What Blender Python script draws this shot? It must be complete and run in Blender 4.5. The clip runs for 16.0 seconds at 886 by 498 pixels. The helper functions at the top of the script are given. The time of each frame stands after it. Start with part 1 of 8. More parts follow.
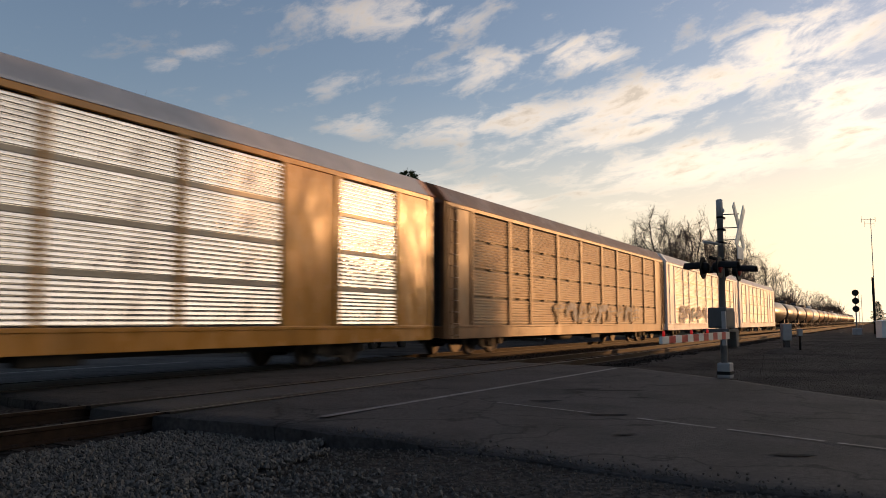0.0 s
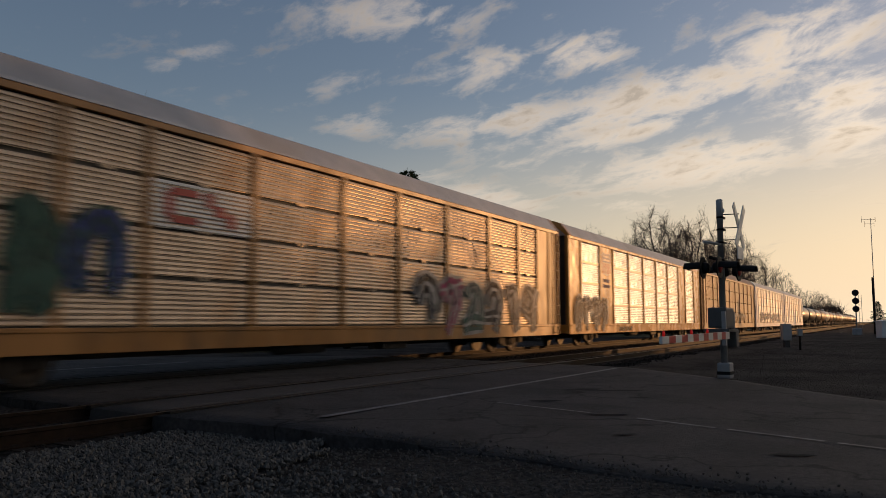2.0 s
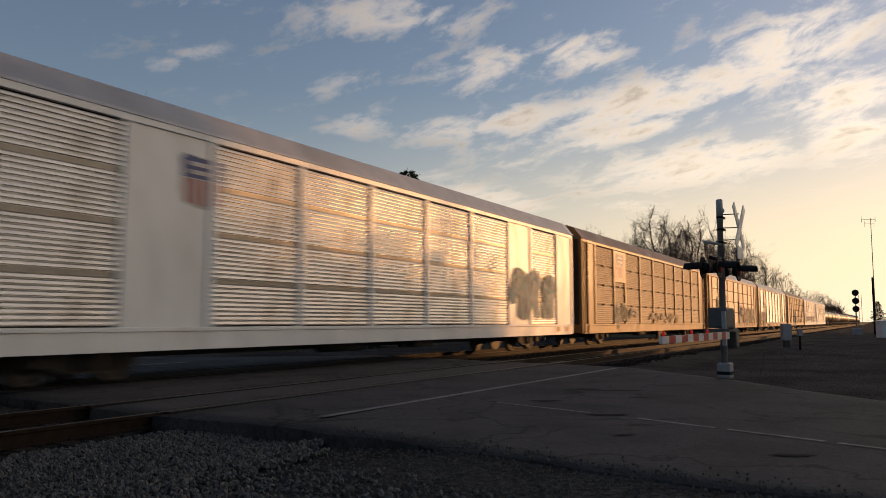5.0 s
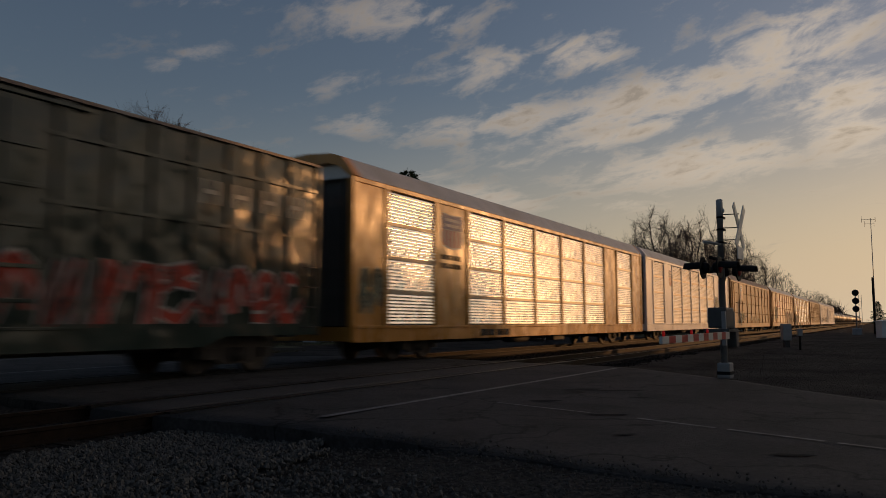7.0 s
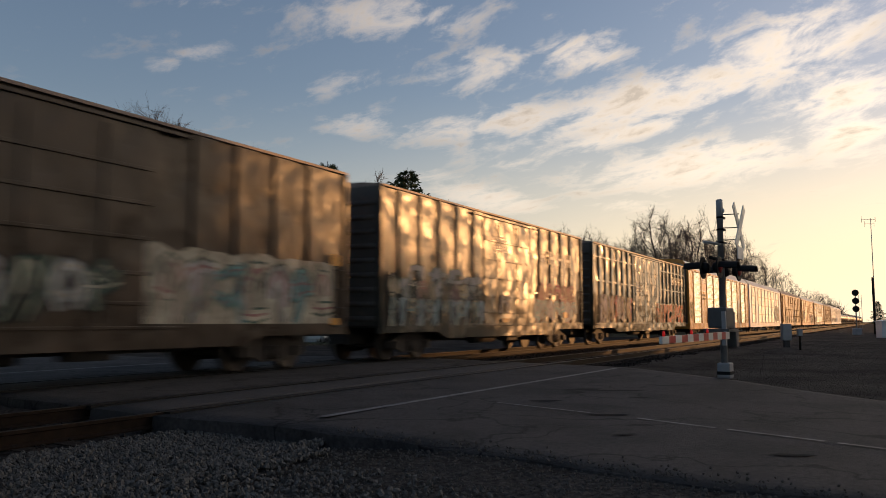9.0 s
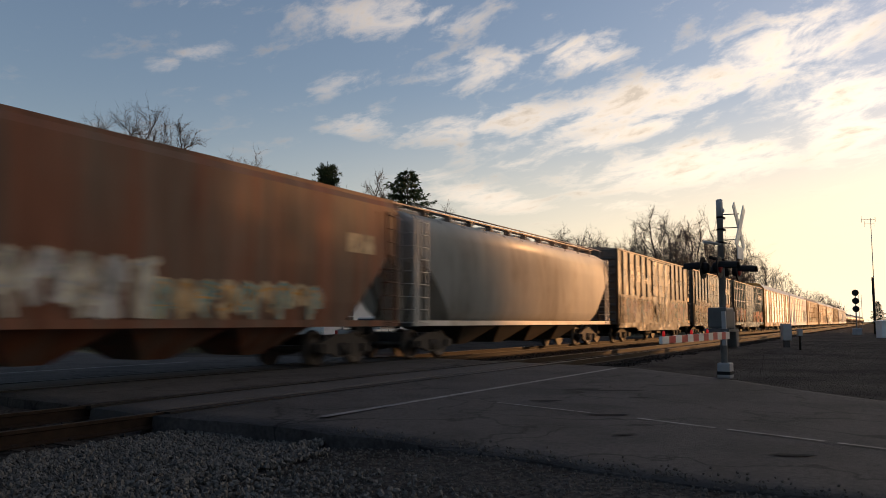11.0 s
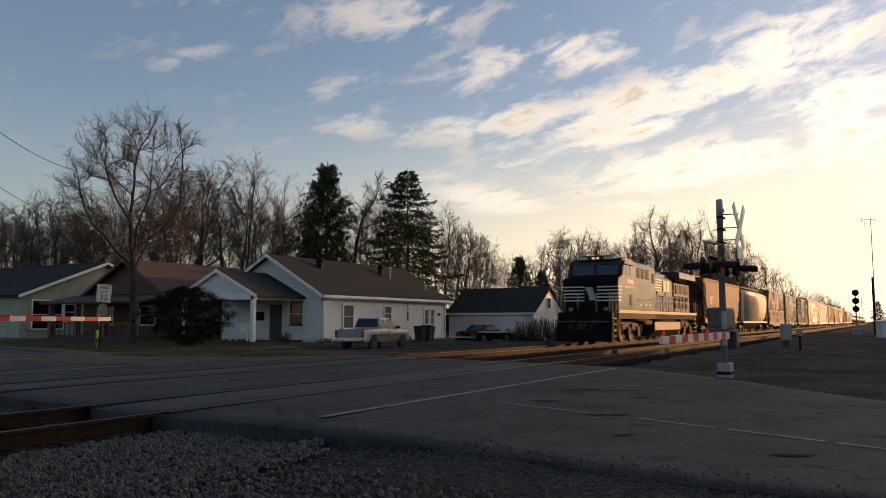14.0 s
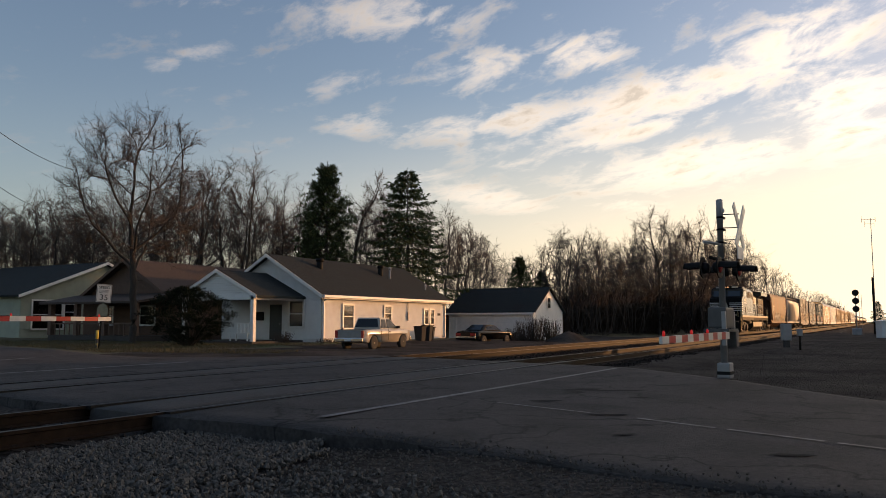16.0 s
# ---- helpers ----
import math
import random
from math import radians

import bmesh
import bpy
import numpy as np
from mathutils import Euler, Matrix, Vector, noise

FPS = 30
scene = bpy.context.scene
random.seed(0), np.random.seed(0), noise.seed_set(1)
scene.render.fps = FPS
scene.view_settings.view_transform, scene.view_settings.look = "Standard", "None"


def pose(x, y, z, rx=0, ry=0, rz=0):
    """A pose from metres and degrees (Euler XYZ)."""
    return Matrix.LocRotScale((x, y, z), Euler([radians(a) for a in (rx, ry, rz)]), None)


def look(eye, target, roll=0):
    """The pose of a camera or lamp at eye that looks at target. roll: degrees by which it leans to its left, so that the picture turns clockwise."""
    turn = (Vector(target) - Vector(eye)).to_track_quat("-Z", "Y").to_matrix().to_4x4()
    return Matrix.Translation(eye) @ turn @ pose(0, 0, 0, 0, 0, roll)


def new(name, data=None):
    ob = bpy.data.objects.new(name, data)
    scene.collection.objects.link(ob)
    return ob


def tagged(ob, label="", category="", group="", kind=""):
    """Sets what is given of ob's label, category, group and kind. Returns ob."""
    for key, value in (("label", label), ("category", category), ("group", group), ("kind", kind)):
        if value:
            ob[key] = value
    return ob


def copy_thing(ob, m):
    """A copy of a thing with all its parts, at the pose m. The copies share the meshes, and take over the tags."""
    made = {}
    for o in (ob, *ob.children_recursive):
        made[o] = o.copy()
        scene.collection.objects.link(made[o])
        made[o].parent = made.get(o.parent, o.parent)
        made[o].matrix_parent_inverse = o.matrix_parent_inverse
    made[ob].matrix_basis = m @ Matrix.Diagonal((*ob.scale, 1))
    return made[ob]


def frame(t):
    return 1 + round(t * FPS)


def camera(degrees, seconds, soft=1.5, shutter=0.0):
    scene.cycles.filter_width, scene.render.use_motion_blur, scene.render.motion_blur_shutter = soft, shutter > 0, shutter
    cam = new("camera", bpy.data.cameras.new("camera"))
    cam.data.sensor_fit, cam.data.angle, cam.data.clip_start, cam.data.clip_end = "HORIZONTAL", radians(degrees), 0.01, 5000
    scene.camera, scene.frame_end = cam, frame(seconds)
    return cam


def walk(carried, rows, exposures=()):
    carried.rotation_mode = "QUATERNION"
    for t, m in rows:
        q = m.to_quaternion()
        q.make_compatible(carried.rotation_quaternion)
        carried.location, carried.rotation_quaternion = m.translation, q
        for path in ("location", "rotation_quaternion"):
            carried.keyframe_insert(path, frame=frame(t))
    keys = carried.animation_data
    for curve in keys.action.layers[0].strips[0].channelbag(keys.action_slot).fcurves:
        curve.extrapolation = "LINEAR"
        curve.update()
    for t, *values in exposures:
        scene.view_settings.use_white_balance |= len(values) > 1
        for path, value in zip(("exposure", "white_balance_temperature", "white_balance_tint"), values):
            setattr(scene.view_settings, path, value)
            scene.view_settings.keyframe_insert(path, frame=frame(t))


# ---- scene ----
# World: the rails run along +X, +Y lies across the tracks, z = 0 is the rail head and the crossing's surface.
cam = camera(59.2, 16.0, soft=0.8, shutter=0.5)
HEAD = 29.323
EYE = pose(0, 0, 1.12, 95.334, 0, HEAD - 90)
# the film camera's own brightness as bright and dark wagons pass
LIGHTNESS = [(0, 0.55), (0.5, -0.25), (1.0, -0.75), (1.5, -0.45), (2.0, -0.05), (2.5, 0.08), (3.0, 0.12), (3.5, 0.38), (4.0, 0.58), (6.3, -0.55), (6.5, -0.65), (7.0, -0.70), (7.5, -0.38),
             (8.0, -0.08), (8.5, 0.06), (9.0, 0.38), (11.5, 0.6), (12.0, 0.66), (16, 0.64)]
walk(cam, [(0, EYE), (16, EYE)], exposures=LIGHTNESS)

# ---- sky, sun ----
SUN_AZ, SUN_EL = radians(-33.0), radians(4.5)
SUN_DIR = Vector((math.cos(SUN_AZ) * math.cos(SUN_EL), math.sin(SUN_AZ) * math.cos(SUN_EL), math.sin(SUN_EL)))


def make_world():
    world = bpy.data.worlds.new("evening_sky")
    world.use_nodes = True
    scene.world = world
    nt = world.node_tree
    nt.nodes.clear()
    N, L = nt.nodes.new, nt.links.new
    out, bg = N("ShaderNodeOutputWorld"), N("ShaderNodeBackground")
    sky = N("ShaderNodeTexSky")
    sky.sky_type, sky.sun_disc = "NISHITA", False
    sky.sun_elevation, sky.sun_rotation = SUN_EL, radians(90) - SUN_AZ
    sky.air_density, sky.dust_density, sky.ozone_density = 1.0, 1.5, 1.5
    tc = N("ShaderNodeTexCoord")
    sep = N("ShaderNodeSeparateXYZ")
    L(tc.outputs["Generated"], sep.inputs[0])

    def math_node(op, a, b=None, clamp=False):
        n = N("ShaderNodeMath")
        n.operation, n.use_clamp = op, clamp
        for i, v in enumerate((a, b)):
            if v is None:
                continue
            if isinstance(v, (int, float)):
                n.inputs[i].default_value = v
            else:
                L(v, n.inputs[i])
        return n.outputs[0]

    def along(v):
        n = N("ShaderNodeVectorMath")
        n.operation = "DOT_PRODUCT"
        n.inputs[1].default_value = v
        L(tc.outputs["Generated"], n.inputs[0])
        return n.outputs["Value"]

    def smooth(v, lo, hi, a=0.0, b=1.0):
        n = N("ShaderNodeMapRange")
        n.interpolation_type = "SMOOTHSTEP"
        n.inputs["From Min"].default_value, n.inputs["From Max"].default_value = lo, hi
        n.inputs["To Min"].default_value, n.inputs["To Max"].default_value = a, b
        L(v, n.inputs["Value"])
        return n.outputs[0]

    # the sky over the tracks: right, up and forward of the line of sight to the far crossing
    H, P = radians(29.323), radians(5.334)
    right = along((math.sin(H), -math.cos(H), 0))
    above = along((-math.cos(H) * math.sin(P), -math.sin(H) * math.sin(P), math.cos(P)))
    ahead = along((math.cos(H) * math.cos(P), math.sin(H) * math.cos(P), math.sin(P)))
    toward = along((math.cos(SUN_AZ), math.sin(SUN_AZ), 0.0))
    # small puffs drawn out along the wind, flatter towards the horizon
    level = math_node("LOGARITHM", math_node("ADD", math_node("MAXIMUM", sep.outputs[2], 0.0), 0.10), math.e)
    comb = N("ShaderNodeCombineXYZ")
    L(math_node("MULTIPLY", right, CLOUD_SCALE[0]), comb.inputs[0])
    L(math_node("MULTIPLY", math_node("SUBTRACT", level, math_node("MULTIPLY", right, CLOUD_TILT)), CLOUD_SCALE[1]), comb.inputs[1])
    L(math_node("MULTIPLY", ahead, CLOUD_SCALE[0]), comb.inputs[2])
    n1, n2 = N("ShaderNodeTexNoise"), N("ShaderNodeTexNoise")
    n1.inputs["Scale"].default_value, n1.inputs["Detail"].default_value, n1.inputs["Roughness"].default_value = 1.0, 10.0, 0.62
    n1.inputs["Distortion"].default_value = 0.25
    n2.inputs["Scale"].default_value, n2.inputs["Detail"].default_value = 0.22, 2.0
    L(comb.outputs[0], n1.inputs["Vector"]), L(comb.outputs[0], n2.inputs["Vector"])
    # the cloud banks over the tracks
    plane = N("ShaderNodeCombineXYZ")
    front = math_node("MAXIMUM", ahead, 0.2)
    L(math_node("DIVIDE", right, front), plane.inputs[0]), L(math_node("DIVIDE", above, front), plane.inputs[1])
    banks = None
    for cu, cv, ru, rv, turn, weight in CLOUD_BANKS:
        mp = N("ShaderNodeMapping")
        mp.vector_type = "TEXTURE"
        mp.inputs["Location"].default_value = (cu, cv, 0)
        mp.inputs["Rotation"].default_value = (0, 0, radians(turn))
        mp.inputs["Scale"].default_value = (ru, rv, 1)
        L(plane.outputs[0], mp.inputs[0])
        ln = N("ShaderNodeVectorMath")
        ln.operation = "LENGTH"
        L(mp.outputs[0], ln.inputs[0])
        one = smooth(ln.outputs["Value"], 0.25, 1.35, weight, 0.0)
        banks = one if banks is None else math_node("MAXIMUM", banks, one)
    here = math_node("ADD", math_node("MULTIPLY", banks, 0.72), math_node("MULTIPLY", math_node("SUBTRACT", n1.outputs[0], 0.5), CLOUD_BREAK))
    here = smooth(here, *CLOUD_EDGE)
    # elsewhere more cloud towards the sunset, little of it near the zenith and away from the sun
    dens = math_node("ADD", math_node("MULTIPLY", n1.outputs[0], 0.75), math_node("MULTIPLY", n2.outputs[0], 0.5))
    there = smooth(math_node("ADD", dens, math_node("MULTIPLY", toward, 0.22)), 0.715, 0.88)
    near = smooth(ahead, 0.70, 0.83)
    mask = math_node("ADD", math_node("MULTIPLY", here, near), math_node("MULTIPLY", there, math_node("SUBTRACT", 1.0, near)))
    low = N("ShaderNodeMapRange")
    low.inputs["From Min"].default_value, low.inputs["From Max"].default_value = 0.02, 0.12
    L(sep.outputs[2], low.inputs["Value"])
    cover = math_node("MULTIPLY", math_node("MULTIPLY", mask, low.outputs[0]), 0.85)
    # lit cloud: grey mauve away from the sun, peach and cream near it
    tint = N("ShaderNodeValToRGB")
    cr = tint.color_ramp
    cr.elements[0].position, cr.elements[0].color = 0.15, (0.33, 0.32, 0.35, 1)
    cr.elements[1].position, cr.elements[1].color = 0.95, (1.60, 1.29, 0.96, 1)
    e = cr.elements.new(0.60)
    e.color = (0.64, 0.56, 0.51, 1)
    L(math_node("ADD", math_node("MULTIPLY", toward, 0.5), 0.5), tint.inputs[0])
    shade = N("ShaderNodeMapRange")
    shade.inputs["From Min"].default_value, shade.inputs["From Max"].default_value = 0.35, 0.70
    shade.inputs["To Min"].default_value, shade.inputs["To Max"].default_value = 1.40, 0.52
    L(n1.outputs[0], shade.inputs["Value"])
    lit = N("ShaderNodeVectorMath")
    lit.operation = "SCALE"
    L(tint.outputs[0], lit.inputs[0]), L(math_node("MULTIPLY", shade.outputs[0], CLOUD_LIGHT), lit.inputs["Scale"])
    # pale haze low in the sky, strongest on the sunset side
    rise = N("ShaderNodeMapRange")
    rise.interpolation_type = "SMOOTHSTEP"
    rise.inputs["From Min"].default_value, rise.inputs["From Max"].default_value = 0.0, 0.30
    rise.inputs["To Min"].default_value, rise.inputs["To Max"].default_value = 1.0, 0.0
    L(sep.outputs[2], rise.inputs["Value"])
    west = N("ShaderNodeMapRange")
    west.interpolation_type = "SMOOTHSTEP"
    west.inputs["From Min"].default_value, west.inputs["From Max"].default_value = -0.15, 1.0
    L(toward, west.inputs["Value"])
    haze = N("ShaderNodeMix")
    haze.data_type = "RGBA"
    glow = N("ShaderNodeMix")
    glow.data_type = "RGBA"
    glow.inputs["A"].default_value, glow.inputs["B"].default_value = HAZE_EAST, HAZE_WEST
    L(west.outputs[0], glow.inputs["Factor"])
    amount = math_node("MULTIPLY", rise.outputs[0], math_node("ADD", math_node("MULTIPLY", west.outputs[0], 0.75), 0.25), True)
    L(amount, haze.inputs["Factor"]), L(glow.outputs["Result"], haze.inputs["B"])
    blue = N("ShaderNodeMix")
    blue.data_type, blue.blend_type = "RGBA", "MULTIPLY"
    blue.inputs["Factor"].default_value = 1.0
    blue.inputs["B"].default_value = SKY_TINT
    L(sky.outputs[0], blue.inputs["A"])
    L(blue.outputs["Result"], haze.inputs["A"])
    mix = N("ShaderNodeMix")
    mix.data_type = "RGBA"
    L(cover, mix.inputs["Factor"]), L(haze.outputs["Result"], mix.inputs["A"]), L(lit.outputs[0], mix.inputs["B"])
    L(mix.outputs["Result"], bg.inputs["Color"])
    bg.inputs["Strength"].default_value = SKY_STRENGTH
    L(bg.outputs[0], out.inputs[0])


SKY_STRENGTH, CLOUD_LIGHT = 0.15, 5.5
SKY_TINT = (1.10, 1.02, 1.14, 1)
HAZE_EAST, HAZE_WEST = (2.2, 2.5, 2.8, 1), (7.3, 5.6, 3.7, 1)
CLOUD_SCALE, CLOUD_TILT, CLOUD_BREAK, CLOUD_EDGE = (15.0, 13.5), 0.57, 3.2, (0.14, 1.25)
# (across, up, half length, half depth, turn, thickness)
CLOUD_BANKS = [(-0.314, 0.317, 0.051, 0.016, 0, 0.55), (-0.068, 0.299, 0.145, 0.036, 0, 0.85), (-0.307, 0.253, 0.048, 0.014, 8, 0.75), (-0.358, 0.236, 0.036, 0.012, 4, 0.70),
               (-0.133, 0.211, 0.058, 0.019, 10, 0.60), (-0.104, 0.160, 0.065, 0.022, 6, 0.75), (0.055, 0.231, 0.087, 0.033, 12, 0.85), (0.178, 0.251, 0.080, 0.033, 8, 0.95),
               (0.287, 0.193, 0.304, 0.045, 14, 1.00), (0.446, 0.258, 0.174, 0.058, 20, 1.05), (0.084, 0.164, 0.188, 0.029, 6, 0.90), (0.236, 0.149, 0.145, 0.019, 14, 1.00),
               (0.323, 0.109, 0.203, 0.040, 8, 1.00), (0.055, 0.064, 0.098, 0.023, -8, 1.00), (0.229, 0.057, 0.069, 0.012, 0, 0.75), (0.519, 0.182, 0.123, 0.094, 10, 1.05),
               (0.106, 0.108, 0.065, 0.013, 0, 0.65), (-0.003, 0.088, 0.051, 0.016, -14, 0.70)]
make_world()
sun = new("sun", bpy.data.lights.new("sun", "SUN"))
sun.data.energy, sun.data.angle, sun.data.color = 2.0, radians(0.6), (1.0, 0.47, 0.17)
sun.matrix_world = look(SUN_DIR * 200, (0, 0, 0))

# ---- materials ----
def material(name, colour, rough=0.6, metal=0.0, vary=0.25, scale=3.0, bump=0.0, bump_scale=40.0, second=None, patch=(0.5, 0.7),
             patch_scale=0.6, per_piece=0.0, spec=0.5, stretch=(1, 1, 1), coat=0.0, dents=0.0, dent_scale=1.6, cracks=0.0):
    """A surface with grain at one scale, stains or wear in a second colour at another, and fine relief."""
    m = bpy.data.materials.new(name)
    m.use_nodes = True
    nt = m.node_tree
    N, L = nt.nodes.new, nt.links.new
    b = nt.nodes["Principled BSDF"]
    b.inputs["Roughness"].default_value, b.inputs["Metallic"].default_value = rough, metal
    b.inputs["Specular IOR Level"].default_value, b.inputs["Coat Weight"].default_value = spec, coat
    tc, mp = N("ShaderNodeTexCoord"), N("ShaderNodeMapping")
    mp.inputs["Scale"].default_value = stretch
    L(tc.outputs["Object"], mp.inputs[0])
    n1 = N("ShaderNodeTexNoise")
    n1.inputs["Scale"].default_value, n1.inputs["Detail"].default_value = scale, 8.0
    L(mp.outputs[0], n1.inputs["Vector"])
    ramp = N("ShaderNodeMapRange")
    ramp.inputs["From Min"].default_value, ramp.inputs["From Max"].default_value = 0.3, 0.7
    ramp.inputs["To Min"].default_value, ramp.inputs["To Max"].default_value = 1 - vary, 1 + vary
    L(n1.outputs[0], ramp.inputs["Value"])
    val = ramp.outputs[0]
    if per_piece:
        info, add = N("ShaderNodeObjectInfo"), N("ShaderNodeMath")
        isl = N("ShaderNodeNewGeometry")
        s = N("ShaderNodeMath")
        s.operation = "ADD"
        L(info.outputs["Random"], s.inputs[0]), L(isl.outputs["Random Per Island"], s.inputs[1])
        add.operation = "MULTIPLY_ADD"
        L(s.outputs[0], add.inputs[0])
        add.inputs[1].default_value, add.inputs[2].default_value = per_piece, -per_piece
        v2 = N("ShaderNodeMath")
        v2.operation = "ADD"
        L(val, v2.inputs[0]), L(add.outputs[0], v2.inputs[1])
        val = v2.outputs[0]
    sc = N("ShaderNodeVectorMath")
    sc.operation = "SCALE"
    L(val, sc.inputs["Scale"])
    base = N("ShaderNodeMix")
    base.data_type = "RGBA"
    base.inputs["A"].default_value = (*colour, 1)
    base.inputs["B"].default_value = (*(second or colour), 1)
    base.inputs["Factor"].default_value = 0.0
    if second:
        n2, r2 = N("ShaderNodeTexNoise"), N("ShaderNodeMapRange")
        n2.inputs["Scale"].default_value, n2.inputs["Detail"].default_value, n2.inputs["Roughness"].default_value = patch_scale, 7.0, 0.62
        L(mp.outputs[0], n2.inputs["Vector"])
        r2.interpolation_type = "SMOOTHSTEP"
        r2.inputs["From Min"].default_value, r2.inputs["From Max"].default_value = patch
        L(n2.outputs[0], r2.inputs["Value"]), L(r2.outputs[0], base.inputs["Factor"])
    L(base.outputs["Result"], sc.inputs[0])
    L(sc.outputs[0], b.inputs["Base Color"])
    rr = N("ShaderNodeMapRange")
    rr.inputs["To Min"].default_value, rr.inputs["To Max"].default_value = max(0.04, rough - 0.12), min(1.0, rough + 0.12)
    L(n1.outputs[0], rr.inputs["Value"]), L(rr.outputs[0], b.inputs["Roughness"])
    if cracks:
        # dark crooked cracks that break the surface into plates
        warp, vo, cm, cmix = N("ShaderNodeTexNoise"), N("ShaderNodeTexVoronoi"), N("ShaderNodeMapRange"), N("ShaderNodeMix")
        warp.inputs["Scale"].default_value, warp.inputs["Detail"].default_value = 1.3, 5.0
        L(mp.outputs[0], warp.inputs["Vector"])
        add = N("ShaderNodeVectorMath")
        add.operation = "MULTIPLY_ADD"
        L(warp.outputs["Color"], add.inputs[0]), L(mp.outputs[0], add.inputs[2])
        add.inputs[1].default_value = (1.6, 1.6, 0)
        vo.feature = "DISTANCE_TO_EDGE"
        vo.inputs["Scale"].default_value = 0.42
        L(add.outputs[0], vo.inputs["Vector"])
        cm.inputs["From Min"].default_value, cm.inputs["From Max"].default_value = 0.004, 0.016
        cm.inputs["To Min"].default_value, cm.inputs["To Max"].default_value = 1 - cracks, 1.0
        L(vo.outputs["Distance"], cm.inputs["Value"])
        cs = N("ShaderNodeVectorMath")
        cs.operation = "SCALE"
        L(sc.outputs[0], cs.inputs[0]), L(cm.outputs[0], cs.inputs["Scale"])
        L(cs.outputs[0], b.inputs["Base Color"])
    if dents:
        # sheet metal that is not quite flat
        n4, bp4 = N("ShaderNodeTexNoise"), N("ShaderNodeBump")
        n4.inputs["Scale"].default_value, n4.inputs["Detail"].default_value = dent_scale, 1.5
        L(mp.outputs[0], n4.inputs["Vector"])
        bp4.inputs["Strength"].default_value, bp4.inputs["Distance"].default_value = 1.0, dents
        L(n4.outputs[0], bp4.inputs["Height"]), L(bp4.outputs[0], b.inputs["Normal"])
    if bump:
        n3, bp = N("ShaderNodeTexNoise"), N("ShaderNodeBump")
        n3.inputs["Scale"].default_value, n3.inputs["Detail"].default_value = bump_scale, 6.0
        L(mp.outputs[0], n3.inputs["Vector"])
        bp.inputs["Strength"].default_value, bp.inputs["Distance"].default_value = 1.0, bump
        L(n3.outputs[0], bp.inputs["Height"]), L(bp.outputs[0], b.inputs["Normal"])
    return m


def glowing(name, colour, strength):
    m = bpy.data.materials.new(name)
    m.use_nodes = True
    b = m.node_tree.nodes["Principled BSDF"]
    b.inputs["Base Color"].default_value = (*colour, 1)
    b.inputs["Emission Color"].default_value, b.inputs["Emission Strength"].default_value = (*colour, 1), strength
    return m


def glass(name, colour=(0.02, 0.025, 0.03), rough=0.04):
    m = bpy.data.materials.new(name)
    m.use_nodes = True
    b = m.node_tree.nodes["Principled BSDF"]
    b.inputs["Base Color"].default_value, b.inputs["Roughness"].default_value = (*colour, 1), rough
    b.inputs["Specular IOR Level"].default_value = 0.6
    return m


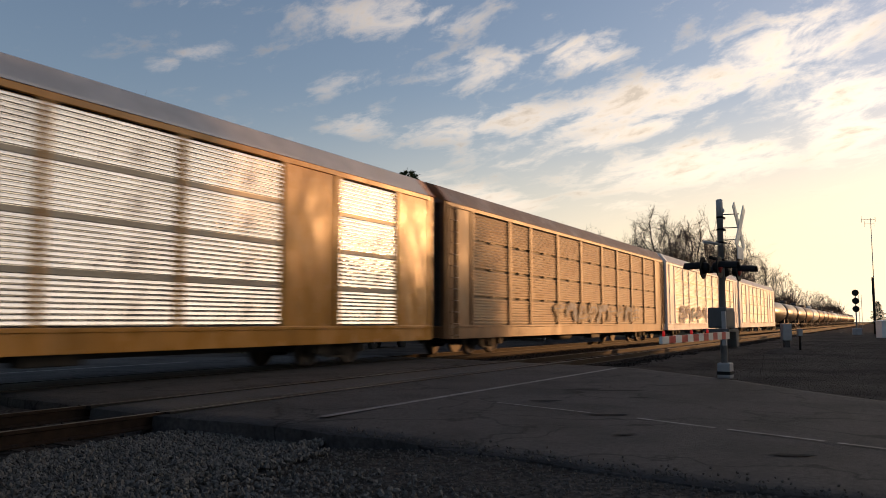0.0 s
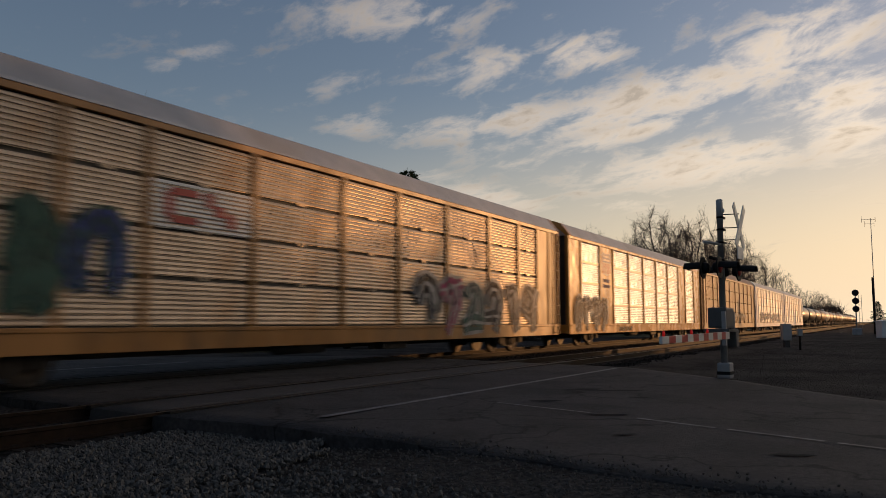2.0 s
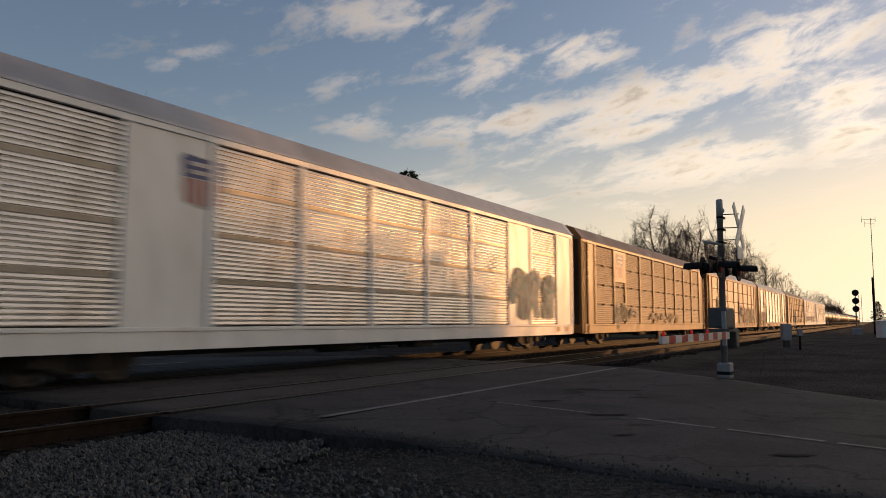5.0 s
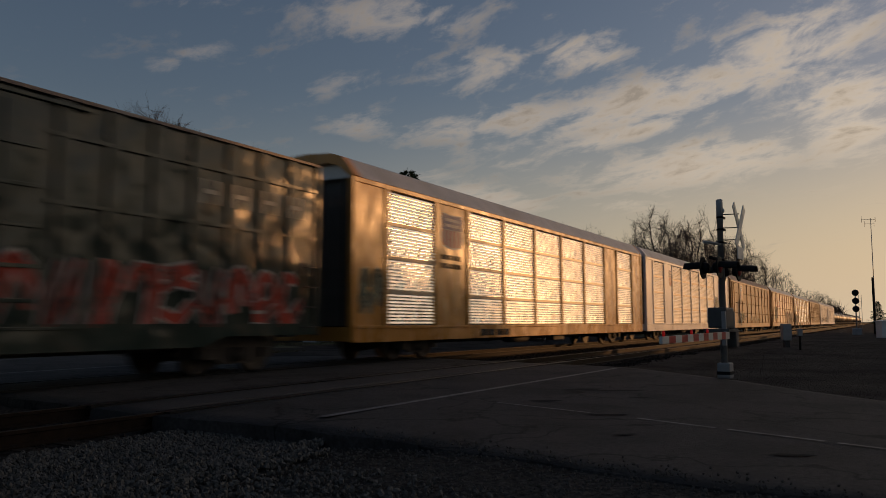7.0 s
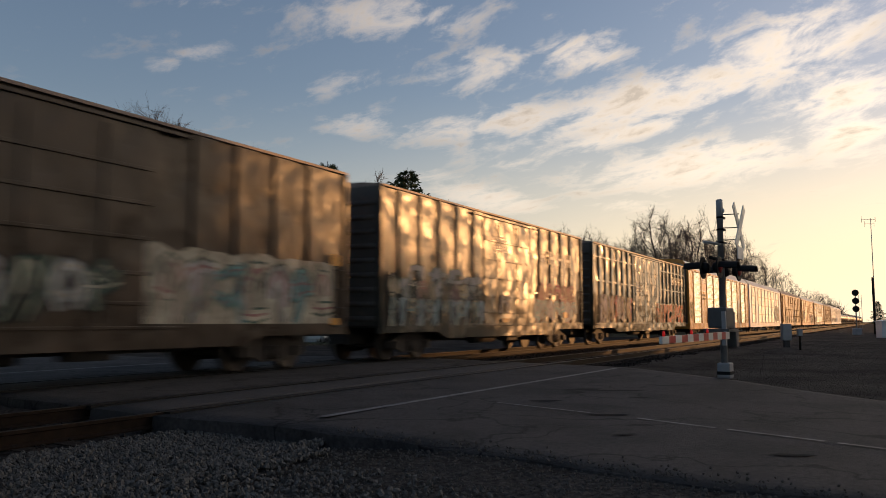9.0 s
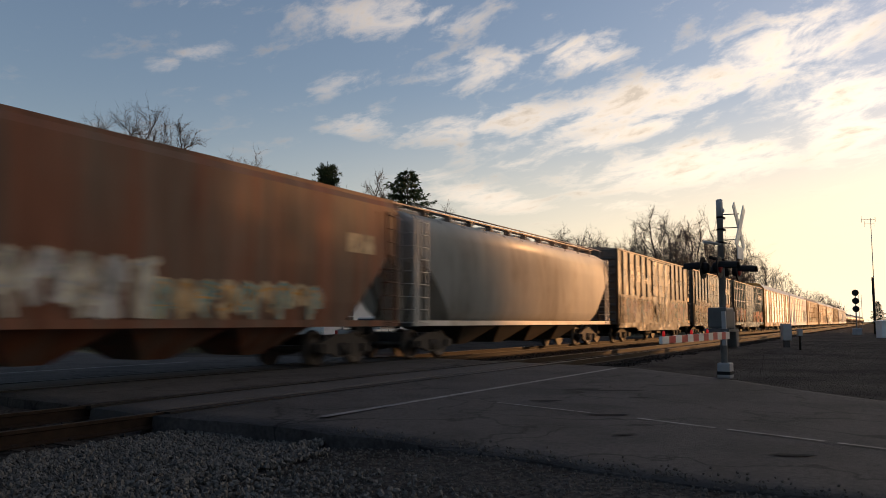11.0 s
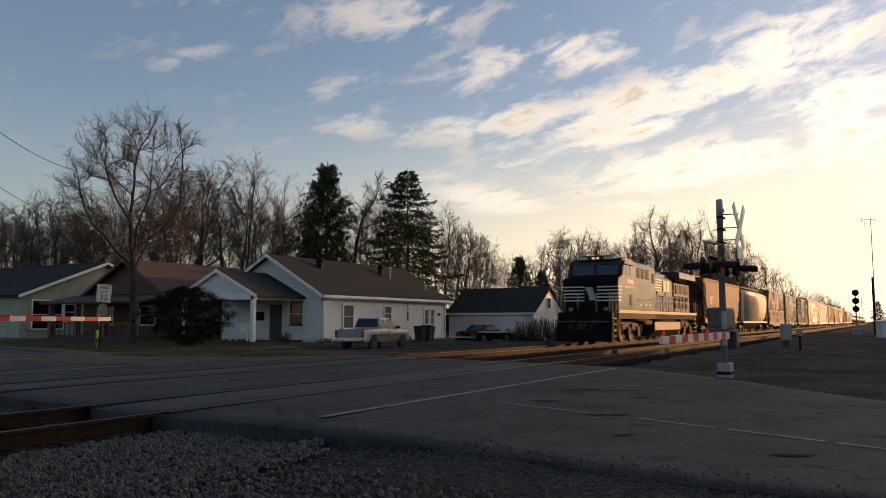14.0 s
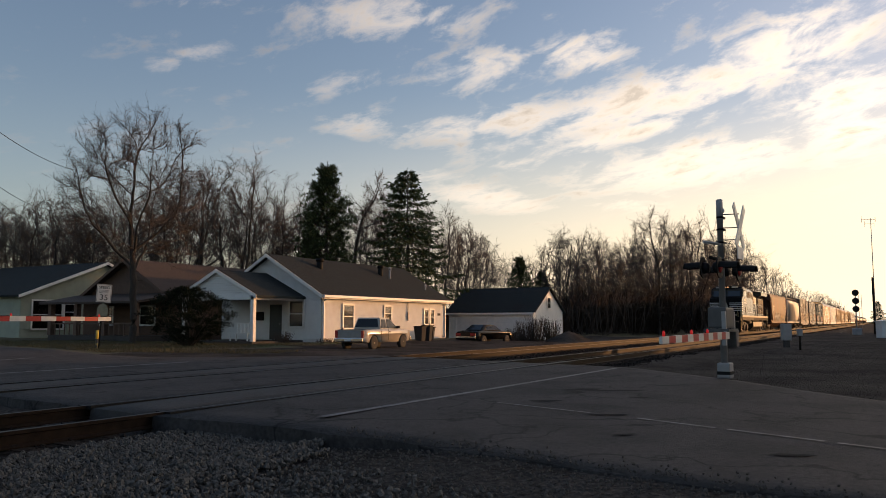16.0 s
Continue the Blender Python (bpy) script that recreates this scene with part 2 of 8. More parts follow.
M = dict(
    asphalt=material("asphalt", (0.052, 0.047, 0.046), 0.85, vary=0.45, scale=18, bump=0.012, bump_scale=110, second=(0.030, 0.028, 0.028), patch=(0.44, 0.64), patch_scale=0.7, spec=0.3, cracks=0.7),
    tar=material("broken_asphalt", (0.024, 0.023, 0.023), 0.95, spec=0.1, vary=0.5, scale=25, bump=0.01, bump_scale=60),
    concrete=material("crossing_concrete", (0.055, 0.050, 0.048), 0.8, vary=0.2, scale=22, bump=0.006, bump_scale=120, second=(0.042, 0.039, 0.037), patch_scale=0.8, spec=0.3),
    gravel=material("gravel_ground", (0.064, 0.057, 0.052), 0.95, vary=0.5, scale=16, bump=0.05, bump_scale=26, second=(0.030, 0.027, 0.024), patch=(0.4, 0.65), patch_scale=0.35, spec=0.04),
    ballast=material("ballast_bed", (0.024, 0.022, 0.021), 0.95, vary=0.7, scale=14, bump=0.03, bump_scale=17, spec=0.0),
    stone=material("limestone", (0.086, 0.081, 0.075), 0.9, vary=0.35, scale=40, bump=0.006, bump_scale=60, per_piece=0.6, spec=0.25),
    bankstone=material("bank_gravel", (0.080, 0.074, 0.070), 0.95, vary=0.2, scale=25, per_piece=0.3, spec=0.2),
    darkstone=material("dark_gravel", (0.066, 0.060, 0.055), 0.95, vary=0.2, scale=25, per_piece=0.5, spec=0.2),
    line=material("road_paint", (0.17, 0.165, 0.165), 0.7, vary=0.2, scale=18, second=(0.10, 0.095, 0.09), patch=(0.46, 0.6), patch_scale=5.0),
    yellowline=material("yellow_road_paint", (0.30, 0.22, 0.07), 0.7, vary=0.2, scale=18, second=(0.07, 0.065, 0.06), patch=(0.38, 0.52), patch_scale=5.0),
    grass=material("dry_grass", (0.075, 0.065, 0.03), 0.9, vary=0.5, scale=9, bump=0.04, bump_scale=30, second=(0.06, 0.075, 0.028), patch_scale=0.4),
    railside=material("rusty_rail", (0.017, 0.011, 0.008), 0.62, metal=0.0, spec=0.08, vary=0.4, scale=8, bump=0.003, second=(0.020, 0.012, 0.008)),
    railtop=material("polished_rail", (0.060, 0.052, 0.047), 0.5, metal=1.0, vary=0.1, scale=6),
    tie=material("old_timber", (0.030, 0.024, 0.020), 0.9, spec=0.06, vary=0.4, scale=6, bump=0.02, bump_scale=14, stretch=(4, 0.6, 4)),
    galv=material("galvanised_panel", (0.90, 0.88, 0.84), 0.24, metal=0.95, vary=0.12, scale=2.2, second=(0.60, 0.57, 0.53), patch=(0.5, 0.75), patch_scale=0.9, per_piece=0.05, dents=0.006),
    band=material("punched_band", (0.30, 0.27, 0.23), 0.45, metal=0.4, vary=0.25, scale=6, second=(0.2, 0.16, 0.12), patch_scale=1.5),
    galv_white=material("whitewashed_panel", (0.62, 0.60, 0.57), 0.33, metal=0.5, vary=0.12, scale=2.2, second=(0.45, 0.42, 0.38), patch_scale=0.9, per_piece=0.06, dents=0.010),
    tanpanel=material("dull_zinc_panel", (0.36, 0.29, 0.225), 0.36, metal=0.55, vary=0.25, scale=2.4, second=(0.28, 0.19, 0.12), patch=(0.5, 0.75), patch_scale=0.8, per_piece=0.09, dents=0.012),
    brownpanel=material("rusted_brown_panel", (0.155, 0.110, 0.066), 0.5, metal=0.15, vary=0.28, scale=2.4, second=(0.125, 0.076, 0.043), patch=(0.42, 0.7), patch_scale=0.8, per_piece=0.1, dents=0.03, spec=0.35),
    yellow=material("yellow_car_paint", (0.45, 0.205, 0.042), 0.27, vary=0.16, scale=1.6, second=(0.27, 0.13, 0.03), patch=(0.52, 0.75), patch_scale=0.7, stretch=(1, 1, 0.5), dents=0.05, dent_scale=1.4, spec=0.4),
    oldyellow=material("weathered_yellow_paint", (0.31, 0.145, 0.042), 0.36, vary=0.2, scale=2.0, second=(0.19, 0.10, 0.04), patch=(0.46, 0.7), patch_scale=0.8, stretch=(1, 1, 0.4), dents=0.04, spec=0.35),
    rustpaint=material("rusty_brown_paint", (0.15, 0.075, 0.035), 0.4, vary=0.25, scale=2.0, second=(0.16, 0.085, 0.045), patch=(0.44, 0.68), patch_scale=0.8, stretch=(1, 1, 0.4), dents=0.04, spec=0.3),
    white=material("white_car_paint", (0.80, 0.78, 0.75), 0.32, vary=0.08, scale=1.4, second=(0.62, 0.57, 0.50), patch=(0.55, 0.8), patch_scale=0.6, stretch=(1, 1, 0.4), dents=0.035, spec=0.4),
    roofgrey=material("car_roof_sheet", (0.42, 0.41, 0.41), 0.45, metal=0.4, vary=0.15, scale=2, second=(0.33, 0.31, 0.29), patch_scale=0.5),
    roofbrown=material("rusty_roof_sheet", (0.17, 0.13, 0.11), 0.55, metal=0.3, vary=0.25, scale=2, second=(0.25, 0.23, 0.22), patch_scale=0.4),
    black=material("black_underframe", (0.022, 0.02, 0.019), 0.7, vary=0.4, scale=5, second=(0.05, 0.035, 0.025), patch_scale=1.2),
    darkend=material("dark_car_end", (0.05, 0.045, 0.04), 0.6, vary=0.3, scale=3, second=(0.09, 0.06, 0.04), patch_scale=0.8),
    truck=material("truck_castings", (0.030, 0.024, 0.020), 0.75, vary=0.4, scale=7, bump=0.004, bump_scale=30),
    wheel=material("wheel_steel", (0.045, 0.036, 0.030), 0.6, metal=0.3, vary=0.3, scale=6),
    siding=material("white_vinyl_siding", (0.72, 0.72, 0.71), 0.7, spec=0.25, vary=0.05, scale=2, second=(0.6, 0.58, 0.55), patch=(0.55, 0.8), patch_scale=0.4),
    shingle=material("asphalt_shingles", (0.030, 0.035, 0.036), 0.95, spec=0.12, vary=0.35, scale=9, bump=0.01, bump_scale=30, second=(0.030, 0.031, 0.031), patch_scale=0.5),
    palegreen=material("pale_green_siding", (0.33, 0.36, 0.29), 0.75, spec=0.2, vary=0.07, scale=2),
    brush=material("brush_stems", (0.062, 0.046, 0.036), 0.95, vary=0.35, scale=2, spec=0.1),
    trim=material("white_trim", (0.75, 0.74, 0.72), 0.45, vary=0.05, scale=4),
    bark=material("bark", (0.042, 0.035, 0.030), 0.95, vary=0.4, scale=7, bump=0.02, bump_scale=14, stretch=(3, 3, 0.6)),
    twig=material("twigs", (0.072, 0.055, 0.044), 0.95, vary=0.3, scale=3),
    needle=material("conifer_needles", (0.052, 0.068, 0.030), 0.85, spec=0.12, vary=0.4, scale=1.5, second=(0.038, 0.045, 0.022), patch_scale=0.7, per_piece=0.2),
    galvpole=material("galvanised_mast", (0.28, 0.28, 0.285), 0.5, metal=0.15, vary=0.12, scale=5, second=(0.34, 0.33, 0.32), patch_scale=1.5),
    darkgalv=material("dark_grey_box_paint", (0.085, 0.085, 0.085), 0.55, metal=0.2, vary=0.15, scale=6),
    blackpaint=material("black_paint", (0.012, 0.012, 0.012), 0.6, spec=0.12, vary=0.2, scale=6),
    red=material("red_reflective", (0.34, 0.014, 0.012), 0.4, vary=0.08, scale=10),
    signwhite=material("white_reflective", (0.58, 0.57, 0.55), 0.4, vary=0.05, scale=10),
    redlamp=glowing("lit_red_lamp", (0.6, 0.012, 0.01), 0.25),
    glass=glass("window_glass"),
)


# ---- mesh helpers ----
def box(bm, x0, x1, y0, y1, z0, z1, bevel=0.0):
    v = [bm.verts.new(p) for p in ((x0, y0, z0), (x1, y0, z0), (x1, y1, z0), (x0, y1, z0), (x0, y0, z1), (x1, y0, z1), (x1, y1, z1), (x0, y1, z1))]
    fs = [bm.faces.new([v[i] for i in q]) for q in ((3, 2, 1, 0), (4, 5, 6, 7), (0, 1, 5, 4), (1, 2, 6, 5), (2, 3, 7, 6), (3, 0, 4, 7))]
    if bevel:
        bmesh.ops.bevel(bm, geom=list({e for f in fs for e in f.edges}), offset=bevel, segments=2, affect="EDGES", profile=0.6)
    return bm


def tube(bm, a, b, r0, r1=None, n=8, caps=True):
    """A round bar from a to b."""
    a, b, r1 = Vector(a), Vector(b), r0 if r1 is None else r1
    q = (b - a).to_track_quat("Z", "Y")
    rings = []
    for p, r in ((a, r0), (b, r1)):
        rings.append([bm.verts.new(p + q @ Vector((r * math.cos(2 * math.pi * i / n), r * math.sin(2 * math.pi * i / n), 0))) for i in range(n)])
    for i in range(n):
        f = bm.faces.new((rings[0][i], rings[0][(i + 1) % n], rings[1][(i + 1) % n], rings[1][i]))
        f.smooth = True
    if caps:
        bm.faces.new(rings[0][::-1]), bm.faces.new(rings[1])
    return bm


def prism(bm, profile, a0, a1, axis="x", close=True):
    """A profile of (u, v) carried along an axis: x: (y, z); y: (x, z); z: (x, y)."""
    def at(a, u, v):
        return {"x": (a, u, v), "y": (u, a, v), "z": (u, v, a)}[axis]
    r0, r1 = [bm.verts.new(at(a0, *p)) for p in profile], [bm.verts.new(at(a1, *p)) for p in profile]
    n = len(profile)
    for i in range(n if close else n - 1):
        bm.faces.new((r0[i], r0[(i + 1) % n], r1[(i + 1) % n], r1[i]))
    if close:
        bm.faces.new(r0[::-1]), bm.faces.new(r1)
    return bm


def lathe(bm, rings, n=24, axis="x", centre=(0, 0, 0)):
    """Rings of (place along the axis, radius), joined to a round body."""
    c = Vector(centre)
    loops = []
    for a, r in rings:
        loop = []
        for i in range(n):
            t = 2 * math.pi * i / n
            u, v = r * math.cos(t), r * math.sin(t)
            loop.append(bm.verts.new(c + Vector({"x": (a, u, v), "y": (u, a, v), "z": (u, v, a)}[axis])))
        loops.append(loop)
    for p, q in zip(loops, loops[1:]):
        for i in range(n):
            bm.faces.new((p[i], p[(i + 1) % n], q[(i + 1) % n], q[i])).smooth = True
    bm.faces.new(loops[0][::-1]), bm.faces.new(loops[-1])
    return bm


def mesh_from(name, bm, mat):
    bmesh.ops.recalc_face_normals(bm, faces=bm.faces)
    me = bpy.data.meshes.new(name)
    bm.to_mesh(me)
    bm.free()
    for m in (mat if isinstance(mat, (list, tuple)) else [mat]):
        me.materials.append(m)
    return me


def part(name, bm, mat, parent=None, label="", at=None):
    """One mesh object under a thing or a part; bm may be a ready mesh."""
    ob = new(name, bm if isinstance(bm, bpy.types.Mesh) else mesh_from(name, bm, mat))
    ob.parent = parent
    if at is not None:
        ob.matrix_basis = at if isinstance(at, Matrix) else Matrix.Translation(at)
    return tagged(ob, label)


def thing(name, label, category, at=None, group="", kind=""):
    ob = new(name)
    ob.empty_display_size = 0.3
    ob.matrix_basis = at if at is not None else Matrix.Identity(4)
    return tagged(ob, label, category, group, kind)


B = bmesh.new
MESHES = {}


def shared(key, make, mat):
    """One mesh for all the pieces of a kind and size."""
    if key not in MESHES:
        MESHES[key] = mesh_from(key[0], make(), mat)
    return MESHES[key]


def writing(text, size, mat, parent, name, at, depth=0.004, align="CENTER"):
    cu = bpy.data.curves.new(name, "FONT")
    cu.body, cu.size, cu.extrude, cu.align_x, cu.align_y = text, size, depth, align, "CENTER"
    tmp = bpy.data.objects.new(name, cu)
    me = bpy.data.meshes.new_from_object(tmp)
    bpy.data.objects.remove(tmp)
    me.materials.clear()
    me.materials.append(mat)
    return part(name, me, mat, parent, at=at)


def spot(depth, side):
    """World x, y of a place so far ahead of the camera and so far to its right."""
    a = radians(HEAD)
    return depth * math.cos(a) + side * math.sin(a), depth * math.sin(a) - side * math.cos(a)


# ---- ground, road, tracks ----
NEAR_Y, FAR_Y = 8.64, 13.36  # centre lines of the two tracks
RAILS = (NEAR_Y - 0.753, NEAR_Y + 0.753, FAR_Y - 0.753, FAR_Y + 0.753)
LEFT_EDGE = [(5.2, -12), (5.75, 0.9), (6.0, 2.3), (6.3, 3.5), (6.5, 4.6), (6.7, 5.8), (6.7, 7.6), (7.2, 11.3), (7.6, 15), (8.3, 19), (10.5, 26), (16, 45), (30, 90)]
RIGHT_EDGE = [(6.5, -12), (10.6, -3), (13.1, 0.0), (14.2, 0.95), (15.2, 1.7), (16.6, 2.75), (19.6, 5.6), (20.2, 7.6), (21.2, 11.3), (22.5, 15.2), (19.5, 18.2), (17.6, 20.5), (18.0, 23.4), (20.3, 29.5), (22.5, 38), (34, 72)]


def edge_at(edge, y):
    for (xa, ya), (xb, yb) in zip(edge, edge[1:]):
        if ya <= y <= yb:
            return xa + (xb - xa) * (y - ya) / (yb - ya)
    return edge[0][0] if y < edge[0][1] else edge[-1][0]


def ground_z(x, y):
    z = -0.16 + 0.035 * noise.noise((x * 0.35, y * 0.35, 0)) + 0.015 * noise.noise((x * 1.7, y * 1.7, 3))
    if y < 5.2 and x < 14:
        # the shoulder lies almost flush with the road
        e = edge_at(LEFT_EDGE, y)
        u = max(0.0, min(1.0, (5.2 - y) / 1.8)) * max(0.0, min(1.0, 1.0 - (e - x) / 3.0))
        z += 0.115 * u
    if y > 15.5:
        z += 0.13 * min(1.0, (y - 15.5) / 4)
    if x > 24 and y > 17:
        z -= 0.16 * min(1.0, (x - 24) / 8) * max(0.0, min(1.0, (27 - y) / 3)) + 0.25 * min(1.0, max(0.0, x - 48) / 8)
    if y > 45:
        z += 0.3 * min(1.0, (y - 45) / 20)
    # the ballast bank beside the tracks past the crossing
    if 5.2 < y < 16.6 and (x < 7 or x > 19):
        z -= 0.10 if x < 7 else 0.06
    if x > 13 and y < 6:
        z -= 0.05 * min(1.0, (x - 13) / 5)
    return z


def make_ground():
    def axis_steps(lo, hi, fine_lo, fine_hi, fine):
        c = list(np.arange(fine_lo, fine_hi, fine))
        step, p = fine, fine_hi
        while p < hi:
            c.append(p)
            step *= 1.25
            p += step
        c.append(hi)
        step, p, head = fine, fine_lo - fine, []
        while p > lo:
            head.append(p)
            step *= 1.25
            p -= step
        head.append(lo)
        return head[::-1] + c
    xs, ys = axis_steps(-2500, 4500, -4, 45, 0.5), axis_steps(-2500, 2500, -3, 45, 0.5)
    bm = B()
    grid = [[bm.verts.new((x, y, ground_z(x, y))) for y in ys] for x in xs]
    for i in range(len(xs) - 1):
        for j in range(len(ys) - 1):
            f = bm.faces.new((grid[i][j], grid[i + 1][j], grid[i + 1][j + 1], grid[i][j + 1]))
            f.smooth = True
            cx, cy = (xs[i] + xs[i + 1]) / 2, (ys[j] + ys[j + 1]) / 2
            f.material_index = 1 if cy > 17.5 and not (17 < cx < 60 and cy < 24.5) and not (30 < cx < 80 and cy < 26) else 0
    return tagged(part("ground", bm, [M["gravel"], M["grass"]]), "bare gravelly ground with dry winter grass", "ground", kind="structure")


def slab_between(name, left, right, y0, y1, z0, z1, mat, step=0.35, wobble=0.05):
    """A slab whose two sides follow the two edges between y0 and y1, its top slightly uneven."""
    bm = B()
    n = max(2, int((y1 - y0) / step))
    rows = []
    for i in range(n + 1):
        y = y0 + (y1 - y0) * i / n
        xl = edge_at(left, y) + wobble * noise.noise((y * 1.3, 7, 1)) * 2
        xr = edge_at(right, y) + wobble * noise.noise((y * 1.1, 3, 5))
        row = [bm.verts.new((xl - 0.03, y, z0))]
        for k in range(25):
            u = k / 24
            row.append(bm.verts.new((xl + (xr - xl) * u, y, z1 + 0.004 * noise.noise((xl + (xr - xl) * u * 0.8, y * 0.8, 2)) - 0.025 * (abs(u * 2 - 1) ** 6))))
        row.append(bm.verts.new((xr + 0.03, y, z0)))
        rows.append(row)
    for p, q in zip(rows, rows[1:]):
        for k in range(len(p) - 1):
            bm.faces.new((p[k], p[k + 1], q[k + 1], q[k])).smooth = 1 <= k < 25
    for r in (rows[0], rows[-1]):
        low = [bm.verts.new((v.co.x, v.co.y, z0)) for v in r[1:-1]]
        for k in range(len(low) - 1):
            bm.faces.new((r[k + 1], r[k + 2], low[k + 1], low[k]))
    return part(name, bm, mat)


def make_road():
    near = slab_between("road_near", LEFT_EDGE, RIGHT_EDGE, -12, RAILS[0] - 0.05, -0.4, -0.002, M["asphalt"])
    tagged(near, "patched dark asphalt road at the level crossing", "road", kind="structure")
    far = slab_between("road_far", LEFT_EDGE, RIGHT_EDGE, RAILS[3] + 0.05, 72, -0.4, -0.002, M["asphalt"])
    tagged(far, "dark asphalt road beyond the tracks", "road", kind="structure")
    # the strips of crossing surface between the rails, with open flangeways
    for k, (a, b, mat) in enumerate(((RAILS[0] + 0.09, RAILS[1] - 0.09, "concrete"), (RAILS[1] + 0.05, RAILS[2] - 0.05, "asphalt"), (RAILS[2] + 0.09, RAILS[3] - 0.09, "concrete"))):
        s = slab_between("crossing_surface_%d" % (k + 1), LEFT_EDGE, RIGHT_EDGE, a, b, -0.3, -0.004, M[mat])
        tagged(s, "worn crossing surface between the rails", "crossing surface", kind="structure")
    def stripe(name, pts, w, label, mat="line"):
        bm = B()
        prev = None
        for (x, y), (x2, y2) in zip(pts, pts[1:]):
            d = Vector((x2 - x, y2 - y, 0)).normalized()
            nrm = Vector((-d.y, d.x, 0)) * w / 2
            n = max(1, int(math.hypot(x2 - x, y2 - y) / 0.3))
            for i in range(n):
                a, b = Vector((x, y, 0)).lerp(Vector((x2, y2, 0)), i / n), Vector((x, y, 0)).lerp(Vector((x2, y2, 0)), (i + 1) / n)
                z = Vector((0, 0, 0.0055))
                bm.faces.new([bm.verts.new(p + z) for p in (a - nrm, b - nrm, b + nrm, a + nrm)])
        tagged(part(name, bm, M[mat]), label, "road marking", kind="structure")
    stripe("stop_line", [(7.46, 5.83), (18.7, 5.68)], 0.12, "worn white stop line across the asphalt")
    stripe("lane_line", [(9.95, 4.72), (9.4, 3.2)], 0.05, "faded white lane line")
    stripe("lane_line", [(9.15, 2.55), (8.72, 1.6)], 0.065, "faded white lane line")
    stripe("lane_line", [(8.66, 1.46), (8.25, 0.52)], 0.065, "faded white lane line")
    stripe("lane_line", [(8.2, 0.42), (7.6, -1.0), (6.9, -2.6)], 0.065, "faded white lane line")
    stripe("far_stop_line", [(9.5, 16.75), (15.7, 16.98)], 0.18, "worn white stop line beyond the tracks")
    stripe("far_lane_line", [(13.4, 22.4), (15.2, 23.2)], 0.12, "faded white lane line")


def make_road_scars():
    """Shallow potholes and tar-dark scars in the worn asphalt."""
    for i, (x, y, a, b, turn) in enumerate(((9.31, 2.92, 0.30, 0.06, -62), (12.62, 3.80, 0.45, 0.08, -60), (12.5, 4.40, 0.25, 0.07, -58), (10.5, 4.25, 0.22, 0.12, -50), (7.28, 0.72, 0.16, 0.06, -70), (7.75, 2.30, 0.14, 0.04, -40), (11.6, 3.2, 0.2, 0.04, -80))):
        bm = B()
        rim, low = [], []
        for k in range(22):
            t = 2 * math.pi * k / 22
            r = 1 + 0.45 * noise.noise((math.cos(t) * 1.5 + i * 5, math.sin(t) * 1.5, i))
            rim.append(bm.verts.new((a * r * math.cos(t), b * r * math.sin(t), 0.0055)))
            low.append(bm.verts.new((0.75 * a * r * math.cos(t), 0.7 * b * r * math.sin(t), 0.0035)))
        for k in range(22):
            bm.faces.new((rim[k], rim[(k + 1) % 22], low[(k + 1) % 22], low[k]))
        bm.faces.new(low)
        tagged(part("road_scar", bm, M["tar"], at=pose(x, y, 0, 0, 0, turn)), "dark broken scar in the asphalt", "pothole", kind="structure")


def make_tracks():
    head = [(-0.037, 0.0), (0.037, 0.0), (0.037, -0.035), (0.012, -0.045), (0.010, -0.14), (0.07, -0.165), (0.07, -0.178), (-0.07, -0.178), (-0.07, -0.165), (-0.010, -0.14), (-0.012, -0.045), (-0.037, -0.035)]
    for nm, ys, yc in (("track_near", RAILS[:2], NEAR_Y), ("track_far", RAILS[2:], FAR_Y)):
        tr = thing(nm, "railway track with rusty rails on gravel ballast", "railway track", kind="structure")
        bed = B()
        for x0, x1 in ((-40, 6.2), (21.5, 60), (60, 900)):
            n = max(2, int(min(x1 - x0, 46) / 0.6))
            prof = [(-2.3, -0.42), (-1.75, -0.22), (-1.0, -0.19), (0, -0.185), (1.0, -0.19), (1.75, -0.22), (2.3, -0.42)]
            rows = [[bed.verts.new((x0 + (x1 - x0) * i / n, yc + u + 0.06 * noise.noise((i * 0.9, u, 4)), z + 0.018 * noise.noise((i * 1.3, u * 3, 8)))) for u, z in prof] for i in range(n + 1)]
            for p, q in zip(rows, rows[1:]):
                for k in range(len(prof) - 1):
                    bed.faces.new((p[k], q[k], q[k + 1], p[k + 1])).smooth = True
        part("ballast", bed, M["ballast"], tr, "grey crushed stone ballast")
        for y in ys:
            bm = B()
            prism(bm, [(y + u, z) for u, z in head], -60, 900, "x")
            rail = part("rail", bm, M["railside"], tr, "rusty steel rail")
            bm = B()
            box(bm, -60, 900, y - 0.0365, y + 0.0365, -0.001, 0.0025)
            part("running_surface", bm, M["railtop"], rail, "polished running surface")
            for u in (-0.085, 0.085):
                bm = B()
                box(bm, 6.9, 21.4, y + u - 0.045, y + u + 0.045, -0.05, 0.0045)
                part("flangeway", bm, M["blackpaint"], tr, "dark rubber strip beside the rail")
        tie = shared(("tie",), lambda: box(B(), -0.115, 0.115, -1.3, 1.3, -0.33, -0.175, 0.012), M["tie"])
        xs = [x for x in np.arange(-8, 90, 0.52) if x < 6.35 or x > 21.3]
        for x in xs:
            part("tie", tie, None, tr, at=pose(x + random.uniform(-0.04, 0.04), yc + random.uniform(-0.05, 0.05), random.uniform(-0.008, 0.006), 0, 0, random.uniform(-1.5, 1.5)))


make_ground()
make_road()
make_road_scars()
make_tracks()

# ---- the train ----
V, DV = 20.044, 0.02266
RUN = []  # (thing, place of its centre along the track at the start)


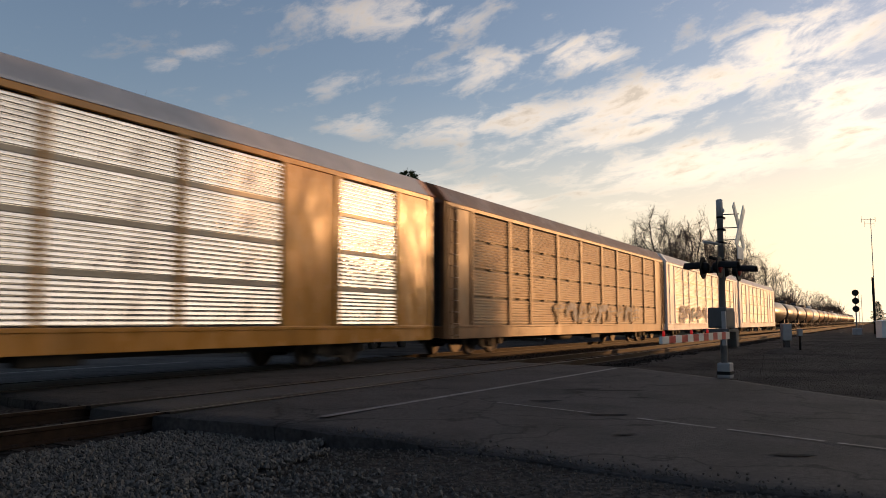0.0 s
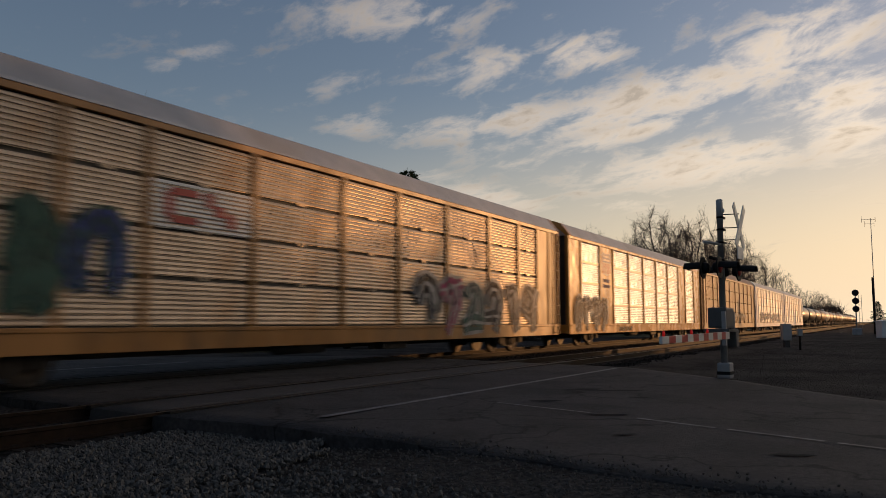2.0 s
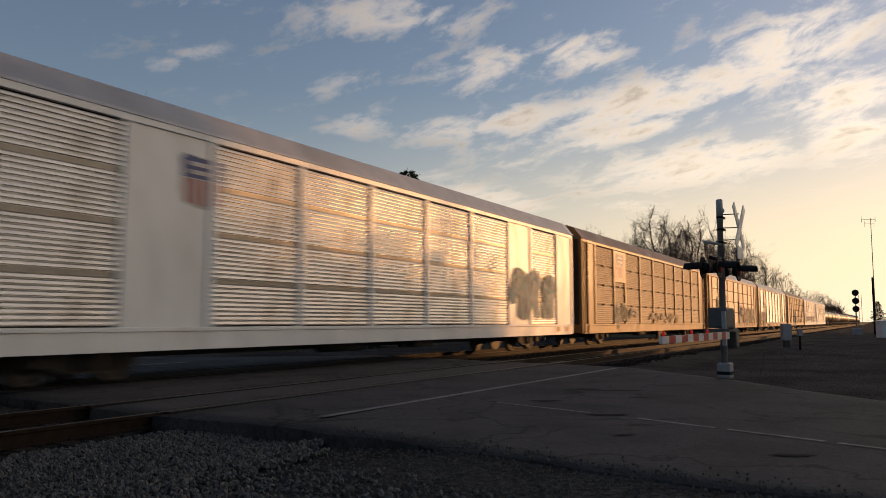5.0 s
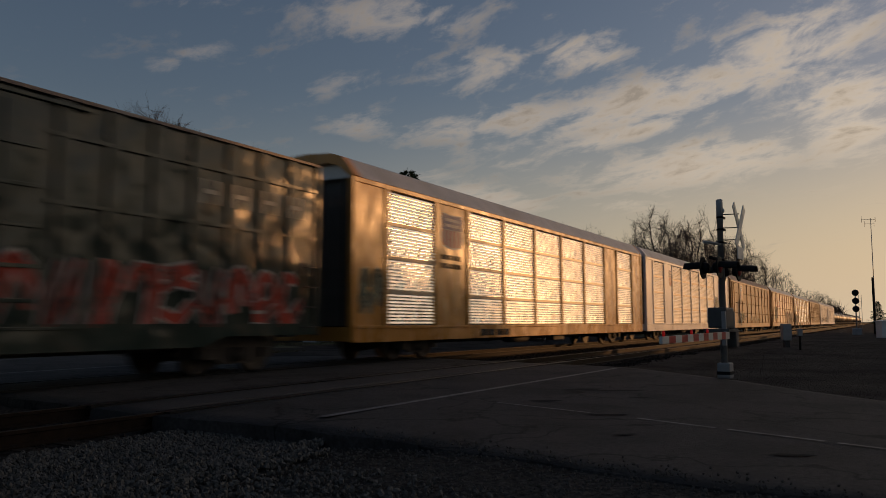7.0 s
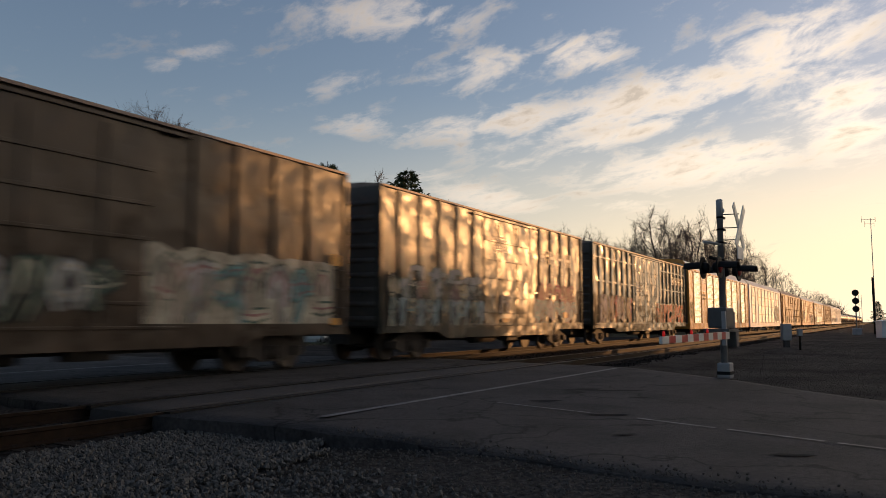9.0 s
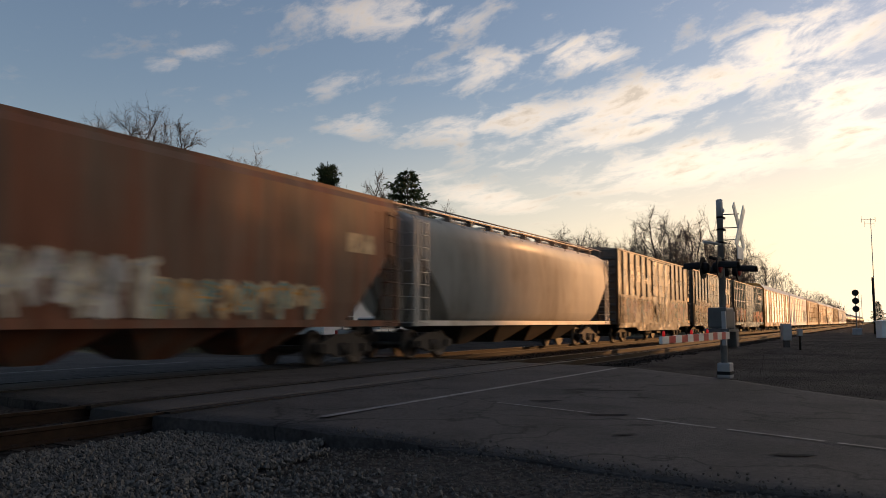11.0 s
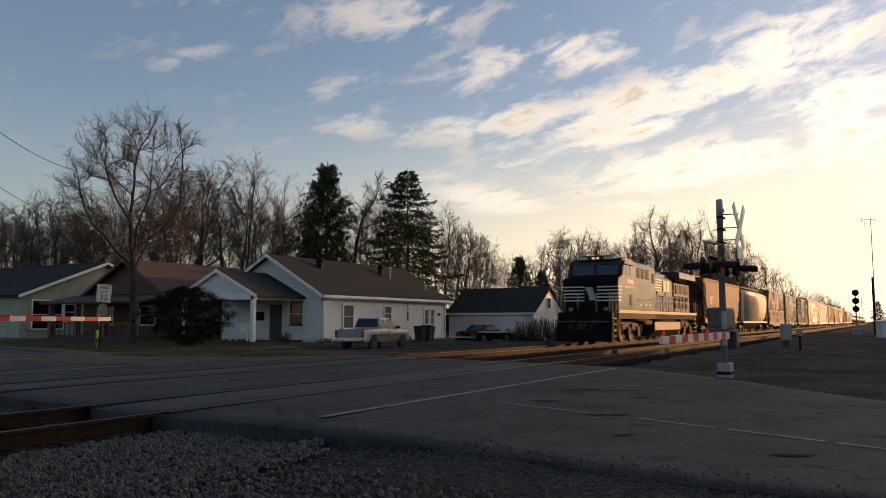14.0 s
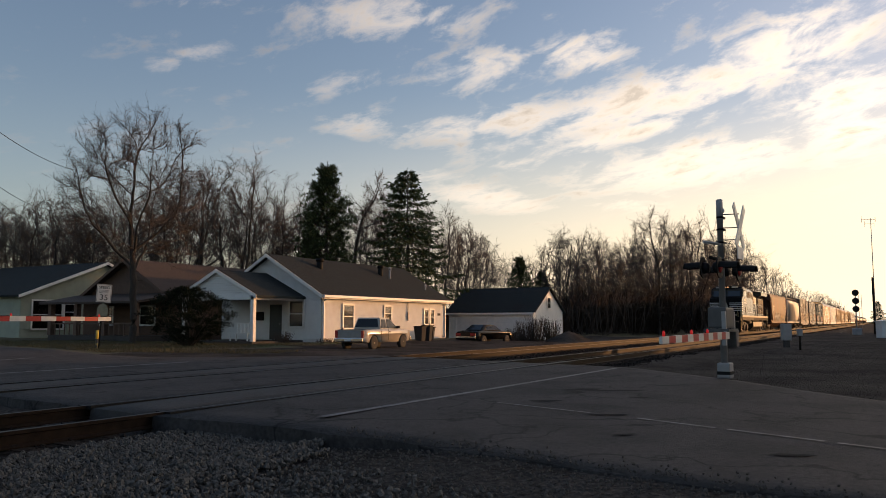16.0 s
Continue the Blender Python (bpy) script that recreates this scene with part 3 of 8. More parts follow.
def run_x(x0, t):
    return x0 + V * t + DV * (t - 8) ** 2


def truck(parent, x, wheelbase=1.73, r=0.44, name="truck"):
    """A four-wheeled freight truck: two cast side frames, bolster, springs, and two wheelsets."""
    bm = B()
    for s in (-1, 1):
        y = s * 1.02
        prof = [(-1.15, 0.36), (-1.15, 0.56), (-0.75, 0.68), (-0.42, 0.80), (0.42, 0.80), (0.75, 0.68), (1.15, 0.56), (1.15, 0.36), (0.72, 0.36), (0.40, 0.22), (-0.40, 0.22), (-0.72, 0.36)]
        prism(bm, [(x + u * wheelbase / 1.73, z) for u, z in prof], y - 0.06, y + 0.06, "y")
        for k in (-1, 0, 1):
            tube(bm, (x + k * 0.15, y + s * 0.09, 0.27), (x + k * 0.15, y + s * 0.09, 0.58), 0.06, n=6)
        for k in (-1, 1):
            box(bm, x + k * wheelbase / 2 - 0.14, x + k * wheelbase / 2 + 0.14, y + s * 0.05, y + s * 0.16, 0.34, 0.56)
    box(bm, x - 0.2, x + 0.2, -0.95, 0.95, 0.5, 0.78)
    t = part(name, bm, M["truck"], parent, "rusty cast steel truck frame")
    def wheels():
        w = B()
        for s in (-1, 1):
            lathe(w, [(s * 0.69, r + 0.025), (s * 0.72, r + 0.025), (s * 0.73, r), (s * 0.82, r - 0.005), (s * 0.82, r - 0.07), (s * 0.78, r - 0.09), (s * 0.77, 0.16), (s * 0.84, 0.13), (s * 0.84, 0.02)], 20, "y")
        tube(w, (0, -1.05, 0), (0, 1.05, 0), 0.075, n=8)
        return w
    for k in (-1, 1):
        part("wheelset", shared(("wheelset", r), wheels, M["wheel"]), None, t, at=(x + k * wheelbase / 2, 0, r))
    return t


def coupler(parent, x, s):
    bm = B()
    box(bm, min(x, x + s * 0.62), max(x, x + s * 0.62), -0.07, 0.07, 0.80, 0.95)
    box(bm, min(x + s * 0.45, x + s * 0.75), max(x + s * 0.45, x + s * 0.75), -0.14, 0.14, 0.74, 1.0, 0.03)
    tube(bm, (x, 0.25, 0.75), (x + s * 0.4, 0.25, 0.5), 0.025, n=6)
    part("coupler", bm, M["black"], parent)


def ladder(parent, x, y, z0, z1, w, mat, along="x"):
    bm = B()
    n = int((z1 - z0) / 0.36)
    for i in range(n + 1):
        z = z0 + (z1 - z0) * i / n
        if along == "x":
            tube(bm, (x, y, z), (x + w, y, z), 0.014, n=5)
        else:
            tube(bm, (x, y, z), (x, y + w, z), 0.014, n=5)
    for k in (0, 1):
        if along == "x":
            box(bm, x + k * w - 0.02, x + k * w + 0.02, y, y + 0.05, z0 - 0.1, z1 + 0.1)
        else:
            box(bm, x, x + 0.05, y + k * w - 0.02, y + k * w + 0.02, z0 - 0.1, z1 + 0.1)
    part("ladder", bm, mat, parent)


def corrugated(w, h, pitch=0.092, depth=0.045):
    """A panel with bold horizontal ribs, w long and h high, its outside towards -y."""
    def make():
        bm = B()
        n = max(3, round(h / pitch))
        prof = [(0.0, 0.0)]
        p = h / n
        for i in range(n):
            z = h * i / n
            prof += [(0.0, z + 0.20 * p), (-depth, z + 0.24 * p), (-depth * 0.94, z + 0.42 * p), (-depth * 0.70, z + 0.78 * p), (-depth * 0.1, z + 0.90 * p), (0.0, z + p)]
        r0, r1 = [bm.verts.new((0, u, z)) for u, z in prof], [bm.verts.new((w, u, z)) for u, z in prof]
        for i in range(len(prof) - 1):
            bm.faces.new((r0[i], r1[i], r1[i + 1], r0[i + 1]))
        return bm
    return make


AL = 27.45  # length of a car rack


def autorack(label, bays, frame_mat, panel_mat, roof_mat, marks=None, rows=4, solid_mat=None, gap_dark=False, end_ladder=False, top=4.90):
    """A covered car-carrier wagon. bays: (start, end, kind) measured from its rear end; kind p: ribbed panels, s: solid sheet."""
    car = thing("autorack_wagon", label, "railway wagon", group="freight train")
    F, P = M[frame_mat], M[panel_mat]
    x0, x1, ys = -AL / 2, AL / 2, 1.55
    for s in (-1, 1):
        for nm, yy, hw, za, zb in (("side_sill", 1.53, 0.05, 0.58, 0.94), ("deck_edge", 1.55, 0.06, 0.94, 1.02), ("top_rail", 1.53, 0.06, top - 0.13, top)):
            part(nm, shared((nm, frame_mat, s, top), lambda: box(B(), x0 + 0.05, x1 - 0.05, s * yy - hw, s * yy + hw, za, zb, 0.01), F), None, car)
    bm = B()
    box(bm, x0, x1, -1.4, 1.4, 0.78, 0.95)
    box(bm, x0 + 3, x1 - 3, -0.3, 0.3, 0.42, 0.8)
    for i in range(9):
        x = x0 + 3.2 + (AL - 6.4) * i / 8
        box(bm, x - 0.08, x + 0.08, -1.45, 1.45, 0.55, 0.8)
    tube(bm, (-3, -0.9, 0.5), (-1.2, -0.9, 0.5), 0.16, n=10)
    box(bm, 1.2, 2.4, -1.2, -0.8, 0.36, 0.76, 0.03)
    part("underframe", bm, M["black"], car)
    # roof: sloping side sheets and a low crown, with cross ribs
    roof = [(-1.60, top), (-1.56, top + 0.06), (-1.20, top + 0.52), (-0.85, top + 0.64), (0, top + 0.70), (0.85, top + 0.64), (1.20, top + 0.52), (1.56, top + 0.06), (1.60, top)]
    bm = B()
    n = 90
    rws = []
    for i in range(n * 2 + 1):
        x = x0 + 0.1 + (AL - 0.2) * i / (n * 2)
        lift = 0.018 if i % 2 else 0.0
        rws.append([bm.verts.new((x, u * (1 + lift * 0.3), z + (lift if 0 < k < 8 else 0))) for k, (u, z) in enumerate(roof)])
    for p, q in zip(rws, rws[1:]):
        for k in range(len(roof) - 1):
            bm.faces.new((p[k], p[k + 1], q[k + 1], q[k]))
    bm.faces.new(rws[0]), bm.faces.new(rws[-1][::-1])
    part("roof", bm, M[roof_mat], car)
    for k in (-1, 1):
        x = k * (AL / 2 - 0.06)
        bm = B()
        prism(bm, [(u * 1.01, z + 0.015) for u, z in roof] + [(1.5, top - 0.05), (1.1, top + 0.30), (0.8, top + 0.40), (-0.8, top + 0.40), (-1.1, top + 0.30), (-1.5, top - 0.05)], x - 0.16, x + 0.16, "x")
        part("roof_hoop", bm, F if solid_mat is None else M[solid_mat], car)
    # end doors: folded sheets set in from the ends
    for k in (-1, 1):
        x = k * (AL / 2 - 0.30)
        door = part("end_door", shared(("end_door", top), lambda: box(B(), -0.012, 0.012, -1.38, 1.38, 1.0, top + 0.2), M["darkend"]), None, car, "dark ribbed end door", at=(x, 0, 0))
        for i in range(8):
            part("door_leaf", shared(("door_leaf", top), lambda: box(B(), -0.03, 0.03, 0.01, 0.325, 1.0, top + 0.2, 0.01), M["darkend"]), None, door, at=((0.03 if i % 2 else 0.0) * k, -1.36 + 0.34 * i, 0))
        for s in (-1, 1):
            part("end_post", shared(("end_post", frame_mat, top), lambda: box(B(), -0.09, 0.09, -0.08, 0.08, 0.6, top + 0.02, 0.01), F), None, car, at=(k * AL / 2, s * 1.50, 0))
        part("end_sill", shared(("end_sill", frame_mat), lambda: box(B(), -0.1, 0.1, -1.42, 1.42, 0.62, 0.98, 0.01), F), None, car, at=(k * AL / 2, 0, 0))
        coupler(car, k * AL / 2, k)
        truck(car, k * (AL / 2 - 3.9))
    # far side: one closed wall with posts
    bm = B()
    box(bm, x0 + 0.2, x1 - 0.2, 1.44, 1.50, 1.0, top - 0.1)
    for i in range(11):
        x = x0 + 0.4 + (AL - 0.8) * i / 10
        box(bm, x - 0.07, x + 0.07, 1.48, 1.58, 1.0, top - 0.1)
    part("far_side", bm, P, car)
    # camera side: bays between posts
    # a dark sheet puts the shade behind the panel slits into colour
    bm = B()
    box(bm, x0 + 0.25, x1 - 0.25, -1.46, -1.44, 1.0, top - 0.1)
    part("inner_lining", bm, M["darkend"], car, "dark sheet standing in for the shade behind the panel slits")
    posts = sorted({round(b[0], 2) for b in bays} | {round(b[1], 2) for b in bays})
    post = shared(("post", frame_mat, top), lambda: box(B(), -0.075, 0.075, -1.60, -1.47, 1.0, top - 0.1, 0.008), F)
    for p in posts:
        if 0.15 < p < AL - 0.15:
            part("post", post, None, car, at=(x0 + p, 0, 0))
    zb, zt = 1.05, top - 0.16
    for a, b, kind in bays:
        w = b - a
        if kind == "s":
            sm = solid_mat or frame_mat
            part("solid_panel", shared(("solid_panel", round(w, 2), sm, top), lambda: box(B(), 0, w, -1.545, -1.50, 1.0, top - 0.1, 0.006), M[sm]), None, car, at=(x0 + a, 0, 0))
            continue
        gap = 0.075 if gap_dark else 0.10
        hh = (zt - zb - gap * (rows - 1)) / rows
        me = shared(("ribbed_panel", round(w, 2), round(hh, 3), panel_mat), corrugated(w - 0.15, hh, depth=0.028 if panel_mat == "brownpanel" else 0.038 if panel_mat == "tanpanel" else 0.045), P)
        for r in range(rows):
            z = zb + r * (hh + gap)
            part("ribbed_panel", me, None, car, at=pose(x0 + a + 0.075, -1.515 + random.uniform(-0.004, 0.004), z, random.uniform(-0.2, 0.2), 0, 0))
            if r and not gap_dark:
                part("flat_band", shared(("flat_band", round(w, 2), frame_mat, gap), lambda: box(B(), 0, w - 0.16, -1.535, -1.49, -gap, 0.0), M["band"]), None, car, at=(x0 + a + 0.08, 0, z))
            elif r:
                part("panel_clip", shared(("panel_clip", panel_mat), lambda: box(B(), -0.09, 0.09, -1.575, -1.50, -0.06, 0.02), P), None, car, at=(x0 + a + w * 0.5, 0, z))
    if end_ladder:
        for k in (-1, 1):
            ladder(car, k * (AL / 2 - 0.35) - 0.25, -1.64, 0.7, top - 0.2, 0.5, F)
    if marks:
        marks(car)
    return car


YELLOW_BAYS = [(0.1, 1.5, "s"), (1.5, 4.25, "p"), (4.25, 6.35, "s"), (6.35, 9.15, "p"), (9.15, 12.05, "p"), (12.05, 14.95, "p"), (14.95, 17.85, "p"), (17.85, 20.85, "p"), (20.85, 22.85, "s"), (22.85, 25.65, "p"), (25.65, 27.35, "s")]
TAN_BAYS = [(0.1, 0.7, "s"), (0.7, 2.05, "s"), (2.05, 4.7, "p"), (4.7, 6.45, "p"), (6.45, 9.27, "p"), (9.27, 12.5, "p"), (12.5, 15.1, "p"), (15.1, 17.9, "p"), (17.9, 20.9, "p"), (20.9, 23.4, "p"), (23.4, 25.25, "p"), (25.25, 26.45, "s"), (26.45, 27.35, "s")]
BROWN_BAYS = [(0.1, 0.64, "s"), (0.64, 1.75, "s"), (1.75, 4.75, "p"), (4.75, 6.7, "p"), (6.7, 9.6, "p"), (9.6, 12.5, "p"), (12.5, 15.5, "p"), (15.5, 18.0, "p"), (18.0, 20.6, "p"), (20.6, 23.1, "p"), (23.1, 25.7, "p"), (25.7, 27.35, "s")]

def sprayed(name, colour):
    """Thin spray paint that has worn away in flecks and runs."""
    m = material(name, colour, 0.6, vary=0.35, scale=3, spec=0.25)
    nt = m.node_tree
    N, L = nt.nodes.new, nt.links.new
    tc, mp, n, r = N("ShaderNodeTexCoord"), N("ShaderNodeMapping"), N("ShaderNodeTexNoise"), N("ShaderNodeMapRange")
    mp.inputs["Scale"].default_value = (1.0, 1.0, 0.45)
    n.inputs["Scale"].default_value, n.inputs["Detail"].default_value, n.inputs["Roughness"].default_value = 2.6, 7.0, 0.65
    r.inputs["From Min"].default_value, r.inputs["From Max"].default_value = 0.42, 0.62
    r.inputs["To Min"].default_value, r.inputs["To Max"].default_value = 0.94, 0.40
    L(tc.outputs["Object"], mp.inputs[0]), L(mp.outputs[0], n.inputs["Vector"]), L(n.outputs[0], r.inputs["Value"])
    L(r.outputs[0], nt.nodes["Principled BSDF"].inputs["Alpha"])
    return m


LETTER = {k: material("lettering_" + k, c, 0.5, vary=0.2, scale=5) for k, c in dict(cream=(0.40, 0.36, 0.29), white=(0.50, 0.48, 0.46), red=(0.36, 0.04, 0.03), orange=(0.48, 0.22, 0.03), black=(0.03, 0.03, 0.032), blue=(0.05, 0.07, 0.20), flagred=(0.40, 0.10, 0.085)).items()}
PAINT = {k: sprayed("spray_" + k, c) for k, c in dict(
    black=(0.02, 0.02, 0.022), white=(0.42, 0.40, 0.38), red=(0.38, 0.05, 0.03), teal=(0.14, 0.30, 0.31), pink=(0.28, 0.13, 0.13), green=(0.20, 0.25, 0.06),
    magenta=(0.30, 0.03, 0.10), blue=(0.05, 0.07, 0.22), grey=(0.35, 0.36, 0.36), cream=(0.46, 0.41, 0.32), orange=(0.55, 0.25, 0.03), tan=(0.45, 0.35, 0.22), darkgreen=(0.04, 0.09, 0.07), flagred=(0.45, 0.12, 0.10)).items()}


def ribbon(bm, pts, width, y):
    """A broad sprayed stroke through (x, z) points, with round-ish ends."""
    n = len(pts)
    left, right = [], []
    for i, (px, pz) in enumerate(pts):
        qx, qz = pts[min(i + 1, n - 1)]
        ox, oz = pts[max(i - 1, 0)]
        d = Vector((qx - ox, 0, qz - oz)).normalized()
        k = width / 2 * (0.75 if i in (0, n - 1) else 1.0)
        left.append(bm.verts.new((px - d.z * k, y, pz + d.x * k))), right.append(bm.verts.new((px + d.z * k, y, pz - d.x * k)))
    for i in range(n - 1):
        bm.faces.new((left[i], left[i + 1], right[i + 1], right[i]))


def graffiti(parent, x0, x1, z0, z1, letters, fill, outline, y, seed, inner=None):
    """Sprayed letters side by side, each of broad slanting strokes: outline, filling and a highlight."""
    w, h = (x1 - x0) / letters, z1 - z0
    rnd = random.Random(seed)
    for i in range(letters):
        cx = x0 + w * (i + 0.5)
        strokes = []
        for s in range(rnd.choice((3, 4, 4))):
            style = rnd.random()
            if style < 0.3:
                u = rnd.uniform(-0.35, 0.35)
                u0 = u - rnd.uniform(-0.3, 0.45)
                pts = [(cx + w * u0, z0 + 0.03 * h), (cx + w * (u + rnd.uniform(-0.05, 0.05)), z0 + 0.5 * h), (cx + w * (u + rnd.uniform(0.0, 0.25)), z1 - rnd.uniform(0, 0.12) * h)]
            elif style < 0.75:
                k, m = rnd.uniform(0.2, 0.42), rnd.choice((-1, 1))
                a0 = rnd.uniform(0, 1)
                pts = [(cx + m * w * k * math.cos(a0 + 0.62 * j), (z0 + z1) / 2 + h * 0.40 * math.sin(a0 + 0.62 * j)) for j in range(6)]
            else:
                v = rnd.uniform(0.15, 0.85)
                pts = [(cx - w * 0.48, z0 + h * v), (cx, z0 + h * (v + rnd.uniform(-0.15, 0.15))), (cx + w * 0.48, z0 + h * min(0.95, v + rnd.uniform(0, 0.25)))]
            strokes.append((pts, min(w, h) * rnd.uniform(0.22, 0.40)))
        for name, k, dy, col in (("graffiti_outline", 1.45, 0.0, outline), ("graffiti_fill", 1.0, 0.006, fill[i % len(fill)]), ("graffiti_stroke", 0.22, 0.012, inner or outline)):
            for j, (pts, ww) in enumerate(strokes):
                bm = B()
                ribbon(bm, pts, ww * k, y - dy - 0.0012 * j)
                part(name, bm, PAINT[col], parent, "sprayed graffiti " + name.split("_")[1])


def plain_blocks(parent, x0, n, w, gap, z0, h, y, mat, name="lettering_block"):
    """Writing that stands as plain blocks of its size and colour."""
    me = shared((name, w, h, mat.name), lambda: box(B(), 0, w, -0.004, 0, 0, h), mat)
    for i in range(n):
        part(name, me, None, parent, at=(x0 + i * (w + gap), y, z0))


def lettering(parent, x0, n, w, gap, z0, h, y, mat):
    """A wagon owner's mark as plain open blocks: two uprights and a bar each."""
    def make():
        bm, t = B(), w * 0.24
        box(bm, 0, t, -0.004, 0, 0, h)
        box(bm, w - t, w, -0.004, 0, 0, h)
        box(bm, t, w - t, -0.004, 0, h * 0.42, h * 0.60)
        return bm
    me = shared(("lettering_block", w, h, mat.name, "open"), make, mat)
    for i in range(n):
        part("lettering_block", me, None, parent, at=(x0 + i * (w + gap), y, z0))


def shield(parent, cx, cz, w, h, y):
    def plate(name, pts, mat, dy):
        bm = B()
        bm.faces.new([bm.verts.new((cx + u * w / 2, y - dy, cz + v * h / 2)) for u, v in pts])
        part(name, bm, mat, parent)
    plate("emblem_shield", [(-0.8, 1.0), (0, 0.92), (0.8, 1.0), (1, 0.75), (0.92, 0.3), (1.0, -0.35), (0.75, -0.85), (0, -1.0), (-0.75, -0.85), (-1.0, -0.35), (-0.92, 0.3), (-1, 0.75)], LETTER["white"], 0.0)
    plate("emblem_band", [(-0.78, 0.95), (0, 0.87), (0.78, 0.95), (0.95, 0.75), (0.87, 0.3), (0.9, 0.12), (-0.9, 0.12), (-0.87, 0.3), (-0.95, 0.75)], LETTER["blue"], 0.004)
    for i in range(5):
        u = -0.78 + 0.34 * i
        plate("emblem_stripe", [(u, 0.08), (u + 0.2, 0.08), (u + 0.2, -0.86 + abs(u + 0.1) * 0.1), (u, -0.86 + abs(u + 0.1) * 0.1)], LETTER["flagred"], 0.004)
    for i in range(2):
        plate("emblem_writing", [(-0.6, 0.72 - 0.3 * i), (0.6, 0.72 - 0.3 * i), (0.6, 0.56 - 0.3 * i), (-0.6, 0.56 - 0.3 * i)], LETTER["white"], 0.008)


SIDE = -1.552
XR = -AL / 2  # rear end of a rack


def marks_a3(c):
    shield(c, XR + 5.3, 3.95, 1.5, 1.15, SIDE)
    plain_blocks(c, XR + 4.75, 6, 0.13, 0.06, 3.05, 0.16, SIDE, PAINT["blue"])
    plain_blocks(c, XR + 4.75, 6, 0.13, 0.06, 2.78, 0.16, SIDE, PAINT["blue"])
    graffiti(c, XR + 0.6, XR + 5.2, 0.68, 2.25, 4, ["black"], "white", SIDE - 0.06, 2.0, "grey")
    plain_blocks(c, XR + 7.2, 2, 1.1, 0.15, 0.66, 0.22, -1.59, PAINT["black"], "data_panel")


def marks_a7(c):
    shield(c, XR + 5.3, 3.95, 1.5, 1.15, SIDE)
    plain_blocks(c, XR + 4.6, 7, 0.13, 0.06, 3.05, 0.16, SIDE, PAINT["black"])
    plain_blocks(c, XR + 4.6, 7, 0.13, 0.06, 2.78, 0.16, SIDE, PAINT["black"])
    plain_blocks(c, XR + 7.2, 2, 1.1, 0.15, 0.66, 0.22, -1.59, PAINT["black"], "data_panel")
    graffiti(c, XR + 0.2, XR + 1.4, 1.3, 2.6, 2, ["darkgreen"], "tan", SIDE - 0.004, 5.0)


def marks_a4(c):
    sign = part("painted_panel", shared(("painted_panel",), corrugated(2.66, 0.92), M["signwhite"]), None, c, "white painted panel with red shapes", at=(XR + 6.53, -1.535, 2.90))
    for xa, xb, za, zb in ((0.45, 1.15, 0.66, 0.80), (0.45, 1.15, 0.12, 0.26), (0.32, 0.52, 0.22, 0.70), (1.35, 1.55, 0.50, 0.80), (1.60, 1.85, 0.34, 0.56), (1.95, 2.15, 0.14, 0.44)):
        bm = B()
        box(bm, xa, xb, -0.062, -0.052, za, zb)
        part("red_shape", bm, LETTER["red"], sign)
    graffiti(c, XR + 15.8, XR + 25.0, 0.72, 2.45, 6, ["black", "magenta", "darkgreen", "black", "black"], "white", SIDE - 0.055, 9.0, "white")
    graffiti(c, XR + 3.4, XR + 6.2, 1.2, 3.1, 2, ["darkgreen", "blue"], "darkgreen", SIDE - 0.055, 10.0, "darkgreen")
    graffiti(c, XR + 0.9, XR + 1.9, 1.3, 1.75, 1, ["white"], "tan", SIDE - 0.004, 3.0)


def marks_a5(c):
    bm = B()
    box(bm, XR + 4.82, XR + 6.63, -1.60, -1.555, 3.15, 4.74, 0.01)
    part("emblem_board", bm, M["oldyellow"], c, "yellow board with a shield emblem")
    shield(c, XR + 5.72, 3.95, 1.35, 1.4, -1.604)
    graffiti(c, XR + 4.6, XR + 6.9, 0.75, 1.95, 2, ["grey", "darkgreen"], "cream", SIDE - 0.05, 12.0, "darkgreen")
    graffiti(c, XR + 7.3, XR + 8.9, 1.05, 1.75, 1, ["white"], "grey", SIDE - 0.05, 14.0, "black")
    graffiti(c, XR + 11.5, XR + 19.0, 1.1, 1.6, 6, ["cream", "tan"], "tan", SIDE - 0.05, 17.0, "cream")


def marks_a2(c):
    graffiti(c, XR + 9, XR + 22, 1.1, 1.9, 9, ["tan", "grey", "tan"], "tan", SIDE - 0.05, 21.0, "grey")


def marks_a6(c):
    shield(c, XR + 6.1, 3.9, 1.2, 1.1, SIDE)
    graffiti(c, XR + 20.9, XR + 25.5, 1.2, 3.0, 3, ["grey", "white"], "teal", SIDE - 0.05, 25.0, "teal")
    for x in (25.6, 26.6):
        plain_blocks(c, XR + x, 1, 0.3, 0.1, 0.72, 0.18, -1.60, LETTER["orange"], "data_panel")


def marks_a1(c):
    graffiti(c, XR + 3, XR + 22, 1.1, 2.1, 10, ["grey", "white", "teal"], "grey", SIDE - 0.05, 28.0, "blue")


a0 = autorack("white autorack wagon with pale ribbed panels", YELLOW_BAYS, "white", "galv_white", "roofgrey")
a1 = autorack("white autorack wagon sprayed with grey graffiti", TAN_BAYS, "white", "galv_white", "roofgrey", marks_a1)
a2 = autorack("rusty brown autorack wagon with ladder ends", BROWN_BAYS, "rustpaint", "brownpanel", "roofbrown", marks_a2, gap_dark=True, end_ladder=True)
a3 = autorack("yellow autorack wagon with bright galvanised panels and black graffiti", YELLOW_BAYS, "yellow", "galv", "roofgrey", marks_a3)
a4 = autorack("tan weathered autorack wagon with white sign and graffiti", TAN_BAYS, "oldyellow", "tanpanel", "roofgrey", marks_a4, gap_dark=True, end_ladder=True)
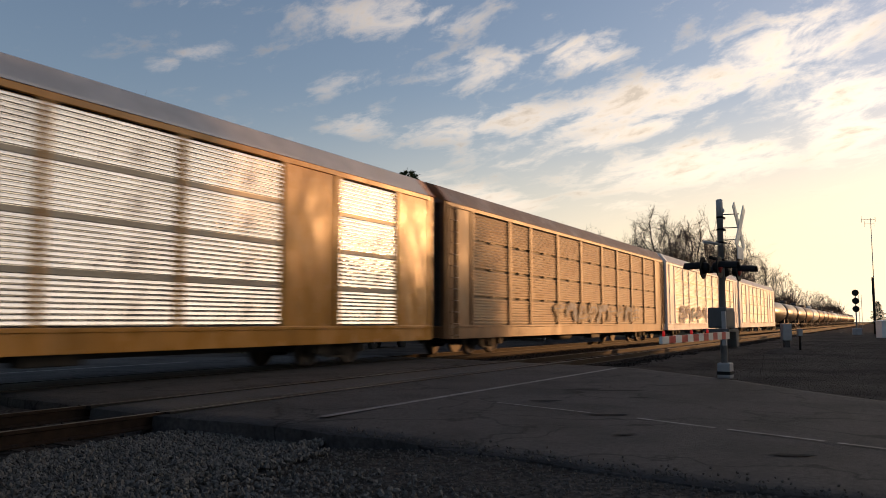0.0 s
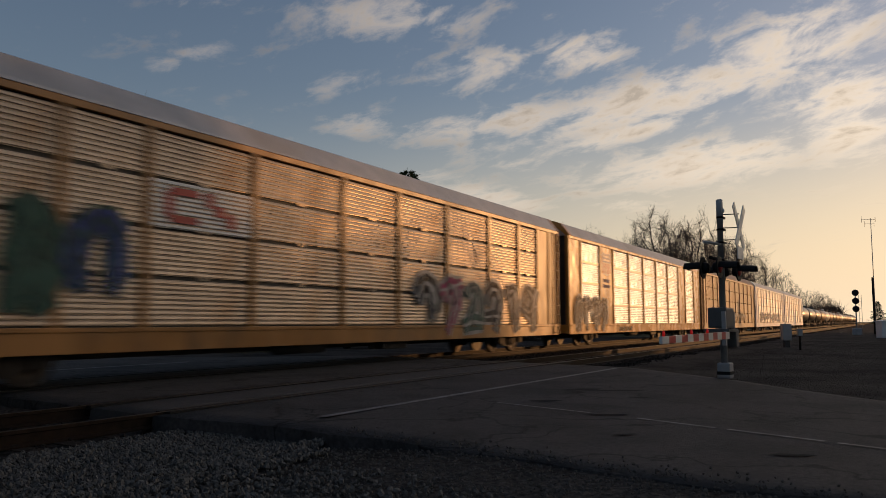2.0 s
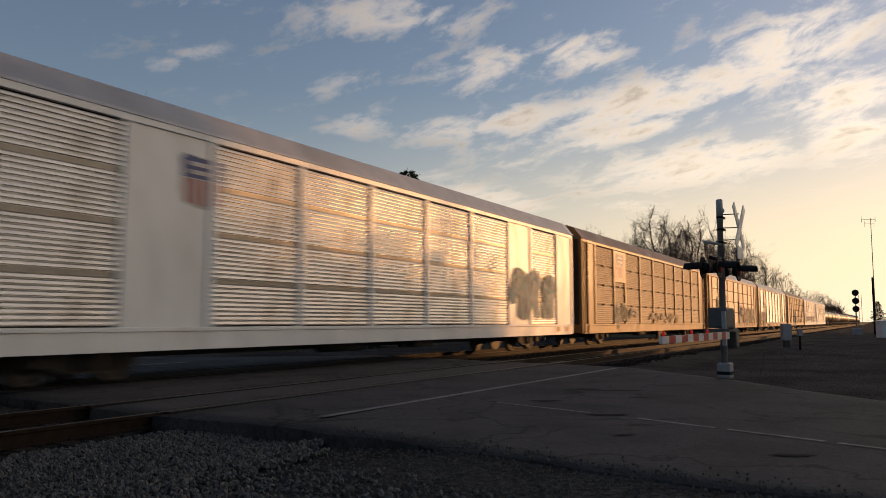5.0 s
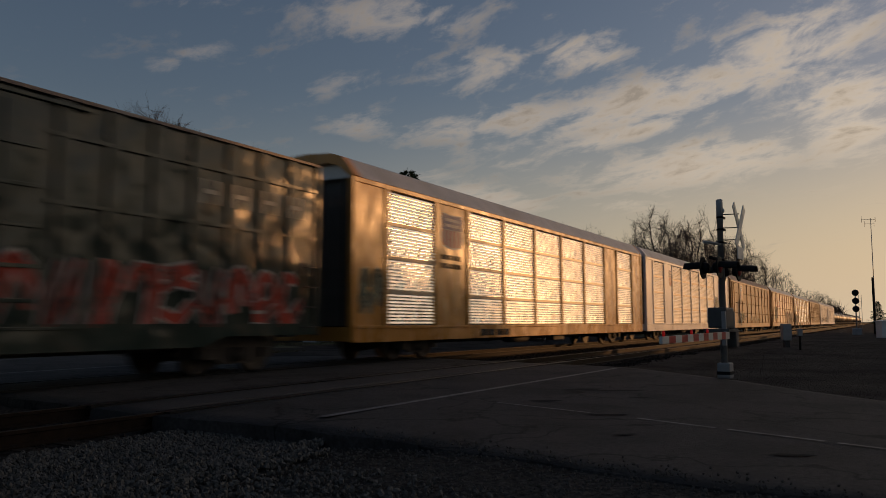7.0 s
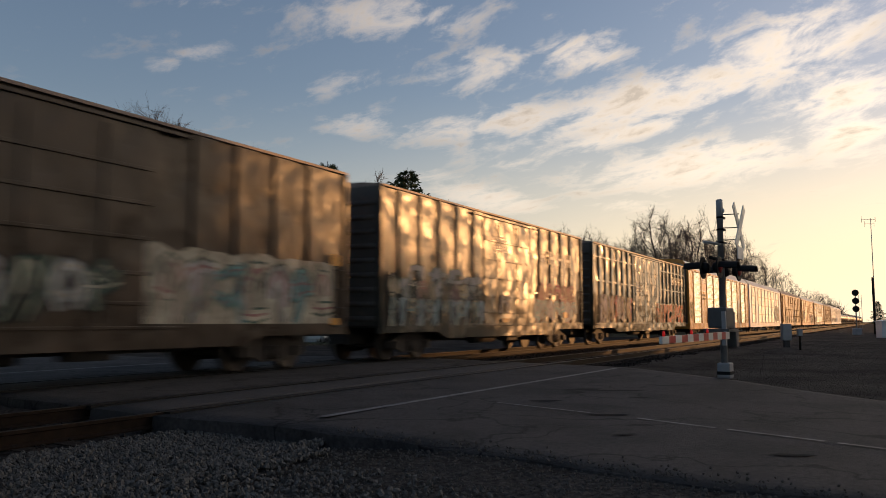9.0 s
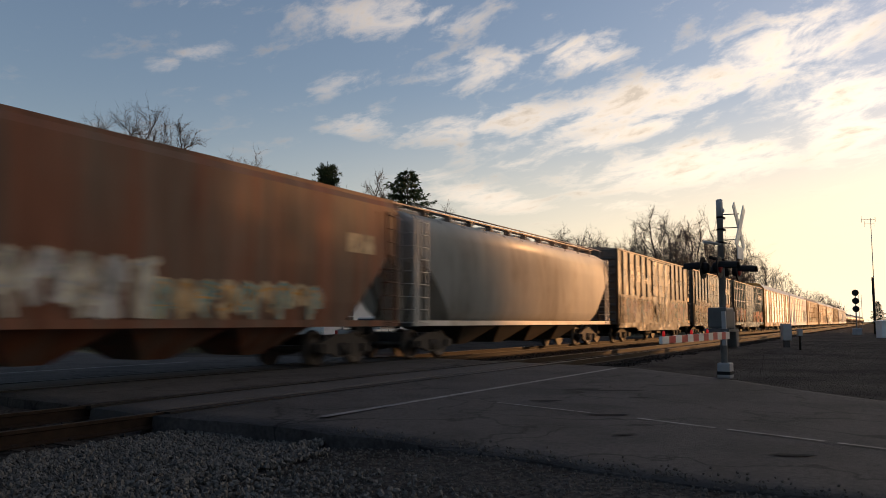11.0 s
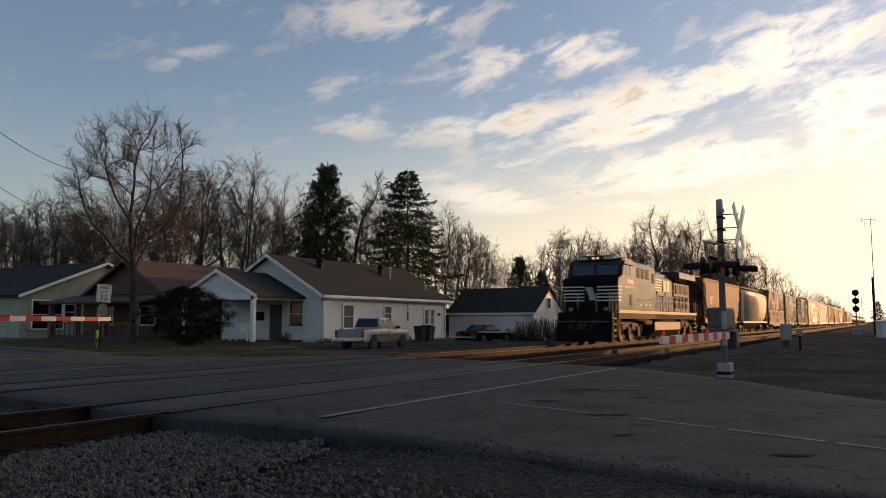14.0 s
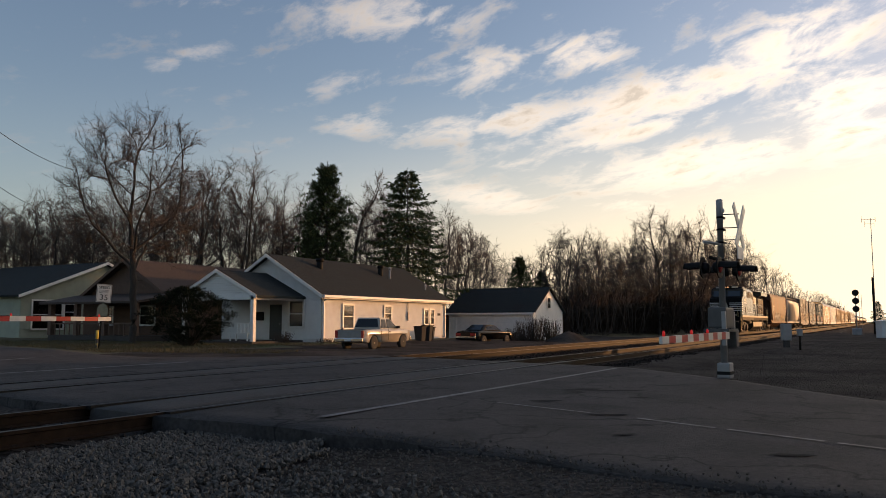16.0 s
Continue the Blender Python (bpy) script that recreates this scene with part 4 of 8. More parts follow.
a5 = autorack("rusty yellow autorack wagon with shield emblem", BROWN_BAYS, "oldyellow", "brownpanel", "roofbrown", marks_a5, gap_dark=True, end_ladder=True)
a6 = autorack("white autorack wagon with teal graffiti", YELLOW_BAYS, "white", "galv_white", "roofgrey", marks_a6)
a7 = autorack("clean yellow autorack wagon with shield emblem", YELLOW_BAYS, "yellow", "galv", "roofgrey", marks_a7)
for car, rear in ((a0, 77.10), (a1, 48.45), (a2, 19.77), (a3, -8.68), (a4, -37.55), (a5, -66.50), (a6, -95.37), (a7, -124.0)):
    RUN.append((car, rear + AL / 2))


BOX_PAINT = dict(
    green=material("dark_green_box_car_paint", (0.024, 0.038, 0.033), 0.22, dents=0.075, dent_scale=1.8, spec=0.4, vary=0.25, scale=1.8, second=(0.055, 0.048, 0.034), patch=(0.52, 0.74), patch_scale=0.9, stretch=(1, 1, 0.8)),
    grey=material("grey_green_box_car_paint", (0.050, 0.050, 0.042), 0.25, dents=0.06, dent_scale=1.8, spec=0.2, vary=0.25, scale=1.8, second=(0.085, 0.06, 0.04), patch=(0.5, 0.72), patch_scale=0.9, stretch=(1, 1, 0.8)),
    brown=material("brown_box_car_paint", (0.050, 0.038, 0.029), 0.3, dents=0.06, dent_scale=1.8, spec=0.22, vary=0.22, scale=1.8, second=(0.062, 0.043, 0.031), patch=(0.5, 0.72), patch_scale=0.9, stretch=(1, 1, 0.8)))


def boxcar(label, length, paint, doors, pitch, levels=(2.2, 3.1, 4.25), marks=None):
    """A high box car: side sheets between pressed posts, sliding doors, corrugated ends."""
    car = thing("box_wagon", label, "railway wagon", group="freight train")
    P = BOX_PAINT[paint]
    x0, x1, top = -length / 2, length / 2, 4.92
    bm = B()
    box(bm, x0 + 0.05, x1 - 0.05, -1.47, 1.47, 0.95, top - 0.05)
    part("body", bm, P, car)
    bm = B()
    prism(bm, [(-1.56, top - 0.06), (-1.56, top), (-0.8, top + 0.09), (0, top + 0.12), (0.8, top + 0.09), (1.56, top), (1.56, top - 0.06)], x0, x1, "x")
    for i in range(14):
        x = x0 + length * (i + 0.5) / 14
        prism(bm, [(-1.52, top + 0.01), (0, top + 0.15), (1.52, top + 0.01)], x - 0.04, x + 0.04, "x")
    part("roof", bm, M["roofbrown"], car, "dull ribbed sheet roof")
    for s in (-1, 1):
        bm = B()
        prism(bm, [(x0 + 0.05, 1.08), (x0 + 0.05, 0.82), (x0 + 3.0, 0.82), (x0 + 3.6, 0.62), (x1 - 3.6, 0.62), (x1 - 3.0, 0.82), (x1 - 0.05, 0.82), (x1 - 0.05, 1.08)], s * 1.52 - 0.05, s * 1.52 + 0.05, "y")
        part("side_sill", bm, P, car)
    bm = B()
    box(bm, x0 + 0.1, x1 - 0.1, -0.35, 0.35, 0.5, 0.95)
    tube(bm, (-1.5, -0.8, 0.55), (0.2, -0.8, 0.55), 0.17, n=10)
    box(bm, 1.0, 1.9, -1.1, -0.7, 0.42, 0.82, 0.03)
    part("underframe", bm, M["black"], car)
    for k in (-1, 1):
        bm = B()
        x = k * (length / 2)
        box(bm, x - 0.04, x + 0.04, -1.40, 1.40, 1.0, top - 0.05)
        wall = part("end_wall", bm, M["darkend"], car, "dark ribbed end wall")
        rib = shared(("end_rib",), lambda: tube(B(), (0, -1.35, 0), (0, 1.35, 0), 0.09, n=8), M["darkend"])
        for i in range(9):
            part("end_rib", rib, None, wall, at=(x, 0, 1.2 + 0.4 * i))
        corner = shared(("corner_post", paint), lambda: box(B(), -0.05, 0.05, -0.07, 0.07, 0.8, top - 0.02), P)
        for s in (-1, 1):
            part("corner_post", corner, None, car, at=(x, s * 1.47, 0))
        coupler(car, x, k)
        truck(car, k * (length / 2 - 2.2))
        ladder(car, x - k * 0.35 - 0.22, -1.58, 1.0, 2.4, 0.45, M["black"])
    d0, d1 = x0 + doors[0], x0 + doors[-1]
    hw = pitch * (0.30 if not levels or len(levels) < 3 else 0.13)
    post = shared(("post", paint, "box"), lambda: prism(B(), [(-hw, -1.465), (-hw + 0.03, -1.548), (hw - 0.03, -1.548), (hw, -1.465)], 1.05, top - 0.08, "z"), P)
    n = int(length / pitch)
    for i in range(1, n):
        x = x0 + length * i / n
        if d0 - 0.15 < x < d1 + 0.15:
            continue
        for s in (1,):
            part("post", post, None, car, at=(x, 0, 0))
    for a, b in zip(doors, doors[1:]):
        w = b - a
        bm = B()
        box(bm, x0 + a + 0.03, x0 + b - 0.03, -1.55, -1.48, 1.02, top - 0.2, 0.012)
        door = part("door", bm, P, car)
        for z in (1.45, 2.0, 2.65, 3.3, 3.95):
            bm = B()
            box(bm, x0 + a + 0.08, x0 + b - 0.08, -1.585, -1.55, z - 0.035, z + 0.035, 0.01)
            part("door_rib", bm, P, door)
        bm = B()
        for k in (0.3, 0.7):
            tube(bm, (x0 + a + w * k, -1.60, 1.1), (x0 + a + w * k, -1.60, top - 0.3), 0.02, n=6)
        part("lock_rod", bm, M["black"], door)
    for za, zb in ((0.98, 1.04), (top - 0.2, top - 0.13)):
        bm = B()
        box(bm, d0 - 0.8, d1 + 0.8, -1.60, -1.50, za, zb, 0.01)
        part("door_track", bm, P, car)
    for z in levels:
        for a, b in ((x0 + 0.1, d0 - 0.1), (d1 + 0.1, x1 - 0.1)):
            bm = B()
            box(bm, a, b, -1.535, -1.472, z - 0.035, z + 0.035)
            part("side_rail", bm, P, car)
    if marks:
        marks(car, x0, x1)
    return car


def marks_b1(c, x0, x1):
    lettering(c, x1 - 3.75, 4, 0.48, 0.40, 3.5, 0.50, -1.551, LETTER["cream"])
    graffiti(c, x1 - 8.0, x1 - 0.6, 0.98, 2.25, 9, ["red", "black", "red", "red"], "white", -1.556, 31.0, "red")
    graffiti(c, x0 + 0.8, x0 + 6.5, 0.98, 2.5, 10, ["grey", "white", "darkgreen", "tan", "red"], "black", -1.556, 35.0, "blue")
    for i in range(4):
        plain_blocks(c, x0 + 7.3, 2, 0.5, 0.15, 3.1 - 0.17 * i, 0.08, -1.558, PAINT["grey"], "data_panel")


def marks_b2(c, x0, x1):
    lettering(c, x1 - 4.9, 4, 0.55, 0.40, 3.45, 0.55, -1.552, LETTER["cream"])
    graffiti(c, x1 - 5.6, x1 - 0.8, 0.98, 2.0, 7, ["teal", "teal", "grey"], "pink", -1.556, 41.0, "white")
    graffiti(c, x1 - 5.2, x1 - 1.0, 1.9, 2.6, 5, ["pink", "pink", "magenta"], "pink", -1.554, 42.0, "tan")
    graffiti(c, x0 + 0.3, x0 + 6.0, 1.6, 2.35, 11, ["tan", "grey", "black", "pink"], "darkgreen", -1.556, 47.0, "cream")
    graffiti(c, x0 + 0.3, x0 + 6.2, 0.98, 1.85, 12, ["cream", "grey", "tan", "white"], "black", -1.574, 44.0, "teal")
    graffiti(c, x0 + 1.2, x0 + 6.0, 2.3, 2.75, 4, ["grey"], "darkgreen", -1.556, 48.0, "grey")
    graffiti(c, x0 + 7.4, x0 + 8.2, 1.4, 2.1, 2, ["grey"], "black", -1.62, 49.0, "white")
    plain_blocks(c, x1 - 2.5, 1, 0.42, 0.1, 1.3, 0.22, -1.60, LETTER["orange"], "data_panel")
    plain_blocks(c, x0 + 7.6, 1, 0.5, 0.1, 1.1, 0.14, -1.60, LETTER["orange"], "data_panel")
    for i in range(6):
        plain_blocks(c, x0 + 7.0, 1, 1.1, 0.15, 4.1 - 0.1 * i, 0.05, -1.556, LETTER["cream"], "data_panel")


def marks_b3(c, x0, x1):
    lettering(c, x0 + 2.2, 2, 0.62, 0.7, 3.35, 0.9, -1.552, LETTER["cream"])
    lettering(c, x0 + 5.0, 1, 0.6, 0.7, 3.3, 0.35, -1.552, LETTER["cream"])
    # a pale ground rolled over the lower half of the side, with swollen letters on it
    for a, b, seed in ((x0 + 0.4, x0 + 6.8, 1), (x1 - 6.2, x1 - 0.5, 2)):
        bm = B()
        n = 26
        top = [2.55 + 0.22 * noise.noise((i * 0.45, seed, 3)) for i in range(n + 1)]
        for i in range(n):
            xa, xb = a + (b - a) * i / n, a + (b - a) * (i + 1) / n
            bm.faces.new([bm.verts.new(p) for p in ((xa, -1.556, 0.98), (xb, -1.556, 0.98), (xb, -1.556, top[i + 1]), (xa, -1.556, top[i]))])
        part("graffiti_ground", bm, PAINT["cream"], c, "worn pale ground of sprayed paint")
    graffiti(c, x1 - 6.0, x1 - 0.6, 1.05, 2.4, 7, ["cream", "white", "teal"], "darkgreen", -1.566, 51.0, "pink")
    graffiti(c, x0 + 0.5, x0 + 6.7, 1.05, 2.4, 9, ["tan", "teal", "cream", "grey"], "black", -1.566, 57.0, "pink")
    graffiti(c, x0 + 7.2, x1 - 6.8, 1.1, 2.2, 4, ["grey", "darkgreen"], "black", -1.64, 54.0, "cream")
    plain_blocks(c, x1 - 0.7, 1, 0.36, 0.1, 2.5, 0.28, -1.60, LETTER["orange"], "data_panel")
    plain_blocks(c, x1 - 0.7, 1, 0.36, 0.1, 1.05, 0.16, -1.60, LETTER["orange"], "data_panel")


b1 = boxcar("dark green box wagon with red graffiti", 19.4, "green", (7.07, 9.6, 12.3), 0.97, marks=marks_b1)
b2 = boxcar("grey-green box wagon with teal graffiti", 16.2, "grey", (6.2, 10.1), 1.08, levels=(2.25,), marks=marks_b2)
b3 = boxcar("brown box wagon covered in pale graffiti", 16.7, "brown", (6.9, 10.65), 1.12, levels=(), marks=marks_b3)
RUN += [(b1, -144.84 + 9.7), (b2, -162.75 + 8.1), (b3, -181.1 + 8.35)]

HOP = dict(
    rust=material("brown_hopper_paint", (0.150, 0.062, 0.037), 0.55, dents=0.04, spec=0.12, vary=0.3, scale=1.6, second=(0.115, 0.075, 0.055), patch=(0.40, 0.62), patch_scale=0.9, stretch=(1.6, 1, 0.22)),
    grey=material("pale_grey_hopper_paint", (0.52, 0.48, 0.42), 0.45, dents=0.02, spec=0.35, vary=0.12, scale=1.6, second=(0.34, 0.29, 0.23), patch=(0.5, 0.75), patch_scale=0.7, stretch=(1, 1, 0.35)))


def hopper(label, length, paint, curved, marks=None, outlets=4):
    """A covered hopper: bulging sides with slanted ends, outlets below, a running board on the roof."""
    car = thing("hopper_wagon", label, "railway wagon", group="freight train")
    P = HOP[paint]
    hl, top = length / 2, 4.52
    bm = B()
    if curved:
        prof = [(-0.9, 1.0), (-1.35, 1.15), (-1.53, 1.5), (-1.585, 2.1), (-1.59, 2.7), (-1.58, 3.3), (-1.53, 3.75), (-1.38, 4.15), (-0.9, 4.42), (0, 4.5)]
    else:
        prof = [(-1.3, 1.08), (-1.50, 1.10), (-1.54, 1.6), (-1.56, 2.5), (-1.555, 3.6), (-1.53, 4.28), (-1.45, top - 0.08), (-0.8, top + 0.03), (0, top + 0.06)]
    prof = prof + [(-y, z) for y, z in prof[-2::-1]]
    # slanted ends: the body is shorter at the bottom than at the top
    def end(z):
        u = min(1.0, max(0.0, (z - 1.1) / 2.2))
        return hl - 0.25 - 2.3 * (1 - u)
    a = [bm.verts.new((-end(z), y, z)) for y, z in prof]
    b = [bm.verts.new((end(z), y, z)) for y, z in prof]
    for i in range(len(prof) - 1):
        bm.faces.new((a[i], b[i], b[i + 1], a[i + 1])).smooth = curved
    bm.faces.new((a[-1], b[-1], b[0], a[0]))
    bm.faces.new(a[::-1]), bm.faces.new(b)
    part("body", bm, P, car)
    for s in (-1, 1):
        bm = B()
        box(bm, -hl + 0.1, hl - 0.1, s * 1.53 - 0.04, s * 1.53 + 0.04, 1.0, 1.16)
        part("side_sill", bm, P, car)
        bm = B()
        box(bm, -hl + 0.15, hl - 0.15, s * 1.36 - 0.05, s * 1.36 + 0.05, top - 0.16, top + 0.02)
        if not curved:
            part("top_chord", bm, P, car)
        else:
            bm.free()
        for k in (-1, 1):
            bm = B()
            if not curved:
                # triangular end sheet with an opening under it
                pts = [(k * (hl - 0.2), 4.1), (k * (hl - 0.2), 1.1), (k * (hl - 0.42), 1.1), (k * (hl - 0.42), 2.7), (k * (hl - 1.2), 3.6), (k * (hl - 1.2), 4.1)]
                prism(bm, pts, s * 1.535 - 0.02, s * 1.535 + 0.02, "y")
            else:
                box(bm, k * (hl - 0.25) - 0.07, k * (hl - 0.25) + 0.07, s * 1.48 - 0.06, s * 1.48 + 0.06, 1.0, 4.1)
            part("end_post", bm, P, car)
    for k in (-1, 1):
        bm = B()
        for i in range(3):
            y = -1.1 + 1.1 * i
            tube(bm, (k * (hl - 0.3), y, 1.1), (k * (hl - 1.3), y, 3.2), 0.06, n=6)
        box(bm, k * (hl - 0.35) - 0.25, k * (hl - 0.35) + 0.25, -1.45, 1.45, 0.98, 1.08)
        part("end_frame", bm, M["darkend"], car)
        ladder(car, k * (hl - 0.18) - 0.02, -1.5, 1.1, 4.1, 0.5, P, "y")
        ladder(car, k * (hl - 0.55) - 0.22, -1.6, 1.1, 4.05, 0.45, P)
        coupler(car, k * hl, k)
        truck(car, k * (hl - 2.0))
    w = (length - 7.0) / outlets
    for i in range(outlets):
        c = -length / 2 + 3.5 + w * (i + 0.5)
        bm = B()
        t, o = (w * 0.49, 1.35), (0.35, 0.5)
        v = [bm.verts.new((c + sx * t[0], sy * t[1], 1.08)) for sx, sy in ((-1, -1), (1, -1), (1, 1), (-1, 1))]
        q = [bm.verts.new((c + sx * o[0], sy * o[1], 0.36)) for sx, sy in ((-1, -1), (1, -1), (1, 1), (-1, 1))]
        for j in range(4):
            bm.faces.new((v[j], v[(j + 1) % 4], q[(j + 1) % 4], q[j]))
        bm.faces.new(q), bm.faces.new(v[::-1])
        part("outlet", bm, P if not curved else M["darkend"], car)
    bm = B()
    for s in (-1, 1):
        box(bm, -hl + 0.2, hl - 0.2, s * 0.62 - 0.16, s * 0.62 + 0.16, top + 0.14, top + 0.18)
        for i in range(12):
            x = -hl + 0.5 + (length - 1.0) * i / 11
            box(bm, x - 0.03, x + 0.03, s * 0.62 - 0.15, s * 0.62 + 0.15, top - 0.05, top + 0.15)
    if curved:
        for i in range(12):
            x = -hl + 0.5 + (length - 1.0) * i / 11
            tube(bm, (x, -1.25, top - 0.35), (x, -1.25, top + 0.1), 0.02, n=5)
        tube(bm, (-hl + 0.4, -1.25, top + 0.1), (hl - 0.4, -1.25, top + 0.1), 0.025, n=6)
    part("running_board", bm, M["roofbrown"], car)
    for i in range(6):
        x = -hl + 2 + (length - 4) * i / 5
        bm = B()
        box(bm, x - 0.9, x + 0.9, -0.3, 0.3, top + 0.02, top + 0.17, 0.03)
        part("hatch", bm, P, car)
    if marks:
        marks(car, -hl, hl)
    return car


def marks_h1(c, x0, x1):
    graffiti(c, x0 + 4.2, x0 + 9.4, 1.15, 2.35, 8, ["white", "cream"], "cream", -1.572, 61.0, "grey")
    graffiti(c, x0 + 9.2, x1 - 3.6, 1.15, 1.95, 9, ["teal", "tan"], "tan", -1.572, 64.0, "orange")
    for i, (n, z) in enumerate(((4, 2.95), (3, 2.7), (3, 2.5))):
        plain_blocks(c, x0 + 2.4, n, 0.22, 0.1, z, 0.18, -1.575, LETTER["cream"])
    plain_blocks(c, x1 - 2.6, 1, 1.2, 0.1, 2.9, 0.5, -1.575, PAINT["tan"], "data_panel")
    plain_blocks(c, x0 + 0.35, 1, 0.6, 0.1, 1.12, 0.26, -1.585, LETTER["orange"], "data_panel")


h0 = hopper("pale grey covered hopper wagon with rounded sides", 18.7, "grey", True)
h1 = hopper("rusty brown covered hopper wagon with white graffiti", 17.9, "rust", False, marks_h1)
RUN += [(h0, -201.5 + 9.4), (h1, -219.96 + 8.95)]

# ---- tank wagons running ahead of the racks ----
TANK = dict(black=material("black_tank_paint", (0.03, 0.029, 0.028), 0.35, vary=0.3, scale=1.5, second=(0.06, 0.05, 0.04), patch_scale=0.6),
            brown=material("rusty_tank_paint", (0.13, 0.07, 0.04), 0.45, vary=0.3, scale=1.5, second=(0.2, 0.1, 0.05), patch_scale=0.6),
            white=material("pale_tank_paint", (0.5, 0.49, 0.46), 0.4, vary=0.15, scale=1.5, second=(0.35, 0.28, 0.2), patch_scale=0.6))


def tank(label, length, paint):
    car = thing("tank_wagon", label, "railway wagon", group="freight train")
    P = TANK[paint]
    hl = length / 2
    bm = B()
    lathe(bm, [(-hl + 0.6, 0.3), (-hl + 0.65, 0.9), (-hl + 0.9, 1.3), (-hl + 1.2, 1.45), (hl - 1.2, 1.45), (hl - 0.9, 1.3), (hl - 0.65, 0.9), (hl - 0.6, 0.3)], 28, "x", (0, 0, 2.45))
    part("tank", bm, P, car)
    bm = B()
    lathe(bm, [(3.8, 0.5), (4.3, 0.5), (4.35, 0.4)], 16, "z")
    part("dome", bm, P, car)
    bm = B()
    for s in (-1, 1):
        tube(bm, (-1.5, s * 0.75, 4.45), (1.5, s * 0.75, 4.45), 0.025, n=6)
        for x in (-1.5, 0, 1.5):
            tube(bm, (x, s * 0.75, 3.6), (x, s * 0.75, 4.45), 0.025, n=6)
    part("dome_rail", bm, M["black"], car)
    bm = B()
    box(bm, -hl + 0.1, hl - 0.1, -0.3, 0.3, 0.75, 1.05)
    for k in (-1, 1):
        box(bm, k * (hl - 1.8) - 0.35, k * (hl - 1.8) + 0.35, -1.2, 1.2, 0.9, 1.5)
    part("underframe", bm, M["black"], car)
    for k in (-1, 1):
        truck(car, k * (hl - 1.8))
        coupler(car, k * hl, k)
    return car


TANKS = {p: tank(lb, 15.4, p) for p, lb in (("black", "black tank wagon with a domed top"), ("brown", "rust-streaked brown tank wagon"), ("white", "pale tank wagon with rust streaks"))}
x = 105.6
for i, p in enumerate("black black black brown white brown black brown brown white black black brown black brown white black brown black black".split()):
    m = pose(x + 7.7, FAR_Y, 0)
    if i in (0, 3, 4):
        c = TANKS[p]
    else:
        c = copy_thing(TANKS[p], m)
    RUN.append((c, x + 7.7))
    x += 16.3

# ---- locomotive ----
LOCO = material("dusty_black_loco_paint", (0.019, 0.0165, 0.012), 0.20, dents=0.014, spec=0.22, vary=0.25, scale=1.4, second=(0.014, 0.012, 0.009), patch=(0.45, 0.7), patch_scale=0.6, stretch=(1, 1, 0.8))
# a darker copy of the black: shade on front and underparts put into colour
LOCO_SHADED = material("shaded_black_loco_paint", (0.006, 0.006, 0.006), 0.7, spec=0.08, vary=0.2, scale=1.4)
SKIRT = material("dusty_skirt", (0.030, 0.022, 0.016), 0.7, vary=0.25, scale=2, spec=0.2)
SILL = material("pale_sill_stripe", (0.09, 0.07, 0.05), 0.5, vary=0.15, scale=3)
RAILING = material("handrail_paint", (0.42, 0.34, 0.16), 0.5, vary=0.2, scale=5)
MARKER = glowing("dim_amber_lamp", (0.9, 0.42, 0.16), 0.7)
HEADLIGHT = glowing("dim_headlight", (0.14, 0.12, 0.10), 0.05)
# dusty tan, lighter than the body to carry the low sunlight in its colour
TANK = material("dusty_sunlit_tank_paint", (0.036, 0.027, 0.018), 0.4, vary=0.2, scale=1.5, second=(0.09, 0.065, 0.04), patch_scale=0.7, dents=0.015, spec=0.3)


